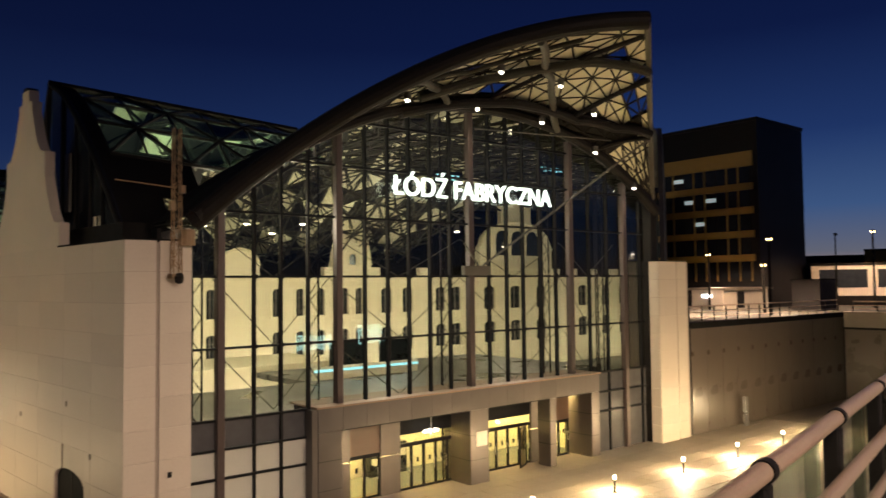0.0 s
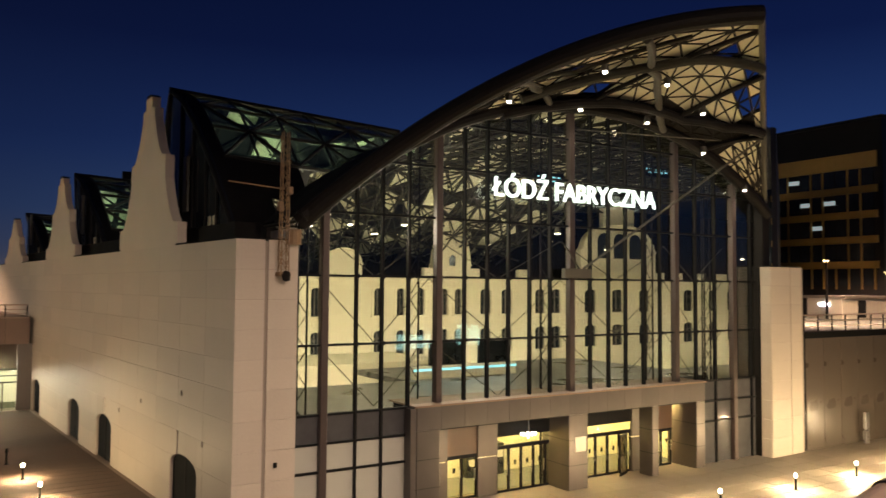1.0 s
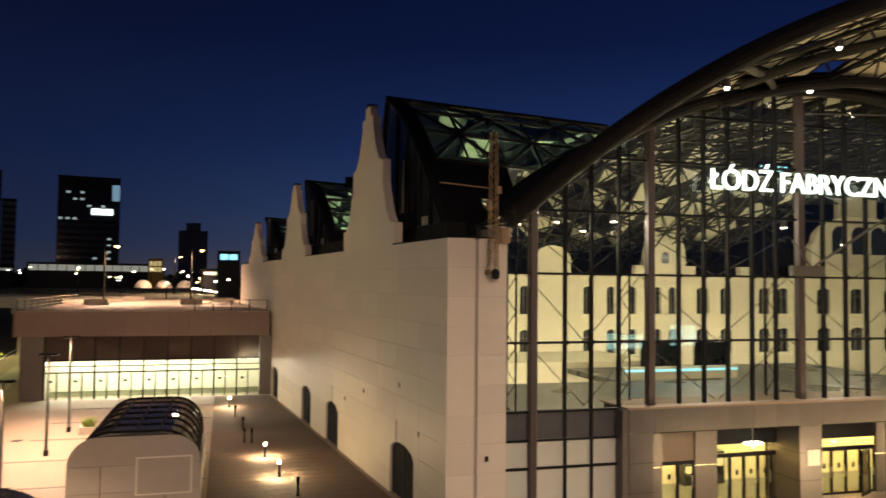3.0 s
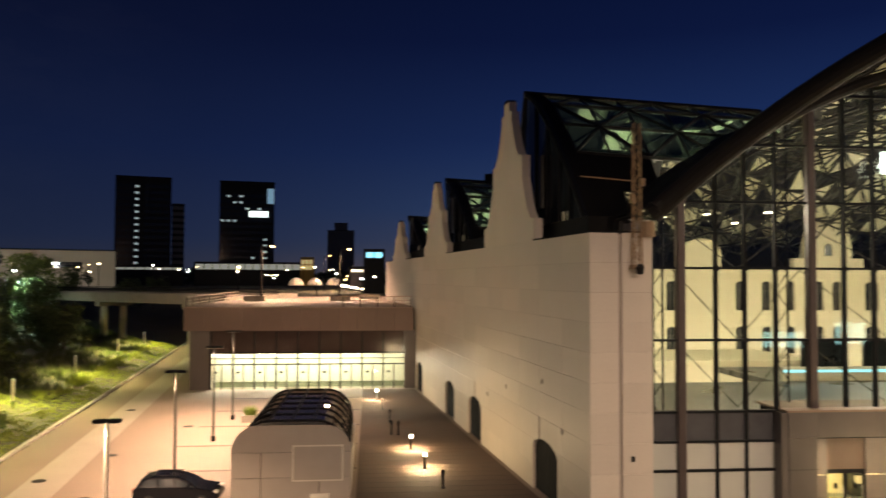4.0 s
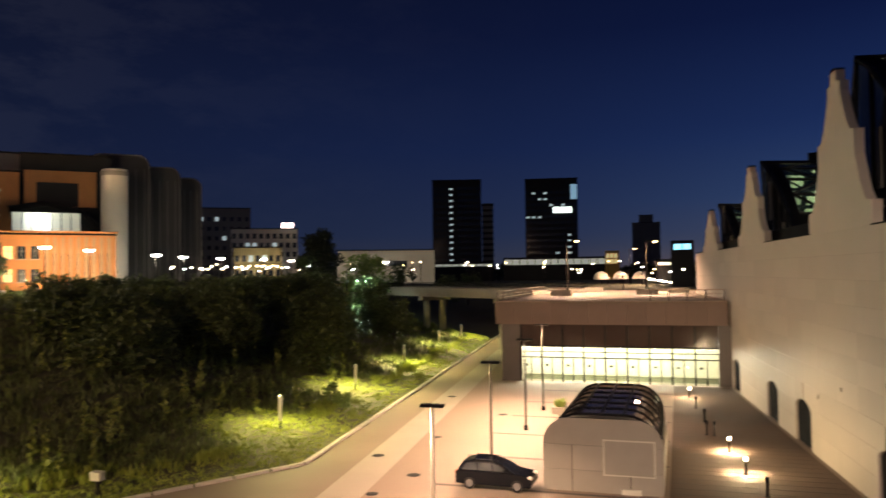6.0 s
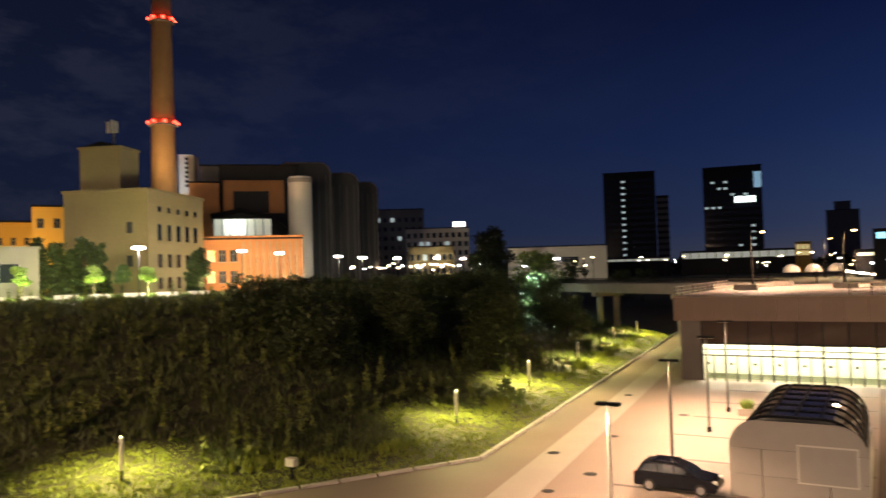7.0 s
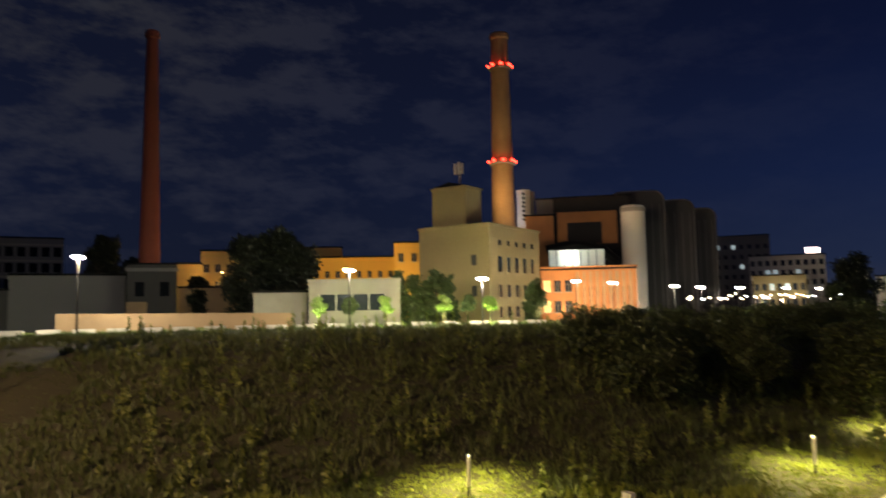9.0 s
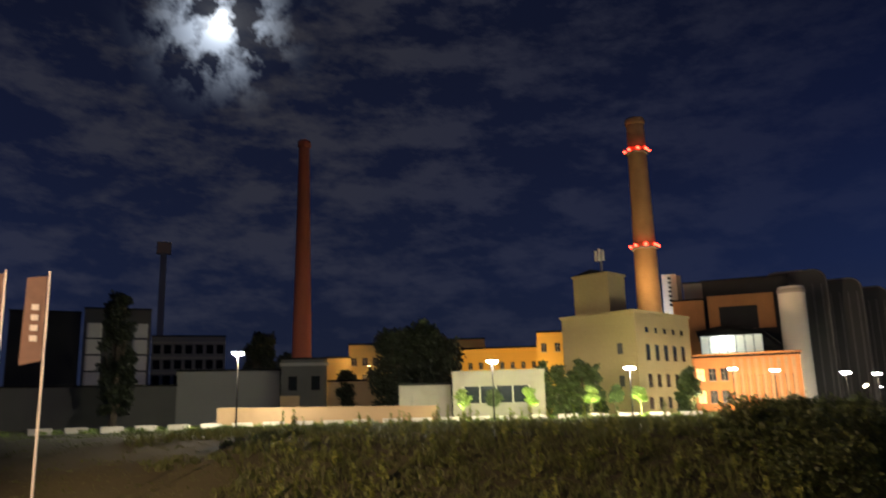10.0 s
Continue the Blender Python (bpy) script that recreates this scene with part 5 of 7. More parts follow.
for x0, x1, z0, z1 in ((53.0, 60.0, 1.2, 3.4), (63.5, 68.0, 1.6, 4.6), (93.0, 97.0, 2.2, 3.6), (112.0, 117.0, 1.0, 2.2), (118.5, 126.0, 2.0, 3.9)):
    t = thing("tram_shelter", "unseen glazed shelter with a glowing blue-white back, added for the glass to mirror", "shelter", pose(x0, -36.0, 0.0), group="tram shelters")
    w = x1 - x0
    part("roof", Solid().box(-0.3, w + 0.3, -1.6, 0.9, z1 + 0.25, z1 + 0.45, 0.05), M_STEEL, t)
    n = max(2, int(w / 1.6))
    for k in range(n):
        part("lit_panel", Solid().box(k * w / n + 0.06, (k + 1) * w / n - 0.06, -1.2, -1.1, z0, z1 - 0.1 * (k % 3)), E_SHELTER, t)
    for k in range(n + 1):
        part("post", Solid().box(k * w / n - 0.05, k * w / n + 0.05, -1.2, -1.08, 0.0, z1 + 0.25), M_STEEL, t)

# ---- skylight house over the stairs ----
sk = thing("skylight_house", "low beige barrel-roofed stair house with a dark glass vault", "pavilion", pose(-3.65, 36.7, 0))


def barrel(w, z0, z1, r, n=6):
    """Half outline of a box with round shoulders."""
    pts = [(-w, z0)]
    pts += [(-w + r - r * math.cos(math.pi / 2 * k / n), z1 - r + r * math.sin(math.pi / 2 * k / n)) for k in range(n + 1)]
    pts += [(w - r + r * math.cos(math.pi / 2 * (n - k) / n), z1 - r + r * math.sin(math.pi / 2 * (n - k) / n)) for k in range(n + 1)]
    return pts + [(w, z0)]


part("end_core", Solid().prism([(x, 0.05, z) for x, z in barrel(2.78, 0.02, 3.45, 1.2)], (0, 0.4, 0)), M_BLACK, sk)
ring = barrel(2.8, 0.02, 3.5, 1.25)
left = [p for p in ring if p[0] <= -0.95]
right = [p for p in ring if p[0] >= 0.95]
for a, b in ((0.03, 1.02), (1.04, 2.2)):
    for x0, x1 in ((-2.8, -1.42), (-1.4, 1.3), (1.32, 2.8)):
        part("panel", Solid().box(x0 + 0.01, x1 - 0.01, 0, 0.045, a, b), M_VENT, sk)
top = [(x, max(z, 2.22)) for x, z in ring if z > 2.15]
part("panel", Solid().prism([(-2.8, 0, 2.22)] + [(x, 0, z) for x, z in top] + [(2.8, 0, 2.22)], (0, 0.045, 0)), M_VENT, sk)
part("hatch", Solid().box(0.05, 2.45, -0.02, -0.003, 0.85, 2.55), M_WHITEB, sk, "pale framed hatch")
part("hatch_panel", Solid().box(0.12, 2.38, -0.035, -0.022, 0.92, 2.48), M_VENT, sk)
part("threshold", Solid().box(0.9, 1.8, -0.1, -0.003, 0.03, 0.28), M_PLATE, sk)
for x in (-2.8, 2.62):
    part("side_wall", Solid().box(x, x + 0.18, 0.5, 11.0, 0.02, 1.5), M_VENT, sk)
vr = barrel(2.6, 1.5, 3.62, 1.5)
for k, ya in enumerate(np.linspace(0.5, 10.6, 7)):
    part("hoop", Solid().path([(x, float(ya), z) for x, z in vr], 0.07, 6), M_STEEL, sk)
s = Solid()
for (xa, za), (xb, zb) in zip(vr, vr[1:]):
    s.add([(xa, 0.5, za), (xb, 0.5, zb), (xb, 10.6, zb), (xa, 10.6, za)], [(0, 1, 2, 3)])
part("vault_glass", s, G_DARK, sk).visible_shadow = False
for x in (-1.1, -0.05, 1.0):
    part("purlin", Solid().box(x - 0.05, x + 0.05, 0.5, 10.6, 3.58, 3.68), M_STEEL, sk)
for k in range(14):
    part("stair_slat", Solid().box(-1.9, 1.9, 1.0 + 0.65 * k, 1.42 + 0.65 * k, 3.2, 3.26), M_VENT, sk)
part("back_wall", Solid().prism([(x, 10.6, z) for x, z in vr], (0, 0.2, 0)), M_VENT, sk)

# ---- parked car ----
def parked_car(at):
    c = thing("parked_car", "dark blue hatchback with black glass, parked in the court", "car", at)
    L, W = 4.35, 0.88
    low = [(-2.15, 0.28), (-2.17, 0.62), (-2.12, 0.92), (-1.9, 1.02), (1.02, 0.98), (1.85, 0.86), (2.12, 0.70), (2.17, 0.45), (2.1, 0.26)]
    s = Solid()
    secs = [(-W, 0.94), (-W + 0.08, 1.0), (W - 0.08, 1.0), (W, 0.94)]
    ring_n = len(low)
    for y, q in secs:
        s.v += [(x * (0.985 if abs(y) == W else 1), y, 0.28 + (z - 0.28) * q) for x, z in low]
    for k in range(3):
        s.f += [(k * ring_n + i, k * ring_n + (i + 1) % ring_n, (k + 1) * ring_n + (i + 1) % ring_n, (k + 1) * ring_n + i) for i in range(ring_n)]
    s.f += [tuple(range(ring_n))[::-1], tuple(range(3 * ring_n, 4 * ring_n))]
    part("body", s, M_CAR, c)
    cab = [(-2.0, 0.98), (-1.72, 1.40), (-1.2, 1.53), (-0.1, 1.52), (0.45, 1.36), (1.1, 0.97)]
    s = Solid()
    for y, q, dz in ((-0.84, 1.0, 0.0), (-0.66, 0.96, 0.0), (0.66, 0.96, 0.0), (0.84, 1.0, 0.0)):
        for x, z in cab:
            s.v.append((x, y * (1 - 0.22 * (z - 0.97) / 0.55) if abs(y) > 0.7 else y, z - (0.06 if abs(y) > 0.7 and z > 1.2 else 0)))
    n = len(cab)
    for k in range(3):
        s.f += [(k * n + i, k * n + (i + 1) % n, (k + 1) * n + (i + 1) % n, (k + 1) * n + i) for i in range(n)]
    s.f += [tuple(range(n))[::-1], tuple(range(3 * n, 4 * n))]
    part("cabin", s, M_CAR, c)
    for sy in (-1, 1):
        def side(x, z):
            return (x, sy * (0.865 - 0.19 * (z - 0.97) / 0.55), z)
        for ring in ([(-1.75, 1.03), (-1.55, 1.36), (-0.95, 1.42), (-0.9, 1.03)], [(-0.82, 1.03), (-0.87, 1.42), (-0.1, 1.41), (-0.02, 1.03)], [(0.06, 1.03), (-0.02, 1.41), (0.32, 1.33), (0.88, 1.02)]):
            part("side_window", Solid().prism([side(x, z) for x, z in ring], (0, sy * 0.012, 0)), M_WIN, c)
        part("mirror", Solid().box(0.62, 0.8, sy * 0.9 - 0.1, sy * 0.9 + 0.1, 1.0, 1.14, 0.03), M_CAR, c)
        part("headlight", Solid().box(1.86, 2.13, sy * 0.66 - 0.17, sy * 0.66 + 0.17, 0.66, 0.8, 0.04), M_PLATE, c)
        part("tail_light", Solid().box(-2.17, -2.05, sy * 0.7 - 0.13, sy * 0.7 + 0.13, 0.75, 0.95, 0.02), M_RED_BRICK, c)
        for x in (-1.32, 1.36):
            w = part("wheel", Solid().tube((x, sy * 0.66, 0.32), (x, sy * 0.885, 0.32), 0.32, n=20), M_TYRE, c)
            part("rim", Solid().tube((x, sy * 0.86, 0.32), (x, sy * 0.895, 0.32), 0.2, n=14), M_CHROME, w)
    part("windscreen", Solid().prism([(0.5, -0.62, 1.36), (0.5, 0.62, 1.36), (1.07, 0.74, 1.005), (1.07, -0.74, 1.005)], (0.012, 0, 0.02)), M_WIN, c)
    part("rear_window", Solid().prism([(-1.74, -0.6, 1.40), (-1.74, 0.6, 1.40), (-1.98, 0.7, 1.04), (-1.98, -0.7, 1.04)], (-0.012, 0, 0.01)), M_WIN, c)
    for sy in (-0.58, 0.58):
        part("roof_rail", Solid().tube((-1.3, sy, 1.56), (0.1, sy, 1.56), 0.02, n=6), M_BLACK, c)
    return c


parked_car(pose(-8.72, 36.5, 0.03, 0, 0, -2) @ Matrix.Diagonal((0.88, 0.9, 0.9, 1)))

# ---- pavilion at the end of the court ----
shop = thing("pavilion", "long low pavilion with a brown fascia over a bright glazed front", "building", pose(0, 72.0, 0))
part("fascia_core", Solid().box(-17.0, 4.15, 0.05, 29.0, 5.55, 7.55), M_BLACK, shop)
fp = Solid().box(0.008, 1.752, 0, 0.045, 5.5, 7.62).mesh("fascia_panel", M_FASCIA)
for k in range(12):
    part("fascia_panel", fp, M_FASCIA, shop, at=pose(-17.0 + 1.76 * k, 0, 0))
part("side_fascia", Solid().box(-17.1, -17.02, 0, 29.0, 5.5, 7.62), M_FASCIA, shop)
part("terrace", Solid().box(-17.1, 4.1, -0.02, 40.0, 7.63, 7.72), M_ROOF_FLAT, shop, "weathered terrace roof")
part("end_wall", Solid().box(-16.6, -14.7, 0.5, 1.0, 0, 5.5), M_PORTAL, shop)
part("side_wall", Solid().box(-16.6, -16.4, 1.0, 29, 0, 5.5), M_FASCIA, shop)
part("end_post", Solid().box(3.3, 4.85, 0.4, 1.0, 0, 5.5), M_PORTAL, shop)
part("back_wall", Solid().box(-16.4, 5.4, 6.0, 6.2, 0, 5.5), M_WHITEB, shop)
part("ceiling_slab", Solid().box(-16.4, 5.4, 0.9, 6.0, 5.3, 5.49), M_WHITEB, shop)
part("mid_rail", Solid().box(-14.7, 3.3, 0.45, 0.6, 3.32, 3.5).box(-14.7, 3.3, 0.45, 0.6, 2.28, 2.4).box(-14.7, 3.3, 0.35, 0.55, 2.85, 2.93), M_STEEL, shop)
gp = Solid().box(0.04, 1.98, 0.5, 0.52, 3.5, 5.5).mesh("upper_pane", M_DARKPANE)
lp = Solid().box(0.04, 1.98, 0.5, 0.52, 0.05, 3.3).mesh("pane", G_SHOP)
mu = Solid().box(-0.07, 0.07, 0.40, 0.58, 0, 5.5).mesh("mullion", M_STEEL)
sg = Solid().box(0.85, 1.15, 0.47, 0.49, 1.5, 1.7).mesh("door_sign", M_BLACK)
for k in range(9):
    x = -14.7 + 2.0 * k
    part("upper_pane", gp, M_DARKPANE, shop, at=pose(x, 0, 0))
    part("pane", lp, G_SHOP, shop, at=pose(x, 0, 0)).visible_shadow = False
    part("mullion", mu, M_STEEL, shop, at=pose(x, 0, 0))
    part("mullion", Solid().box(0.95, 1.05, 0.42, 0.56, 0, 2.3).mesh("door_stile", M_STEEL), M_STEEL, shop, at=pose(x, 0, 0))
    part("door_sign", sg, M_BLACK, shop, at=pose(x - 0.5, 0, 0))
    if k % 2 == 0:
        sl = thing("shop_lamp", "long fluorescent ceiling lamp in the pavilion", "light", pose(x + 1, 75.0, 3.6), group="pavilion lamps")
        part("tube", Solid().box(-0.9, 0.9, -0.08, 0.08, -0.05, 0.0), E_WHITE, sl)
        part("housing", Solid().box(-0.95, 0.95, -0.12, 0.12, 0.002, 1.69), M_WHITEB, sl)
        lamp("shop_light", "POINT", 1500 if k < 8 else 350, (1.0, 0.95, 0.70), (0, 0, -0.4), size=0.3, parent=sl)
railing("terrace_railing", "thin steel railing at the edge of the pavilion terrace", -2.5, 3.9, 72.3, 72.3, 7.72, 1.0, 1.6)
railing("terrace_railing", "thin steel railing along the side of the pavilion terrace", -16.9, -16.9, 72.3, 100.0, 7.72, 0.9, 2.5)
for x, y in ((-13, 88), (-11, 104), (-3.5, 91), (0.0, 98)):
    pl = thing("terrace_planter", "low stone planter box on the terrace", "planter", pose(x, y, 7.73))
    part("box", Solid().box(-1.2, 1.2, -0.5, 0.5, 0, 0.6, 0.05), M_CONC, pl)
    part("soil", Solid().box(-1.1, 1.1, -0.4, 0.4, 0.6, 0.63), M_SOIL, pl)
for x, y in ((-4.0, 101.0), (-13.0, 93.0)):
    street_lamp(x, y, 7.72, 6.5, 10, watts=16000, big=1.3, label="street lamp on the pavilion terrace", group="terrace lamps")
pl = thing("plant_tub", "square pale planter with a small green shrub", "planter", pose(-8.6, 56.5, 0.03))
rng = random.Random(3)
shr = Solid()
for k in range(26):
    for q in range(5):
        a, r = rng.random() * 6.28, rng.random() * 0.4
        d = Vector((math.cos(a) * 0.3, math.sin(a) * 0.3, 0.35 + 0.3 * rng.random()))
        b0 = Vector((math.cos(a) * r, math.sin(a) * r, 0.5))
        e = Vector((-math.sin(a), math.cos(a), 0)) * 0.06
        shr.add([b0 - e, b0 + e, b0 + d], [(0, 1, 2)])
part("foliage", shr, L_BRIGHT, pl)
part("tub", Solid().box(-0.55, 0.55, -0.55, 0.55, 0, 0.5, 0.06), M_CONC, pl)

# darker bands and covers in the paving
band = Solid().box(0, 1, -0.035, 0.035, 0.0, 0.006).mesh("paving_band", M_BRICK_DARK)
for k in range(44):
    y = 31.0 + 0.92 * k
    part("paving_band", band, M_BRICK_DARK, clinker, at=pose(-0.55, y, 0.034) @ Matrix.Diagonal((8.6 - 0.108 * (y - 30.45) + 0.4, 1, 1, 1)))
for k in range(7):
    y = 30.0 + 6.2 * k
    structure("pavement_band_%d" % (k + 1), Solid().box(-11.8, -0.7, y - 0.14, y + 0.14, 0.018, 0.026), M_BRICK_DARK, "darker paving band across the parking court", "pavement")
for x, y, r in ((-13.4, 37.5, 0.35), (-16.8, 41.0, 0.35), (-14.2, 33.8, 0.3), (-12.6, 55.0, 0.35), (-18.6, 62.0, 0.35), (-15.0, 46.5, 0.3)):
    mh = thing("manhole_cover", "round dark cast-iron manhole cover in the road", "manhole cover", pose(x, y, 0.02), group="manhole covers")
    part("rim", Solid().lathe([(r, 0.0), (r, 0.012), (r - 0.05, 0.014)], n=20), M_STEEL, mh)
    part("lid", Solid().lathe([(r - 0.05, 0.004), (r - 0.06, 0.010), (0.0, 0.012)], n=20), M_BLACK, mh)
# ---- viaduct beyond the pavilion ----
via = thing("viaduct", "concrete road viaduct on paired round piers", "viaduct")
V0, V1 = Vector((-17.2, 94.0, 0)), Vector((-70.0, 136.0, 0))
vd = (V1 - V0).normalized()
vn = Vector((-vd.y, vd.x, 0))
s = Solid()
s.prism([V0 + Vector((0, 0, 7.0)), V1 + Vector((0, 0, 7.0)), V1 + Vector((0, 0, 8.1)), V0 + Vector((0, 0, 8.1))], vn * -9)
part("deck", s, M_CONC, via)
for off in (0.05, -8.9):
    a, b = V0 + vn * off, V1 + vn * off
    part("railing", Solid().tube(a + Vector((0, 0, 8.9)), b + Vector((0, 0, 8.9)), 0.06, n=6).tube(a + Vector((0, 0, 8.5)), b + Vector((0, 0, 8.5)), 0.04, n=6), M_STEEL, via)
    part("edge_beam", Solid().prism([a + Vector((0, 0, 7.6)), b + Vector((0, 0, 7.6)), b + Vector((0, 0, 8.3)), a + Vector((0, 0, 8.3))], vn * 0.25), M_CONC, via)
for k in range(4):
    for off in (-2.0, -5.0):
        p = V0 + vd * (9 + 19 * k) + vn * off
        part("pier", Solid().lathe([(0.55, 0.0), (0.5, 6.2), (0.8, 6.95)], p.x, p.y, 12), M_CONC, via)
    p = V0 + vd * (9 + 19 * k) + vn * -3.5
    part("pier_head", Solid().prism([p - vn * 2.6 - vd * 0.6 + Vector((0, 0, 6.3)), p + vn * 2.6 - vd * 0.6 + Vector((0, 0, 6.3)), p + vn * 2.6 + vd * 0.6 + Vector((0, 0, 6.3)), p - vn * 2.6 + vd * 0.6 + Vector((0, 0, 6.3))], (0, 0, 0.68)), M_CONC, via)

# ---- light posts along the bank ----
POSTS = ((-24.6, 43.6), (-26.6, 60.0), (-33.0, 24.6))
for x, y, h in ((-24.6, 43.6, 2.1), (-26.6, 60.0, 2.1), (-28.6, 77.5, 2.1), (-30.8, 97.0, 2.1), (-32.0, 112.0, 2.1), (-33.0, 24.6, 2.1)):
    z = ground_z(x, y)
    b = thing("bank_post", "slim white light post standing in the grass of the bank", "light post", pose(x, y, z - 0.05), group="light posts on the bank")
    part("stem", Solid().box(-0.05, 0.05, -0.05, 0.05, 0, 0.6), M_STEEL, b)
    part("column", Solid().box(-0.11, 0.11, -0.07, 0.07, 0.6, h + 0.1, 0.02), M_WHITE_POST, b)
    part("lens", Solid().box(-0.09, 0.09, -0.05, 0.05, h + 0.11, h + 0.15), E_DIM, b)
    # lamp added above the post, beyond its dim lens, to brighten the grass
    lamp("post_light", "SPOT", 3300 if y < 50 else 5500, (1.0, 0.90, 0.32), (0, 0, h + 0.8), target=(0.5, -0.2, 0.0), size=0.1, parent=b, cone=164, blend=0.6)
bx = thing("utility_box", "small pinkish utility box on a short post in the grass", "utility box", pose(-26.6, 29.8, ground_z(-26.6, 29.8)))
part("post", Solid().box(-0.08, 0.08, -0.06, 0.06, -0.1, 0.75), M_STEEL, bx)
part("box", Solid().box(-0.3, 0.3, -0.2, 0.2, 0.75, 1.15, 0.03), M_PLATE, bx)


# ---- plants ----
def leaf_cloud(s, rng, centre, radius, count, size, flat=0.8):
    """Many small leaf blades scattered in a lumpy ball."""
    cx, cy, cz = centre
    for _ in range(count):
        u, v, w = rng.gauss(0, 1), rng.gauss(0, 1), rng.gauss(0, 1)
        n = math.sqrt(u * u + v * v + w * w) or 1
        r = radius * (0.55 + 0.5 * rng.random())
        p = Vector((cx + u / n * r, cy + v / n * r, cz + w / n * r * flat))
        a, b = rng.random() * 6.28, (rng.random() - 0.5) * 2.2
        d = Vector((math.cos(a) * math.cos(b), math.sin(a) * math.cos(b), math.sin(b))) * size * (0.6 + 0.8 * rng.random())
        e = d.cross(Vector((rng.random() - 0.5, rng.random() - 0.5, rng.random()))).normalized() * size * 0.38
        k = len(s.v)
        s.v += [tuple(p), tuple(p + d * 0.5 + e), tuple(p + d), tuple(p + d * 0.5 - e)]
        s.f.append((k, k + 1, k + 2, k + 3))


def tree(name, label, x, y, z, h, crown_r, seed, mat, clumps=22, leaves=70, leaf=0.3, bare=0.3, group="", category="tree"):
    rng = random.Random(seed)
    t = thing(name, label, category, pose(x, y, z), group=group)
    s = Solid()
    lean = Vector((rng.uniform(-0.3, 0.3), rng.uniform(-0.3, 0.3), 0))
    top = Vector((0, 0, h * 0.75)) + lean
    s.tube((0, 0, -0.2), lean * 0.4 + Vector((0, 0, h * bare)), 0.035 * h, 0.026 * h, n=7).tube(lean * 0.4 + Vector((0, 0, h * bare)), top, 0.026 * h, 0.008 * h, n=6)
    crown = Solid()
    for k in range(clumps):
        a = rng.random() * 6.28
        f = rng.random()
        zz = h * (bare + 0.04 + (0.96 - bare) * f)
        rr = crown_r * (0.35 + 0.65 * math.sin(math.pi * min(1.0, 0.18 + 0.8 * f))) * math.sqrt(rng.random())
        c = Vector((rr * math.cos(a), rr * math.sin(a), zz)) + lean * f
        if k % 3 == 0:
            s.tube(lean * 0.5 + Vector((0, 0, h * (bare + 0.3 * f * 0.6))), c, 0.010 * h, 0.003 * h, n=4, caps=False)
        leaf_cloud(crown, rng, c, crown_r * rng.uniform(0.26, 0.48), leaves, leaf)
    part("trunk", s, M_BARK, t)
    part("crown", crown, mat, t)
    return t


rng = random.Random(11)
# dense shrubs on the bank
made = 0
while made < 40:
    az = rng.uniform(20.5, 44)
    x, y = far(az, rng.uniform(58, 125))
    d = bank(x, y)
    if not (8.5 if az < 34 else 15) < d < 30:
        continue
    k, made = made, made + 1
    h = rng.uniform(4.4, 6.8) * (1.0 if az < 36 else 0.7)
    tree("shrub", "dense dark green shrub growing on the bank", x, y, ground_z(x, y), max(1.6, min(h, 9.6 - ground_z(x, y) + rng.uniform(0, 0.7))), rng.uniform(2.2, 3.4), 100 + k, L_SHRUB, 26, 85, 0.34, 0.06, "shrubs on the bank", "shrub")
for k, (az, dd, h) in enumerate(((23.6, 128, 7.0), (22.5, 134, 8.0), (20.5, 140, 6.5), (27.2, 118, 5.5), (17.0, 150, 6.0), (15.4, 156, 6.5))):
    x, y = far(az, dd)
    # first two carry the road's light as a brighter leaf colour
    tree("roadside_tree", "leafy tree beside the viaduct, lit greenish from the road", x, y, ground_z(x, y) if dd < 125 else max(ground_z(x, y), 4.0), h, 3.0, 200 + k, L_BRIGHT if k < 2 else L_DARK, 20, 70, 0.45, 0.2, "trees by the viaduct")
for k, x in enumerate((-24.2, -25.5)):
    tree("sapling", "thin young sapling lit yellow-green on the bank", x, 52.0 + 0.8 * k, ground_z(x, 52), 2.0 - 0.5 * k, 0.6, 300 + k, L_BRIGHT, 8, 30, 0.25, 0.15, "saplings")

# grass tufts and tall weeds on the bank
grass, weeds, mown_lit = Solid(), Solid(), Solid()


def blade(s, x, y, z, h, w, rng):
    a, lean = rng.random() * 6.28, rng.uniform(0.1, 0.6) * h
    dx, dy = math.cos(a), math.sin(a)
    k = len(s.v)
    s.v += [(x - dy * w, y + dx * w, z), (x + dy * w, y - dx * w, z), (x + dx * lean, y + dy * lean, z + h)]
    s.f.append((k, k + 1, k + 2))


for _ in range(52000):
    az, u = rng.uniform(14, 100), rng.random()
    dist = 30 + 95 * u ** 1.3
    x, y = far(az, dist)
    d = bank(x, y)
    if d < 0.35:
        continue
    z = ground_z(x, y) - 0.03
    lump = 0.5 + 0.9 * noise.noise((x * 0.35, y * 0.35, 3.0))
    bare = az + 9 * noise.noise((x * 0.12, y * 0.12, 5.0)) > 83 and dist > 58 + 16 * noise.noise((x * 0.08, y * 0.08, 5.0))
    if bare and rng.random() < 0.55:
        continue
    # brighter blades within 5 m paint each post's pool of light
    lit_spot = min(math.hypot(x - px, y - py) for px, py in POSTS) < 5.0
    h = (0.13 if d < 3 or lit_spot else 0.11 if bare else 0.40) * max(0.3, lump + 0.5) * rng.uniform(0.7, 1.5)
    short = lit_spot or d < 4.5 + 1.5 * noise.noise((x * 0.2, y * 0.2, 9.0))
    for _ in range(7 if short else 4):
        blade(mown_lit if short else grass, x + rng.uniform(-0.3, 0.3), y + rng.uniform(-0.3, 0.3), z, h, 0.028 + 0.0004 * dist, rng)
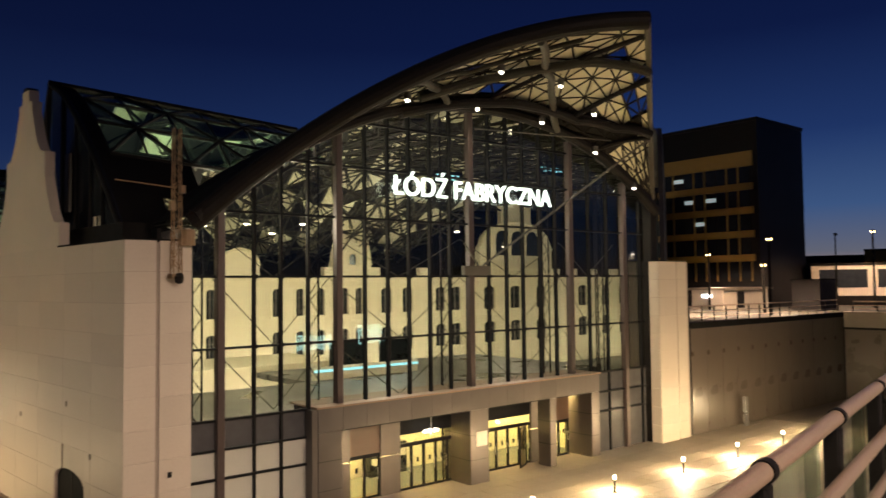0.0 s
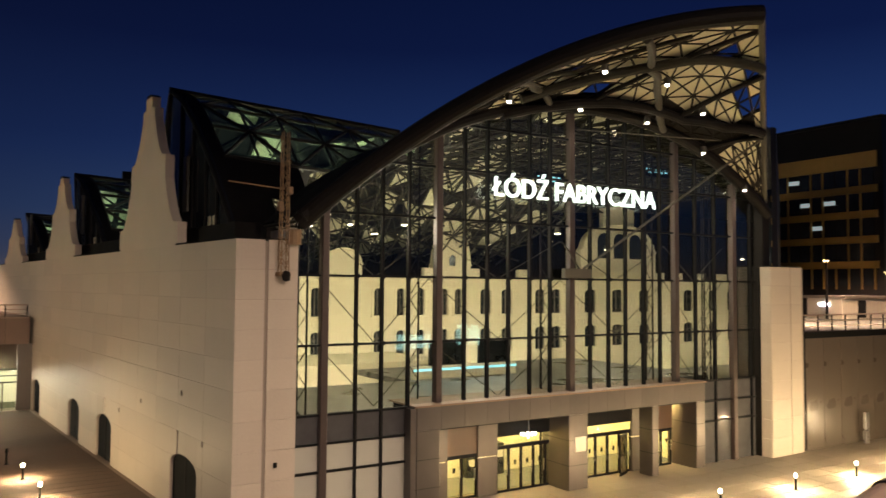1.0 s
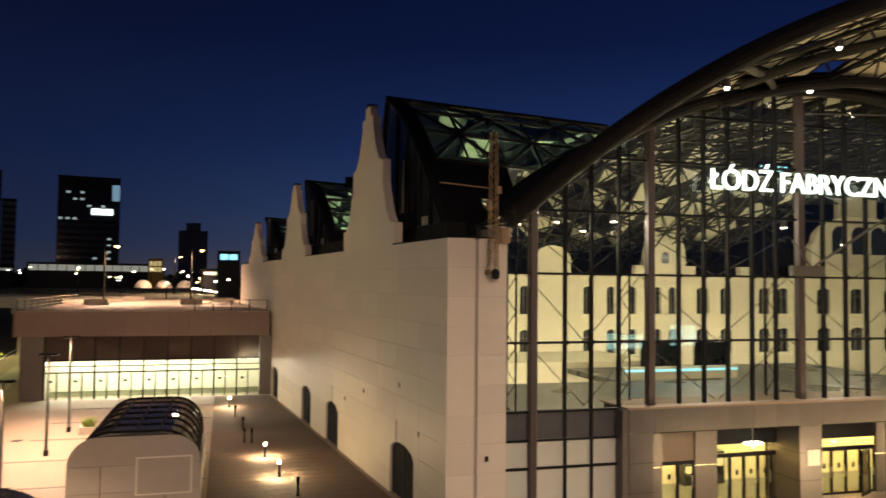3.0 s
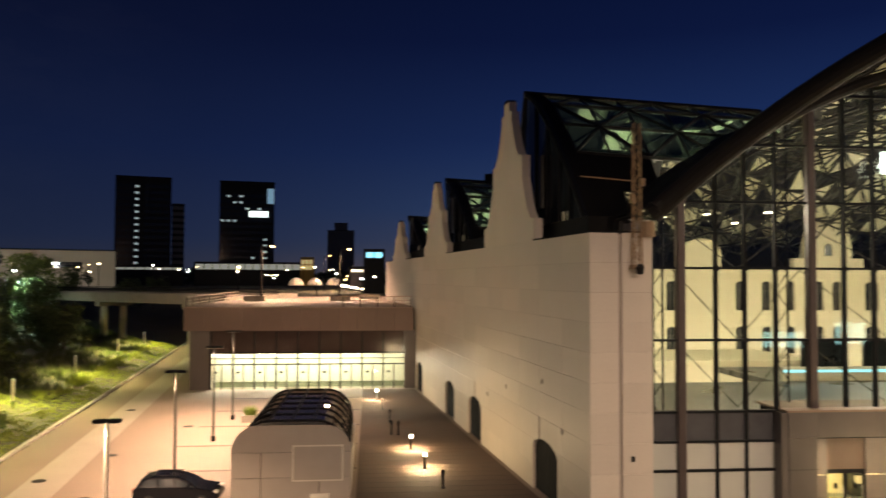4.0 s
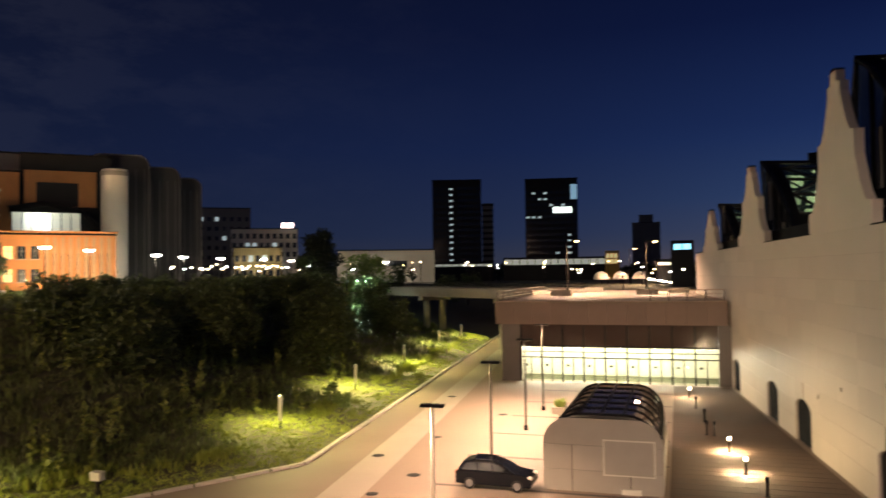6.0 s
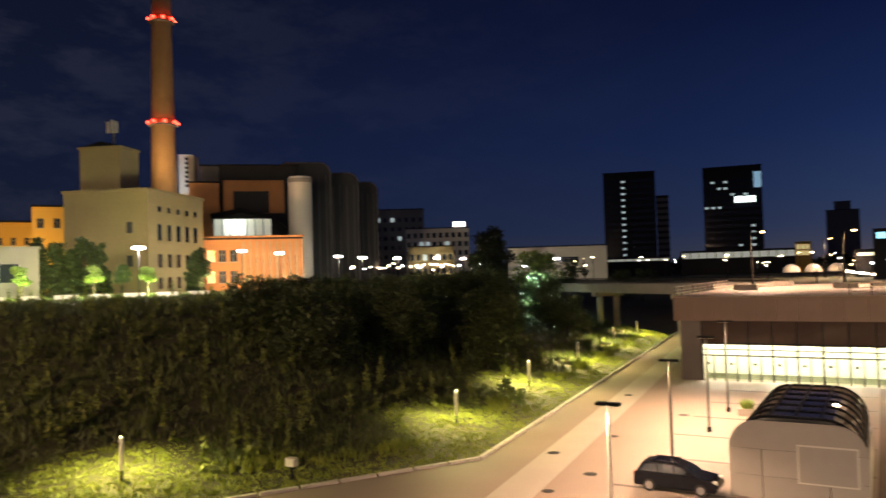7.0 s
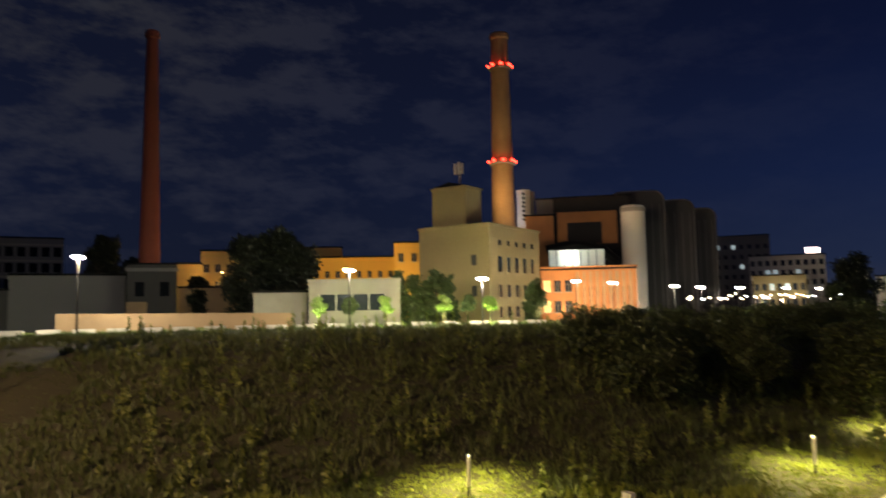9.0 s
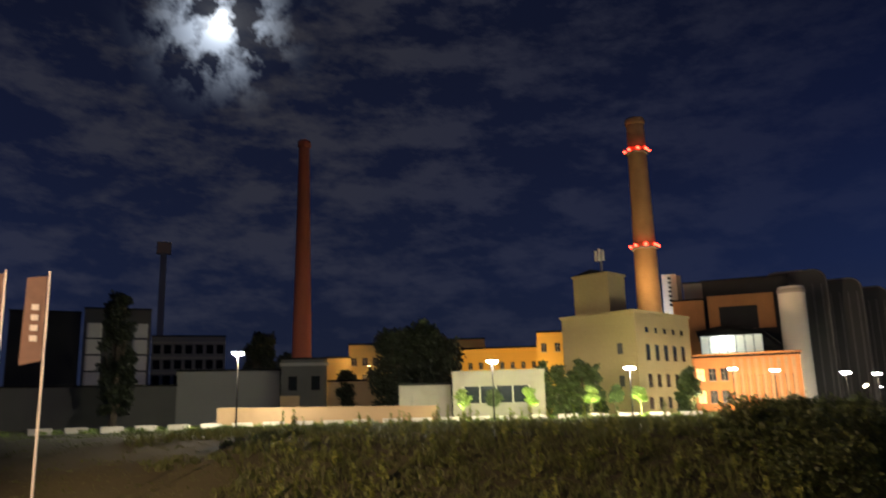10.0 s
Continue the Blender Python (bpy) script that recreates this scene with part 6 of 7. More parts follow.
tagged(part("mown_grass", mown_lit, L_MOWN_LIT), "short fresh green grass along the lane and in painted light pools round the posts", "grass", kind="stuff")
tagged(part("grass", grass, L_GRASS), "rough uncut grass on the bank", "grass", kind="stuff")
for _ in range(430):
    az = rng.uniform(22, 80)
    x, y = far(az, rng.uniform(36, 85))
    d = bank(x, y)
    if d < 2.5 or min(math.hypot(x - px, y - py) for px, py in POSTS) < 3.5:
        continue
    z, h = ground_z(x, y), 0.7 + 1.9 * rng.random() ** 1.6
    weeds.tube((x, y, z), (x + rng.uniform(-0.1, 0.1), y, z + h), 0.03, 0.012, n=4, caps=False)
    for k in range(int(9 * h)):
        leaf_cloud(weeds, rng, (x, y, z + h * (0.15 + 0.85 * k / (9 * h))), 0.1, 3, 0.3 * (1.2 - 0.6 * k / (9 * h)))
tagged(part("weeds", weeds, L_WEED), "tall leafy weed stalks scattered over the bank", "weeds", kind="stuff")

# ---- city beyond the bank ----
def windowed(b, w, z0, z1, cols, rows, size, lit=(), pane=M_WIN, lit_mat=E_WINDOW, frame=True, y=0.0, x0=None, x1=None):
    """Rows of windows set on the front of a building; each a part with frame and sill."""
    ww, wh = size
    pm = Solid().box(-ww / 2, ww / 2, -0.06, -0.01, 0, wh).mesh("window", pane)
    pl = Solid().box(-ww / 2, ww / 2, -0.06, -0.01, 0, wh).mesh("window", lit_mat)
    sl = Solid().box(-ww / 2 - 0.12, ww / 2 + 0.12, -0.2, -0.005, -0.15, 0.0).mesh("sill", M_CONC)
    fm = Solid().box(-0.05, 0.05, -0.09, -0.065, 0, wh).box(-ww / 2, ww / 2, -0.09, -0.065, wh * 0.6, wh * 0.6 + 0.08).mesh("window_frame", M_GREYB)
    x0, x1 = (-w / 2, w / 2) if x0 is None else (x0, x1)
    for i in range(cols):
        for j in range(rows):
            x, z = x0 + (x1 - x0) * (i + 0.5) / cols, z0 + (z1 - z0) * (j + 0.5) / rows - wh / 2
            on = (i, j) in lit
            o = part("window", pl if on else pm, lit_mat if on else pane, b, at=pose(x, y, z))
            if frame:
                part("window_frame", fm, M_GREYB, o)
                part("sill", sl, M_CONC, o)


def block(name, label, az0, az1, dist, top, depth, mat, base=8.2, turn=0.0, roof=M_COPING, group=""):
    """A building across two bearings at a distance; its front looks at the bridge. Returns it and its width."""
    az = (az0 + az1) / 2
    x, y = far(az, dist)
    w = 2 * dist * math.tan(radians(abs(az0 - az1) / 2))
    b = thing(name, label, "building", pose(x, y, 0, 0, 0, az + turn), group=group)
    part("wall", Solid().box(-w / 2, w / 2, 0, depth, base - 4, top), mat, b)
    part("roof", Solid().box(-w / 2 - 0.15, w / 2 + 0.15, -0.15, depth + 0.1, top + 0.004, top + 0.35), roof, b)
    return b, w


def el_z(el, dist):
    return EYE[2] + dist * math.tan(radians(el))


# office towers
D = 420
b, w = block("office_tower", "tall black office tower with one lit stair column", 18.0, 14.3, D, el_z(7.0, D), 18, M_DARKB)
lw = Solid().box(-0.9, 0.9, -0.3, -0.02, 0, 1.1).mesh("window", E_WINDOW)
for k in range(13):
    part("window", lw, E_WINDOW, b, at=pose(-3.2, 0, 17 + 3.3 * k))
dw = Solid().box(-1.1, 1.1, -0.12, -0.02, 0, 1.7).mesh("window", M_WIN)
for i in range(8):
    for k in range(13):
        if i != 3:
            part("window", dw, M_WIN, b, at=pose(-11.2 + 3.2 * i, 0, 17 + 3.3 * k))
b, w = block("office_tower", "narrow grey tower wing with horizontal bands", 14.25, 13.4, D + 6, el_z(5.2, D), 15, M_GREYB)
for k in range(11):
    part("band", Solid().box(-w / 2, w / 2, -0.3, -0.02, 16 + 3.2 * k, 17.4 + 3.2 * k), M_DARKB, b)
b, w = block("office_tower", "dark glass office tower with few lit floors and a sign", 11.0, 7.1, D, el_z(6.95, D), 20, M_DARKB)
part("sign", Solid().box(1.0, 11.0, -0.8, -0.1, el_z(4.4, D), el_z(4.4, D) + 3.2), E_SIGN, b, "bright blank sign panel")
part("roof_screen", Solid().box(10.5, 14.0, -0.9, -0.1, el_z(5.4, D), el_z(6.5, D)), E_SCREEN, b)
for i in range(9):
    for k in range(12):
        lit = (i, k) in ((0, 7), (1, 7), (2, 7), (2, 10), (3, 10), (4, 9), (6, 9), (7, 3), (7, 2), (7, 4), (7, 1), (3, 11), (1, 11), (5, 1))
        part("window", lw if lit else dw, E_WINDOW if lit else M_WIN, b, at=pose(-12.8 + 3.2 * i, 0, 17 + 3.3 * k))
block("apartment_tower", "distant dark tower with a stepped top", 3.2, 1.2, 560, el_z(3.5, 560), 18, M_GREYB)
block("apartment_tower", "setback top of the distant dark tower", 2.7, 1.7, 566, el_z(4.1, 560), 10, M_GREYB, base=20)
b, w = block("long_hall", "long low pale hall behind the viaduct", 25.2, 17.9, 230, el_z(1.75, 230), 20, M_WHITEB)
windowed(b, w, 12.3, 15.0, 7, 1, (2.4, 1.6), x0=-6, x1=6)
b, w = block("grey_office", "pale office block with rows of windows and a lit roof sign", 32.9, 28.1, 260, el_z(3.4, 260), 16, M_WHITEB)
windowed(b, w, 16.0, 25.2, 10, 3, (1.3, 1.7), lit=((2, 1), (3, 1), (6, 1), (5, 0)), frame=False)
part("roof_sign", Solid().box(5.5, 9.5, -0.4, 0, el_z(3.5, 260), el_z(3.5, 260) + 1.7), E_SODIUM_SIGN, b, "lit white and red roof sign")
b, w = block("grey_office", "low glazed block with a lit ochre front", 32.7, 29.3, 240, el_z(2.05, 240), 12, M_MILL)
windowed(b, w, 9.0, 18.0, 7, 2, (1.2, 1.9), lit=((2, 1), (4, 1)), frame=False)
b, w = block("apartment_block", "dark apartment block with a few lit windows", 35.2, 31.5, 300, el_z(4.9, 300), 16, M_GREYB)
windowed(b, w, 12, 34, 7, 6, (1.4, 1.6), lit=((0, 5), (2, 5), (3, 3), (5, 1)), frame=False)

# power plant: orange glazed hall, silos, dark curved volumes, brick chimney
D = 185
b, w = block("engine_house", "orange-lit brick engine house with tall pilasters", 47.6, 40.6, 150, el_z(2.9, 150), 14, M_ORANGE_BRICK)
pil = Solid().box(-0.28, 0.28, -0.5, -0.005, 8, el_z(2.75, 150)).mesh("pilaster", M_PEACH)
for k in range(9):
    part("pilaster", pil, M_PEACH, b, at=pose(-2.0 + 1.25 * k, 0, 0))
windowed(b, w, 8.4, 17.0, 8, 1, (0.7, 4.2), frame=False, x0=-1.4, x1=8.6, pane=M_WIN)
windowed(b, w, 9.0, 17.0, 3, 2, (1.3, 2.2), lit=((0, 1), (0, 0)), lit_mat=E_WINDOW_Y, x0=-9, x1=-2.8)
part("cornice", Solid().box(-w / 2 - 0.3, w / 2 + 0.3, -0.5, 0.5, el_z(2.9, 150) + 0.36, el_z(2.9, 150) + 0.7), M_ORANGE_BRICK, b)
x, y = far(45.0, 160)
g = thing("glass_roof_house", "bright glazed rooftop lantern with a rounded dark roof", "roof lantern", pose(x, y, 0, 0, 0, 45))
part("glazing", Solid().box(-5.5, 6.0, 0, 6, 16, el_z(4.4, 160)), E_LANTERN, g)
part("lantern_lamp", Solid().lathe([(0.0, -0.5), (0.9, -0.3), (1.1, 0.1), (0.0, 0.6)], -1.0, -0.9, 10), E_WHITE, g, at=pose(0, 0, el_z(3.9, 160)))
for k in range(8):
    part("glazing_bar", Solid().box(-5.5 + 1.64 * k, -5.35 + 1.64 * k, -0.1, -0.005, 16, el_z(4.4, 160)), M_BLACK, g)
part("roof", Solid().path([(-6, 3, el_z(4.5, 160)), (0, 3, el_z(4.9, 160)), (6, 3, el_z(4.4, 160)), (9, 3, el_z(3.4, 160))], 1.1, 8), M_COPING, g)
b, w = block("boiler_house", "dark boiler house with an orange-lit brick panel", 46.5, 40.8, 172, el_z(8.25, 172), 22, M_DARKB)
part("brick_panel", Solid().box(-w / 2 + 0.8, w / 2 - 3.2, -0.4, -0.01, el_z(4.8, 172), el_z(7.2, 172)), M_ORANGE_BRICK, b)
part("panel_frame", Solid().box(-w / 2 + 3.0, w / 2 - 6.5, -0.5, -0.41, el_z(4.8, 172), el_z(6.4, 172)), M_DARKB, b)
x, y = far(40.7, 165)
si = thing("concrete_silo", "tall pale concrete silo lit from below", "silo", pose(x, y, 8.0))
part("shaft", Solid().lathe([(2.5, 0), (2.5, el_z(7.3, 165) - 8), (2.3, el_z(7.45, 165) - 8)], n=24), M_WHITEB, si)
part("rim", Solid().lathe([(2.6, el_z(7.0, 165) - 8), (2.65, el_z(7.15, 165) - 8), (2.6, el_z(7.3, 165) - 8)], n=24), M_CONC, si)
for k, (az, half, el, dd) in enumerate(((40.4, 6.0, 8.5, 176), (37.75, 4.4, 7.72, 186), (36.1, 4.0, 7.02, 198))):
    x, y = far(az, dd)
    cvx = thing("vaulted_hall", "dark metal-clad vaulted hall with a rounded shoulder", "building", pose(x, y, 0, 0, 0, az), group="dark vaulted halls of the plant")
    ring = barrel(half, 6.0, el_z(el, dd), 2.4, 8)
    part("shell", Solid().prism([(u, 0, v) for u, v in ring], (0, 22, 0)), M_FAR_GREY, cvx)
    # paler tube along the outline stands for the highlight on the shell's edge
    part("rim", Solid().path([(u, -0.1, v) for u, v in ring], 0.16, 6), M_GREYB, cvx, "pale curved line added for the highlight on the shell edge")
    for q in range(int(half * 1.3)):
        u = -half + 1.0 + q * (2 * half - 2.0) / max(1, int(half * 1.3) - 1)
        part("rib", Solid().box(u - 0.08, u + 0.08, -0.14, -0.005, 6.0, el_z(el, dd) - 3.0), M_GREYB, cvx)
x, y = far(48.6, 178)
lt = thing("lift_tower", "pale steel lift tower with a dark ladder strip", "tower", pose(x, y, 0, 0, 0, 48.6))
part("shaft", Solid().box(-2.0, 1.2, 0, 3, 8, el_z(9.0, 178)), M_WHITEB, lt)
part("shaft_side", Solid().box(1.22, 2.2, 0.6, 3, 8, el_z(8.9, 178)), M_GREYB, lt)
for k in range(7):
    part("opening", Solid().box(-0.7, 0.0, -0.1, -0.01, el_z(6.7 + 0.32 * k, 178), el_z(6.88 + 0.32 * k, 178)), M_BLACK, lt)
block("brick_annex", "small orange-lit brick annex beside the chimney", 48.6, 46.5, 168, el_z(7.0, 168), 8, M_ORANGE_BRICK, base=20)
block("plant_deck", "grey lit plant deck between the brick blocks", 47.8, 45.8, 175, el_z(8.2, 175), 6, M_GREYB)


def chimney(name, label, az, dist, base_r, top_r, el_top, mat, lights=(), base=8.0, ped=None):
    x, y = far(az, dist)
    c = thing(name, label, "chimney", pose(x, y, 0))
    top = el_z(el_top, dist)
    prof = [(base_r + (top_r - base_r) * k / 24, base + (top - base - 1.5) * k / 24) for k in range(25)]
    part("shaft", Solid().lathe(prof, n=24), mat, c)
    part("crown", Solid().lathe([(top_r + 0.02, top - 1.5), (top_r + 0.28, top - 1.2), (top_r + 0.28, top - 0.4), (top_r + 0.1, top)], n=24), mat, c)
    for k in range(1, 24):
        r, z = prof[k]
        part("hoop", Solid().lathe([(r + 0.01, z - 0.06), (r + 0.05, z - 0.05), (r + 0.05, z + 0.05), (r + 0.01, z + 0.06)], n=20), mat, c)
    for el in lights:
        z = el_z(el, dist)
        r = base_r + (top_r - base_r) * (z - base) / (top - base)
        gl = part("gallery", Solid().lathe([(r, z - 0.7), (r + 0.7, z - 0.55), (r + 0.7, z - 0.4), (r, z - 0.35)], n=20), M_CONC, c)
        part("gallery_rail", Solid().path([((r + 0.65) * math.cos(a), (r + 0.65) * math.sin(a), z + 0.5) for a in np.linspace(0, 6.2832, 21)], 0.05, 5), M_STEEL, gl)
        for k in range(8):
            a = 2 * math.pi * k / 8 + 0.2
            part("red_lamp", Solid().lathe([(0, z - 0.3), (0.32, z - 0.2), (0.32, z + 0.2), (0, z + 0.35)], (r + 0.6) * math.cos(a), (r + 0.6) * math.sin(a), 8), E_RED, gl)
    return c


chimney("brick_chimney", "tall orange-lit brick chimney with two rings of red lamps", 50.25, 170, 2.95, 1.95, 20.4, M_TAN_BRICK, (18.1, 11.15))
chimney("brick_chimney", "tall dark red brick chimney, unlit, on a stone base", 76.15, 150, 2.1, 1.05, 19.8, M_RED_BRICK)
b, w = block("chimney_base", "weathered square base block under the dark chimney", 77.6, 74.3, 147, el_z(3.6, 150), 7, M_FAR_GREY)
windowed(b, w, 13, 18, 2, 1, (1.6, 2.6), frame=False, pane=M_VOID)
part("pale_footing", Solid().box(-w / 2 - 0.1, -w / 2 + 3.4, -0.6, -0.01, 8, 13.2), M_PEACH, b, "pale lower footing")
part("cap_course", Solid().box(-w / 2 - 0.3, w / 2 + 0.3, -0.3, -0.01, el_z(3.6, 150) - 1.2, el_z(3.6, 150) - 0.6), M_GREYB, b)

# old mill: its corner points at the bridge
D = 130
x, y = far(51.4, D)
mill = thing("old_mill", "old mill building of yellow-grey render with an upper tower", "building", pose(x, y, 0, 0, 0, 21.4))
TOPZ = el_z(6.45, D)
part("wall", Solid().box(-14.7, 0, 0, 19.2, 5, TOPZ), M_MILL, mill)
part("cornice", Solid().box(-14.95, 0.25, -0.25, 19.4, TOPZ + 0.004, TOPZ + 0.45), M_MILL, mill)
part("string_course", Solid().box(-14.75, 0.12, -0.12, 19.2, TOPZ - 2.2, TOPZ - 1.9), M_MILL, mill)
part("corner_pilaster", Solid().box(-0.9, 0.14, -0.14, 0.9, 5, TOPZ - 2.25), M_MILL, mill)
side = part("side_wall", Solid().box(0.95, 19.1, -0.05, -0.004, 5, TOPZ - 2.25), M_MILL, mill, at=pose(0, 0, 0, 0, 0, 90))
for z, ww, wh in ((22.4, 0.9, 0.9), (18.6, 1.25, 2.7), (13.9, 1.25, 2.2), (10.2, 1.2, 1.9)):
    pane_, surround = Solid().box(-ww / 2, ww / 2, -0.10, -0.055, -wh / 2, wh / 2).mesh("window", M_WIN), Solid().box(-ww / 2 - 0.2, ww / 2 + 0.2, -0.28, -0.055, -wh / 2 - 0.25, -wh / 2 - 0.02).mesh("window_sill", M_MILL)
    for k in range(5):
        part("window", pane_, M_WIN, side, at=pose(3.6 + 3.1 * k, 0, z))
        part("window_sill", surround, M_MILL, side, at=pose(3.6 + 3.1 * k, 0, z))
for z, ww, wh in ((18.4, 1.0, 1.8), (13.0, 1.0, 1.8)):
    part("blind_window", Solid().box(-3.6, -3.6 + ww, -0.07, -0.005, z, z + wh), M_FAR_GREY, mill)
T2 = el_z(9.35, 137)
part("upper_block", Solid().box(-14.4, -7.0, 4.0, 9.6, TOPZ + 0.46, T2), M_MILL, mill, "dim windowless upper tower")
part("upper_cornice", Solid().box(-14.65, -6.75, 3.75, 9.85, T2 + 0.004, T2 + 0.4), M_MILL, mill)
part("upper_roof", Solid().prism([(-14.4, 4.0, T2 + 0.41), (-7.0, 4.0, T2 + 0.41), (-10.7, 4.0, T2 + 1.3)], (0, 5.6, 0)), M_COPING, mill)
part("antenna_mast", Solid().tube((-9.4, 6, T2), (-9.4, 6, el_z(11.0, 140)), 0.22, n=8), M_GREYB, mill)
for dx in (-0.75, 0.0, 0.75):
    part("antenna", Solid().box(-9.4 + dx - 0.22, -9.4 + dx + 0.22, 5.4, 5.75, el_z(10.3, 140), el_z(11.2, 140) - 0.4 * abs(dx), 0.05), M_WHITEB, mill)

# ochre houses and low buildings to the west
b, w = block("ochre_house", "narrow ochre-lit house beside the mill", 58.6, 56.6, 155, el_z(5.2, 155), 10, M_OCHRE)
windowed(b, w, 10, 24, 2, 3, (1.1, 1.7))
b, w = block("ochre_house", "long ochre-lit house with small windows", 64.8, 58.5, 165, el_z(4.15, 165), 10, M_OCHRE)
windowed(b, w, 11, 21.5, 8, 2, (0.9, 1.4))
b, w = block("ochre_house", "brown-ochre house front beside a glowing lamp", 72.7, 69.5, 170, el_z(4.65, 170), 10, M_MILL)
windowed(b, w, 11.5, 22.5, 4, 3, (1.2, 1.7))
block("shed", "low pale shed roof beside the dark chimney", 74.3, 72.6, 162, el_z(3.7, 162), 6, M_MILL)
b, w = block("yard_wall", "rough yard wall lit orange by a lamp", 74.2, 69.2, 150, el_z(2.0, 150), 0.8, M_PEACH)
x, y = far(71.2, 158)
street_lamp(x, y, 8.2, el_z(3.15, 158) - 8.2, 160, watts=3000, colour=(1.0, 0.55, 0.16), label="orange lamp before the yard wall", group="orange yard lamps", big=1.4)
lamp("yard_glow", "POINT", 5000, (1.0, 0.58, 0.18), (x, y, el_z(3.0, 160)), size=0.3)
b, w = block("ochre_house", "brown gable house in the shade of trees", 66.0, 62.5, 190, el_z(4.9, 190), 10, M_MILL)
b, w = block("gatehouse", "low flat-roofed pale gatehouse with a dark glazed band", 65.0, 58.2, 118, el_z(2.4, 118), 8, M_CONC, roof=M_CONC)
part("window_band", Solid().box(-w / 2 + 1.6, w / 2 - 2.2, -0.08, -0.01, 10.9, 13.4), M_WIN, b)
for k in range(5):
    part("mullion", Solid().box(-w / 2 + 1.6 + 2.5 * k, -w / 2 + 1.75 + 2.5 * k, -0.14, -0.09, 10.9, 13.4), M_WHITEB, b)
b, w = block("block_wall", "old wall of rough concrete blocks", 69.0, 65.1, 122, el_z(1.6, 122), 1.0, M_CONC)
for j in range(3):
    for k in range(4):
        part("concrete_block", Solid().box(-w / 2 + k * w / 4 + 0.05, -w / 2 + (k + 1) * w / 4 - 0.05, -0.12, -0.005, 8.2 + 1.9 * j, 10.0 + 1.9 * j), M_CONC, b)
block("long_wall", "long pale boundary wall before the dark chimney", 84.8, 77.7, 152, el_z(2.9, 152), 1.0, M_GREYB)
block("long_wall", "low dark boundary wall", 96.0, 84.8, 150, el_z(1.9, 150), 1.0, M_FAR_GREY)
s = Solid()
for k in range(20):
    (xa, ya), (xb, yb) = far(82.0 - 0.79 * k, 109.0 - 0.2 * k), far(82.0 - 0.79 * (k + 1), 109.0 - 0.2 * (k + 1))
    za, zb = 11.1 - 0.02 * k, 11.1 - 0.02 * (k + 1)
    s.prism([(xa, ya, 7.6), (xb, yb, 7.6), (xb, yb, zb), (xa, ya, za)], (-0.35, 0.05, 0))
structure("wall_street", s, M_PEACH, "low pinkish rendered wall along the far street", "wall")
b, w = block("apartment_block", "dark apartment block with balconies", 95.5, 91.2, 190, el_z(6.9, 190), 14, M_DARKB)
b, w = block("apartment_block", "dim apartment block with white balcony stacks at both ends", 91.0, 86.7, 185, el_z(7.2, 185), 14, M_FAR_GREY)
for k in range(5):
    for q in range(2):
        bc = part("balcony", Solid().box(-w / 2 + 0.6 + q * (w - 4.4), -w / 2 + 3.8 + q * (w - 4.4), -1.2, -0.01, 13 + 3.6 * k, 16.2 + 3.6 * k, 0.5), M_WHITEB, b)
        part("balcony_slab", Solid().box(-w / 2 + 0.6 + q * (w - 4.4), -w / 2 + 3.8 + q * (w - 4.4), -1.25, -0.01, 12.8 + 3.6 * k, 12.99 + 3.6 * k), M_DARKB, bc)
b, w = block("apartment_block", "grey apartment block with three rows of windows", 86.6, 81.6, 200, el_z(5.35, 200), 12, M_GREYB)
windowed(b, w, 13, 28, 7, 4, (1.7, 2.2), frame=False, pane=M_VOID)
for k in range(5):
    part("floor_slab", Solid().box(-w / 2 - 0.1, w / 2 + 0.1, -0.5, -0.01, 12.6 + 3.75 * k, 12.95 + 3.75 * k), M_CONC, b)
for k, (az, dd, h, r) in enumerate(((88.8, 140, 22.5, 2.5), (79.0, 165, 18, 3.6), (69.2, 138, 15.5, 4.2), (67.2, 140, 17.0, 4.4), (65.6, 138, 14.5, 3.6), (26.5, 205, 13, 5.0), (77.2, 175, 14, 3.0), (72.9, 152, 9.0, 2.4))):
    x, y = far(az, dd)
    tree("street_tree", "tall dark tree among the buildings", x, y, 8.2, h, r, 400 + k, L_CONIFER, 70, 120, 0.7, 0.06, "dark city trees")
for k, az in enumerate((58.3, 57.3, 56.3, 55.4, 54.6, 48.2)):
    x, y = far(az, 120)
    tree("conifer", "slim dark tree before the old mill", x, y, 8.2, 8.6 - (k % 3) * 0.9, 1.5, 430 + k, L_DARK, 44, 90, 0.45, 0.05, "trees before the mill")
# little round trees lit green from below
for k, (az, dd) in enumerate(((64.3, 106), (59.2, 106), (54.9, 107), (51.4, 107.5), (62.0, 109), (53.2, 110))):
    x, y = far(az, dd)
    # four lit trees have brighter leaves, two shaded ones darker: light in the colour
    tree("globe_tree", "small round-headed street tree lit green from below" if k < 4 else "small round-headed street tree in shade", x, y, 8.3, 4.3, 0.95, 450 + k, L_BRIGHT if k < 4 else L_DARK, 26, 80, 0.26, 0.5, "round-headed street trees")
    if k < 4:
        u = thing("ground_spot", "small ground spotlight under a street tree", "light", pose(x * 0.985, y * 0.985, 8.3), group="ground spotlights")
        part("can", Solid().lathe([(0.12, 0), (0.14, 0.2)], n=8), M_BLACK, u)
        part("lens", Solid().lathe([(0.1, 0.2), (0.0, 0.23)], n=8), E_LAMP, u)
        lamp("spot", "POINT", 2000, (0.80, 1.0, 0.30), (0, 0, 1.1), size=0.1, parent=u)

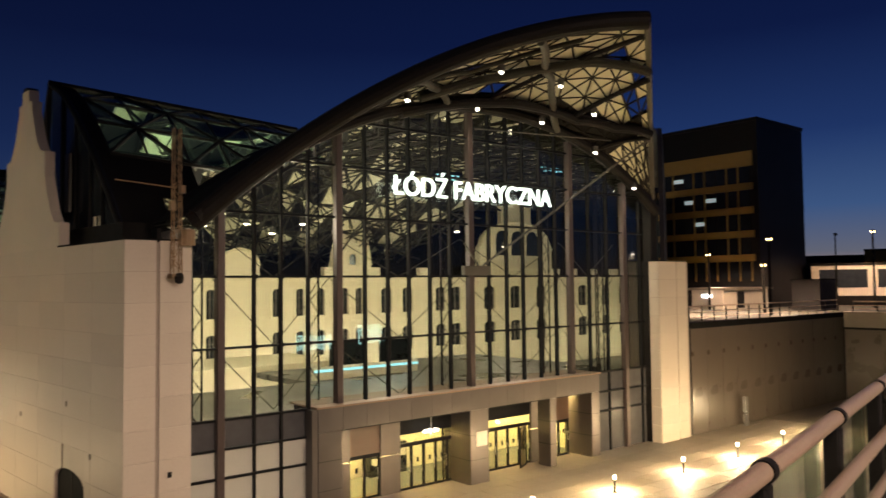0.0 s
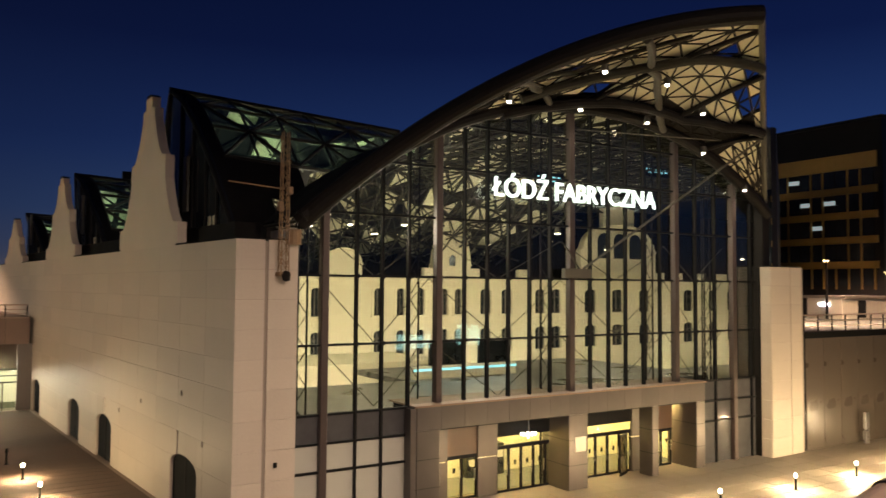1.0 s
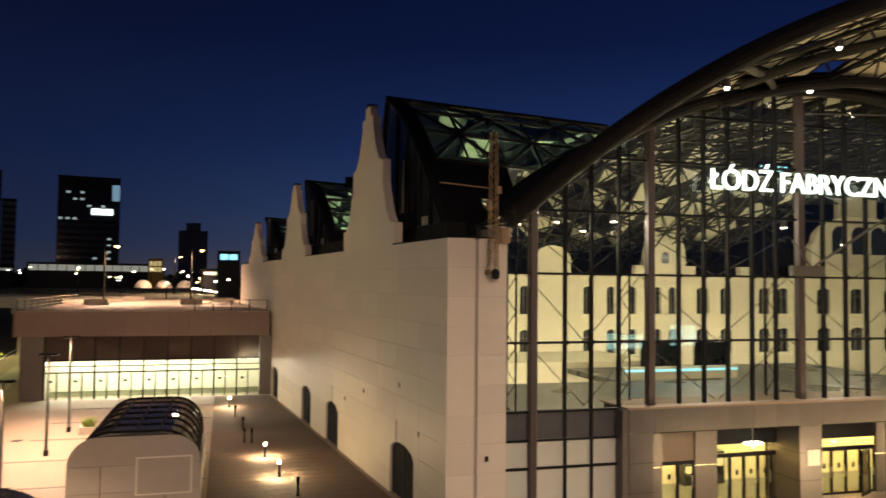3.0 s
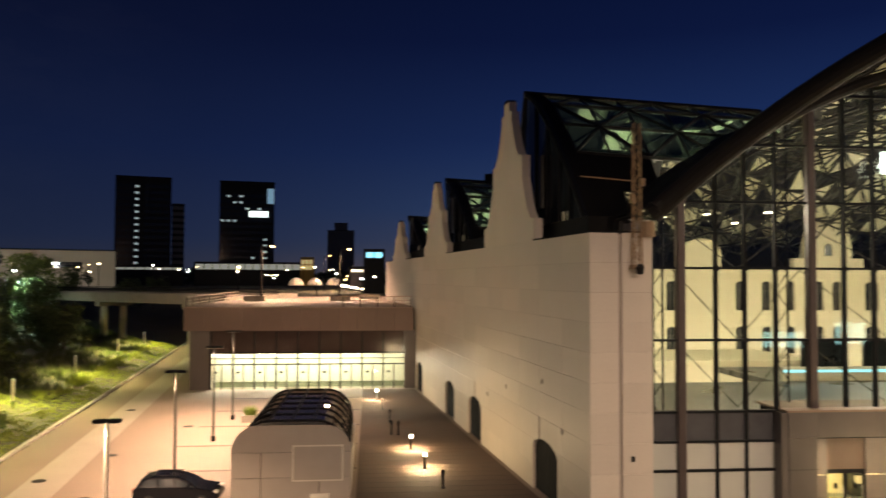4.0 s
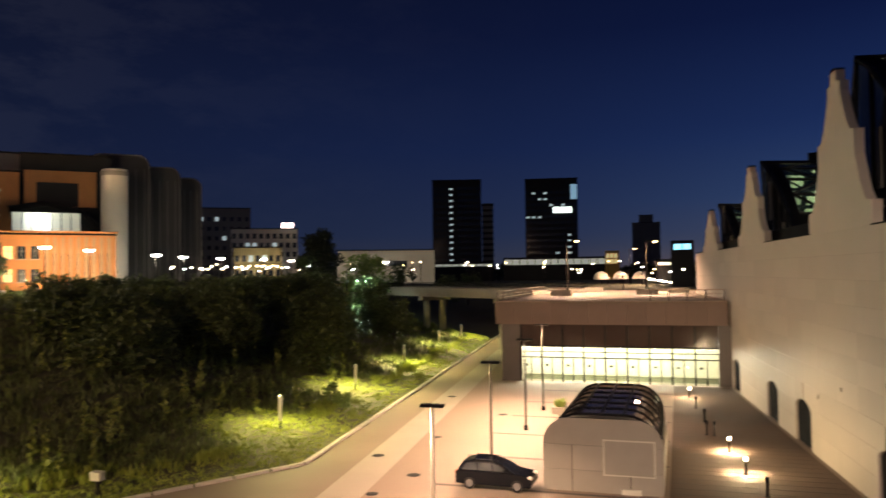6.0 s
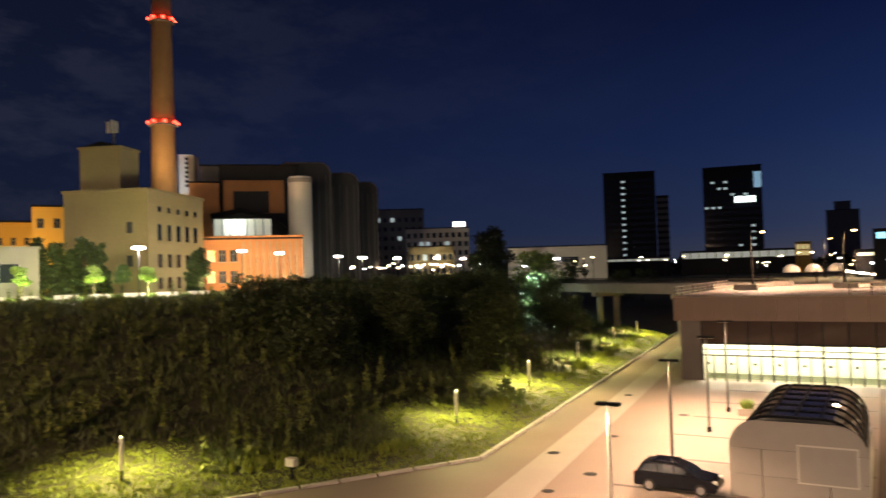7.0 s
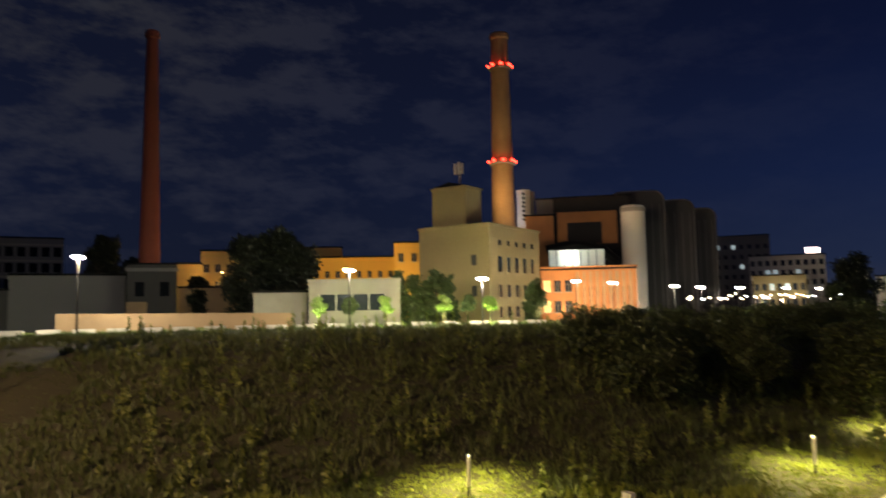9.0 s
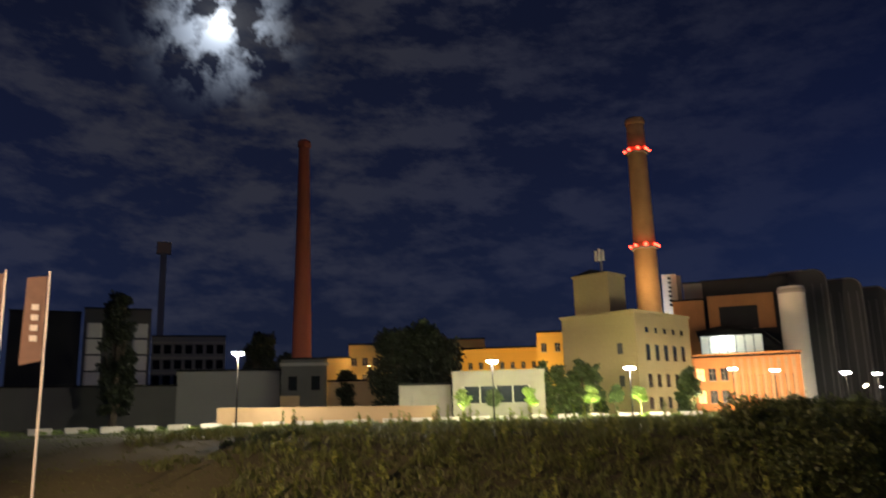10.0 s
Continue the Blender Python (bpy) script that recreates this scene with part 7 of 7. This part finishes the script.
# far street: pale verge, lamps
s = Solid()
for a in range(36, 71):
    (x0, y0), (x1, y1), (x2, y2), (x3, y3) = far(a, 99), far(a + 1, 99), far(a + 1, 105), far(a, 105)
    s.add([(x0, y0, 8.42), (x3, y3, 8.45), (x2, y2, 8.45), (x1, y1, 8.42)], [(0, 1, 2, 3)])
structure("far_pavement", s, M_PAVE, "pale pavement of the street on top of the bank", "pavement")
# the last six are added to brighten the halls and fronts behind them
for az, dd, el, w in ((80.7, 101, 4.2, 14000), (62.0, 101, 3.25, 8500), (52.0, 101, 2.45, 9000), (57.2, 125, 2.6, 900), (45.0, 128, 2.1, 2500), (42.3, 132, 1.9, 2000), (38.0, 140, 1.55, 3500), (36.2, 146, 1.4, 3000), (33.6, 150, 1.3, 3000), (30.6, 228, 1.2, 3500), (21.6, 212, 0.9, 1800), (28.6, 225, 1.1, 2000)):
    x, y = far(az, dd)
    h = el_z(el, dd) - 8.3
    t = thing("twin_lamp", "street lamp with two bright white heads", "street lamp", pose(x, y, 8.3, 0, 0, az), group="white street lamps")
    part("pole", Solid().lathe([(0.12, 0), (0.07, h)], n=8), M_STEEL, t)
    for sx in (-1, 1):
        part("arm", Solid().tube((0, 0, h - 0.05), (sx * 0.42, 0, h + 0.05), 0.04, n=5), M_STEEL, t)
        part("head", Solid().box(sx * 0.42 - 0.38, sx * 0.42 + 0.38, -0.25, 0.25, h + 0.06, h + 0.16, 0.05), M_STEEL, t)
        part("lens", Solid().lathe([(0, h - 0.3), (0.30, h - 0.18), (0.34, h + 0.05)], sx * 0.42, 0, 10), E_WHITE, t)
    lamp("street_light", "POINT", w, (1.0, 0.93, 0.72), (0, -0.5, h - 0.4), size=0.25, parent=t)
# floodlights added, with no such source seen, to pick out the plant
for az, dd, z, w, col, taz, tel, tdd in ((51.0, 158, 27.0, 9000, (1.0, 0.66, 0.30), 50.3, 14.5, 170), (50.0, 160, 27.0, 1500, (1.0, 0.78, 0.45), 50.3, 7.5, 170), (44.5, 135, 8.6, 20000, (1.0, 0.64, 0.32), 44.0, 1.5, 150), (41.6, 150, 8.6, 80000, (1.0, 0.88, 0.72), 40.7, 4.0, 165),
                                         (47.0, 118, 8.6, 4200, (1.0, 0.82, 0.46), 49.5, 3.0, 138), (57.0, 108, 8.6, 1700, (1.0, 0.72, 0.36), 54.0, 3.0, 132), (60.5, 140, 8.8, 20000, (1.0, 0.66, 0.2), 60.5, 3.5, 165), (43.5, 161, 21.0, 24000, (1.0, 0.5, 0.2), 43.5, 6.3, 172), (48.6, 168, 26.0, 7000, (0.9, 0.95, 1.0), 48.6, 8.0, 178)):
    x, y = far(az, dd)
    tx, ty = far(taz, tdd)
    fl = thing("floodlight", "floodlight added to brighten the old plant", "light", pose(x, y, z), group="floodlights")
    part("case", Solid().box(-0.3, 0.3, -0.2, 0.2, 0, 0.35, 0.05), M_BLACK, fl)
    part("stand", Solid().box(-0.2, 0.2, -0.15, 0.15, -18 if z > 15 else -1.2, -0.01), M_BLACK, fl)
    lamp("flood", "SPOT", w, col, (0, 0, 0.6), target=(tx - x, ty - y, el_z(tel, tdd) - z), size=0.3, parent=fl, cone=95, blend=0.8)
# stone blocks and low bushes along the far street
blk = Solid().box(-1.3, 1.3, -0.35, 0.35, 0, 0.75, 0.05).mesh("block_body", M_WHITEB)
rng = random.Random(8)
for k in range(22):
    az = 48 + 2.15 * k
    x, y = far(az, 104 + rng.uniform(-1, 1))
    t = thing("stone_block", "low pale stone seat block beside the far street", "stone block", pose(x, y, 8.4, 0, 0, az + rng.uniform(-5, 5)), group="stone blocks by the far street")
    part("block_body", blk, M_WHITEB, t)
    part("block_foot", Solid().box(-1.1, 1.1, -0.25, 0.25, -0.3, -0.004), M_GREYB, t)
low = Solid()
for k in range(160):
    x, y = far(rng.uniform(47, 96), rng.uniform(100.5, 108))
    leaf_cloud(low, rng, (x, y, 8.6), rng.uniform(0.3, 0.6), 26, 0.3, 0.7)
tagged(part("low_bushes", low, L_BRIGHT), "low trimmed green bushes along the far street", "bushes", kind="stuff")
# strings of distant street lights, cars and signs
rng = random.Random(21)
pt = {m: Solid().lathe([(0, -0.5), (0.5, -0.2), (0.5, 0.2), (0, 0.5)], n=8).mesh("lens", m) for m in (E_WHITE, E_SODIUM, E_LAMP)}
pole = Solid().tube((0, 0, -9), (0, 0, -0.5), 0.1, n=5).mesh("pole", M_STEEL)
for k in range(96):
    az = (rng.uniform(-1, 42) if k < 40 else rng.uniform(27, 42)) if k < 80 else rng.uniform(-3, 8)
    el = rng.gauss(0.62, 0.16) if k < 80 else rng.uniform(-0.3, 0.3)
    dd = rng.uniform(190, 330) if k < 80 else rng.uniform(150, 260)
    x, y = far(az, dd)
    z = el_z(el, dd)
    m = rng.choice((E_WHITE, E_LAMP, E_LAMP, E_SODIUM))
    t = thing("distant_lamp", "distant glowing street lamp on a thin pole", "street lamp", pose(x, y, z), group="distant street lamps")
    part("lens", pt[m], m, t, at=Matrix.Diagonal((rng.uniform(0.3, 0.7), 0.6, rng.uniform(0.22, 0.4), 1)))
    part("pole", pole, M_STEEL, t)
for k in range(30):
    az, dd = 27.2 + 0.5 * k + rng.uniform(-0.2, 0.2), rng.uniform(175, 215)
    x, y = far(az, dd)
    m = E_WHITE if k % 3 == 0 else E_LAMP
    t = thing("distant_lamp", "street lamp of the row along the far road", "street lamp", pose(x, y, el_z(0.62 + rng.uniform(-0.12, 0.12) + (0.25 if k > 20 else 0), dd)), group="distant street lamps")
    part("lens", pt[m], m, t, at=Matrix.Diagonal((rng.uniform(0.35, 0.7), 0.6, rng.uniform(0.24, 0.36), 1)))
    part("pole", pole, M_STEEL, t)
for az, el0, el1, wd, dd, m in ((8.6, 0.55, 0.95, 42, 300, E_FRONT), (-0.3, 1.5, 1.9, 4.0, 180, E_BLUE), (0.3, 0.4, 0.6, 8, 200, E_FRONT), (16.0, 0.5, 0.66, 26, 300, E_FRONT)):
    x, y = far(az, dd)
    b = thing("lit_shopfront", "distant brightly lit glazed front", "building", pose(x, y, 0, 0, 0, az), group="distant lit fronts")
    part("wall", Solid().box(-wd / 2 - 0.5, wd / 2 + 0.5, 0.1, 6, 5, el_z(el1, dd) + 0.8), M_DARKB, b)
    n = max(2, int(wd / 3))
    for k in range(n):
        part("pane", Solid().box(-wd / 2 + k * wd / n + 0.15, -wd / 2 + (k + 1) * wd / n - 0.15, 0, 0.09, el_z(el0, dd), el_z(el1, dd)), m, b)
# bright row of low lights and pale round canopies beyond the terrace
for k in range(11):
    az, dd = 2.0 - 0.24 * k, 195 + rng.uniform(-8, 8)
    x, y = far(az, dd)
    t = thing("distant_lamp", "bright low white lamp in the row beyond the terrace", "street lamp", pose(x, y, el_z(-0.62 - 0.04 * k, dd)), group="distant street lamps")
    part("lens", pt[E_WHITE if k % 2 else E_LAMP], E_WHITE, t, at=Matrix.Diagonal((rng.uniform(0.5, 1.2), 0.6, rng.uniform(0.3, 0.5), 1)))
    part("pole", pole, M_STEEL, t)
for x, y in ((-19.6, 205.0), (-14.9, 209.0), (-10.0, 213.0)):
    t = thing("round_canopy", "pale round fabric canopy beyond the terrace", "canopy", pose(x, y, 7.4), group="pale round canopies")
    part("canopy_cover", Solid().lathe([(2.0, 0.9), (2.05, 1.2), (1.7, 2.1), (1.0, 2.8), (0.0, 3.1)], n=14), M_WHITEB, t)
    part("post", Solid().lathe([(0.1, -1.5), (0.1, 3.0)], n=6), M_STEEL, t)
# made-up lamp, here only so that the pale canopies look lit
x, y = far(3.4, 196)
street_lamp(x, y, 7.0, 9.0, 0, watts=26000, label="street lamp added to brighten the pale canopies", group="terrace lamps", big=1.4)
x, y = far(4.66, 300)
b = thing("lit_shopfront", "distant house front lit orange", "building", pose(x, y, 0, 0, 0, 4.7), group="distant lit fronts")
part("wall", Solid().box(-2.6, 2.6, 0.1, 6, 5, el_z(1.5, 300)), M_OCHRE, b)
for k in range(3):
    for q in range(2):
        part("pane", Solid().box(-2.2 + 1.5 * k, -1.1 + 1.5 * k, 0, 0.09, el_z(0.55 + 0.42 * q, 300), el_z(0.88 + 0.42 * q, 300)), E_WINDOW_Y, b)
# wooded skyline
wood = Solid()
for k in range(420):
    az = rng.uniform(-6, 44)
    dd = rng.uniform(330, 420)
    x, y = far(az, dd)
    leaf_cloud(wood, rng, (x, y, rng.uniform(8.5, 12.0)), rng.uniform(2.5, 4.5), 26, 2.4)
tagged(part("far_trees", wood, L_DARK), "dark line of distant trees along the horizon", "trees", kind="stuff")

x, y = far(24.5, 112)
street_lamp(x, y, 8.0, 3.2, 30, lit=E_WHITE, watts=5500, colour=(0.65, 1.0, 0.72), label="greenish street lamp beside the viaduct")
# banner flags on the bank
for az in (93.3, 95.9):
    x, y = far(az, 58)
    z = ground_z(x, y)
    h = el_z(9.7, 58) - z
    f = thing("flag_pole", "white flag pole with a hanging brown banner", "flag", pose(x, y, z - 0.1, 0, 0, az), group="banner flags")
    part("pole", Solid().lathe([(0.09, 0), (0.06, h)], n=10), M_WHITE_POST, f)
    b = part("banner", Solid().prism([(-0.12, -0.02, h - 0.3), (-1.35, 0.1, h - 0.5), (-1.45, 0.15, h - 6.4), (-0.15, -0.02, h - 6.1)], (0, 0.03, 0)), M_BANNER, f)
    for k in range(4):
        part("text_bar", Solid().box(-0.95, -0.5, -0.06, -0.04, h - 4.8 + 0.7 * k, h - 4.4 + 0.7 * k), M_WHITE_POST, b)
x, y = far(86.1, 260)
cr = thing("tower_crane", "dim tower crane mast beyond the rooftops", "crane", pose(x, y, 8, 0, 0, 86))
part("mast", Solid().box(-1.0, 1.0, -1, 1, 0, el_z(11.8, 260) - 8), M_GREYB, cr)
part("cab", Solid().box(-2.2, 2.2, -1.2, 1.2, el_z(11.2, 260) - 8, el_z(12.0, 260) - 8.0), M_RUST, cr)

# ---- buildings on the upper street, beyond the square ----
ob_ = thing("black_office", "black office block with gold horizontal bands and dark windows", "building", pose(88.0, 46.9, 7.35))
part("wall", Solid().box(0.3, 12.0, 0.0, 16.2, 0, 23.0), M_DARKB, ob_)
part("parapet", Solid().box(0.2, 12.1, -0.1, 14.3, 23.01, 23.4), M_DARKB, ob_)
win = Solid().box(0.2, 0.29, 0.06, 1.44, 0, 2.0).mesh("window", M_WIN)
winl = Solid().box(0.2, 0.29, 0.06, 1.44, 0.9, 1.4).mesh("window", E_WINDOW)
fin = Solid().box(0.0, 0.28, -0.06, 0.06, -0.4, 2.3).mesh("gold_fin", M_GOLD)
for j in range(5):
    z = 3.6 + 2.95 * j
    part("gold_band", Solid().box(0.02, 0.29, 0.6, 14.2, z + 2.05, z + (2.9 if j < 4 else 3.9)), M_GOLD, ob_)
    for k in range(9):
        lit = (k, j) in ((5, 3), (3, 3), (6, 4), (4, 2))
        part("window", winl if lit else win, E_WINDOW if lit else M_WIN, ob_, at=pose(0, 1.0 + 1.55 * k, z))
        if (k * 7 + j * 3) % 3 or j < 1:
            part("gold_fin", fin, M_GOLD, ob_, at=pose(0, 1.0 + 1.55 * k, z))
sd = thing("shed", "long low lit shed with a pale roof on the upper street", "building", pose(79.0, 46.5, 7.35))
part("wall", Solid().box(0, 10, 0, 4, 0, 2.2), M_WHITEB, sd)
part("roof", Solid().box(-0.3, 10.3, -0.5, 4.3, 2.21, 2.5), M_CONC, sd)
part("sign_light", Solid().box(-0.1, -0.01, 1.4, 2.6, 1.4, 1.65), E_WHITE, sd)
part("opening", Solid().box(3.0, 4.5, -0.05, -0.005, 0.1, 2.0), M_BLACK, sd)
lamp("shed_light", "POINT", 300, SODIUM, (-2.0, -1.5, 3.0), size=0.2, parent=sd)
b, w = block("white_building", "white flat-roofed building with two large dark windows", -65.2, -72.5, 108, el_z(1.0, 108), 10, M_WHITEB, base=8)
for x0, x1 in ((-w / 2 + 0.9, -0.6), (0.5, w / 2 - 0.8)):
    part("window", Solid().box(x0, x1, -0.1, -0.01, 9.6, 11.9), M_WIN, b)
part("fence", Solid().box(-w / 2, w / 2, -1.0, -0.9, 7.4, 8.6), M_STEEL, b)
kb = thing("service_box", "dark square service building on the upper street", "building", pose(81.0, 36.6, 7.35))
part("wall", Solid().box(0, 4, 0, 3, 0, 3.2), M_DARKB, kb)
part("roof", Solid().box(-0.1, 4.1, -0.1, 3.1, 3.21, 3.35), M_COPING, kb)
x, y = far(-66.7, 90)
street_lamp(x, y, 7.35, 8.0, 20, lit=M_STEEL, label="dark unlit lamp pole on the upper street", group="street lamps")
block("far_houses", "dark roofs with an ochre-lit house end", -64.8, -71.0, 200, el_z(1.6, 200), 10, M_DARKB, base=7)
block("far_houses", "ochre-lit house end beyond the white building", -68.4, -70.5, 195, el_z(1.9, 200), 10, M_OCHRE, base=7)

# ---- paving slabs of the square, nearest the camera's view ----
slabs = [Solid().box(0.012, 1.788, 0.012, 1.188, 0.0, 0.03).mesh("paving_slab", M_PAVE)]
for i in range(20):
    for j in range(14):
        part("paving_slab", slabs[0], M_PAVE, square, at=pose(17.0 + 1.8 * i + (0.9 if j % 2 else 0), 13.4 + 1.2 * j, 0.028))
rest = Solid()
for i in range(34):
    for j in range(36):
        x, y = 9.1 + 1.8 * i, -12.0 + 1.2 * j
        if not (16.9 < x < 54.9 and 13.3 < y < 30.2) and y < 29.4:
            rest.box(x + 0.012, x + 1.788, y + 0.012, y + 1.188, 0.028, 0.058)
part("paving_rest", rest, M_PAVE, square)["kind"] = "stuff"
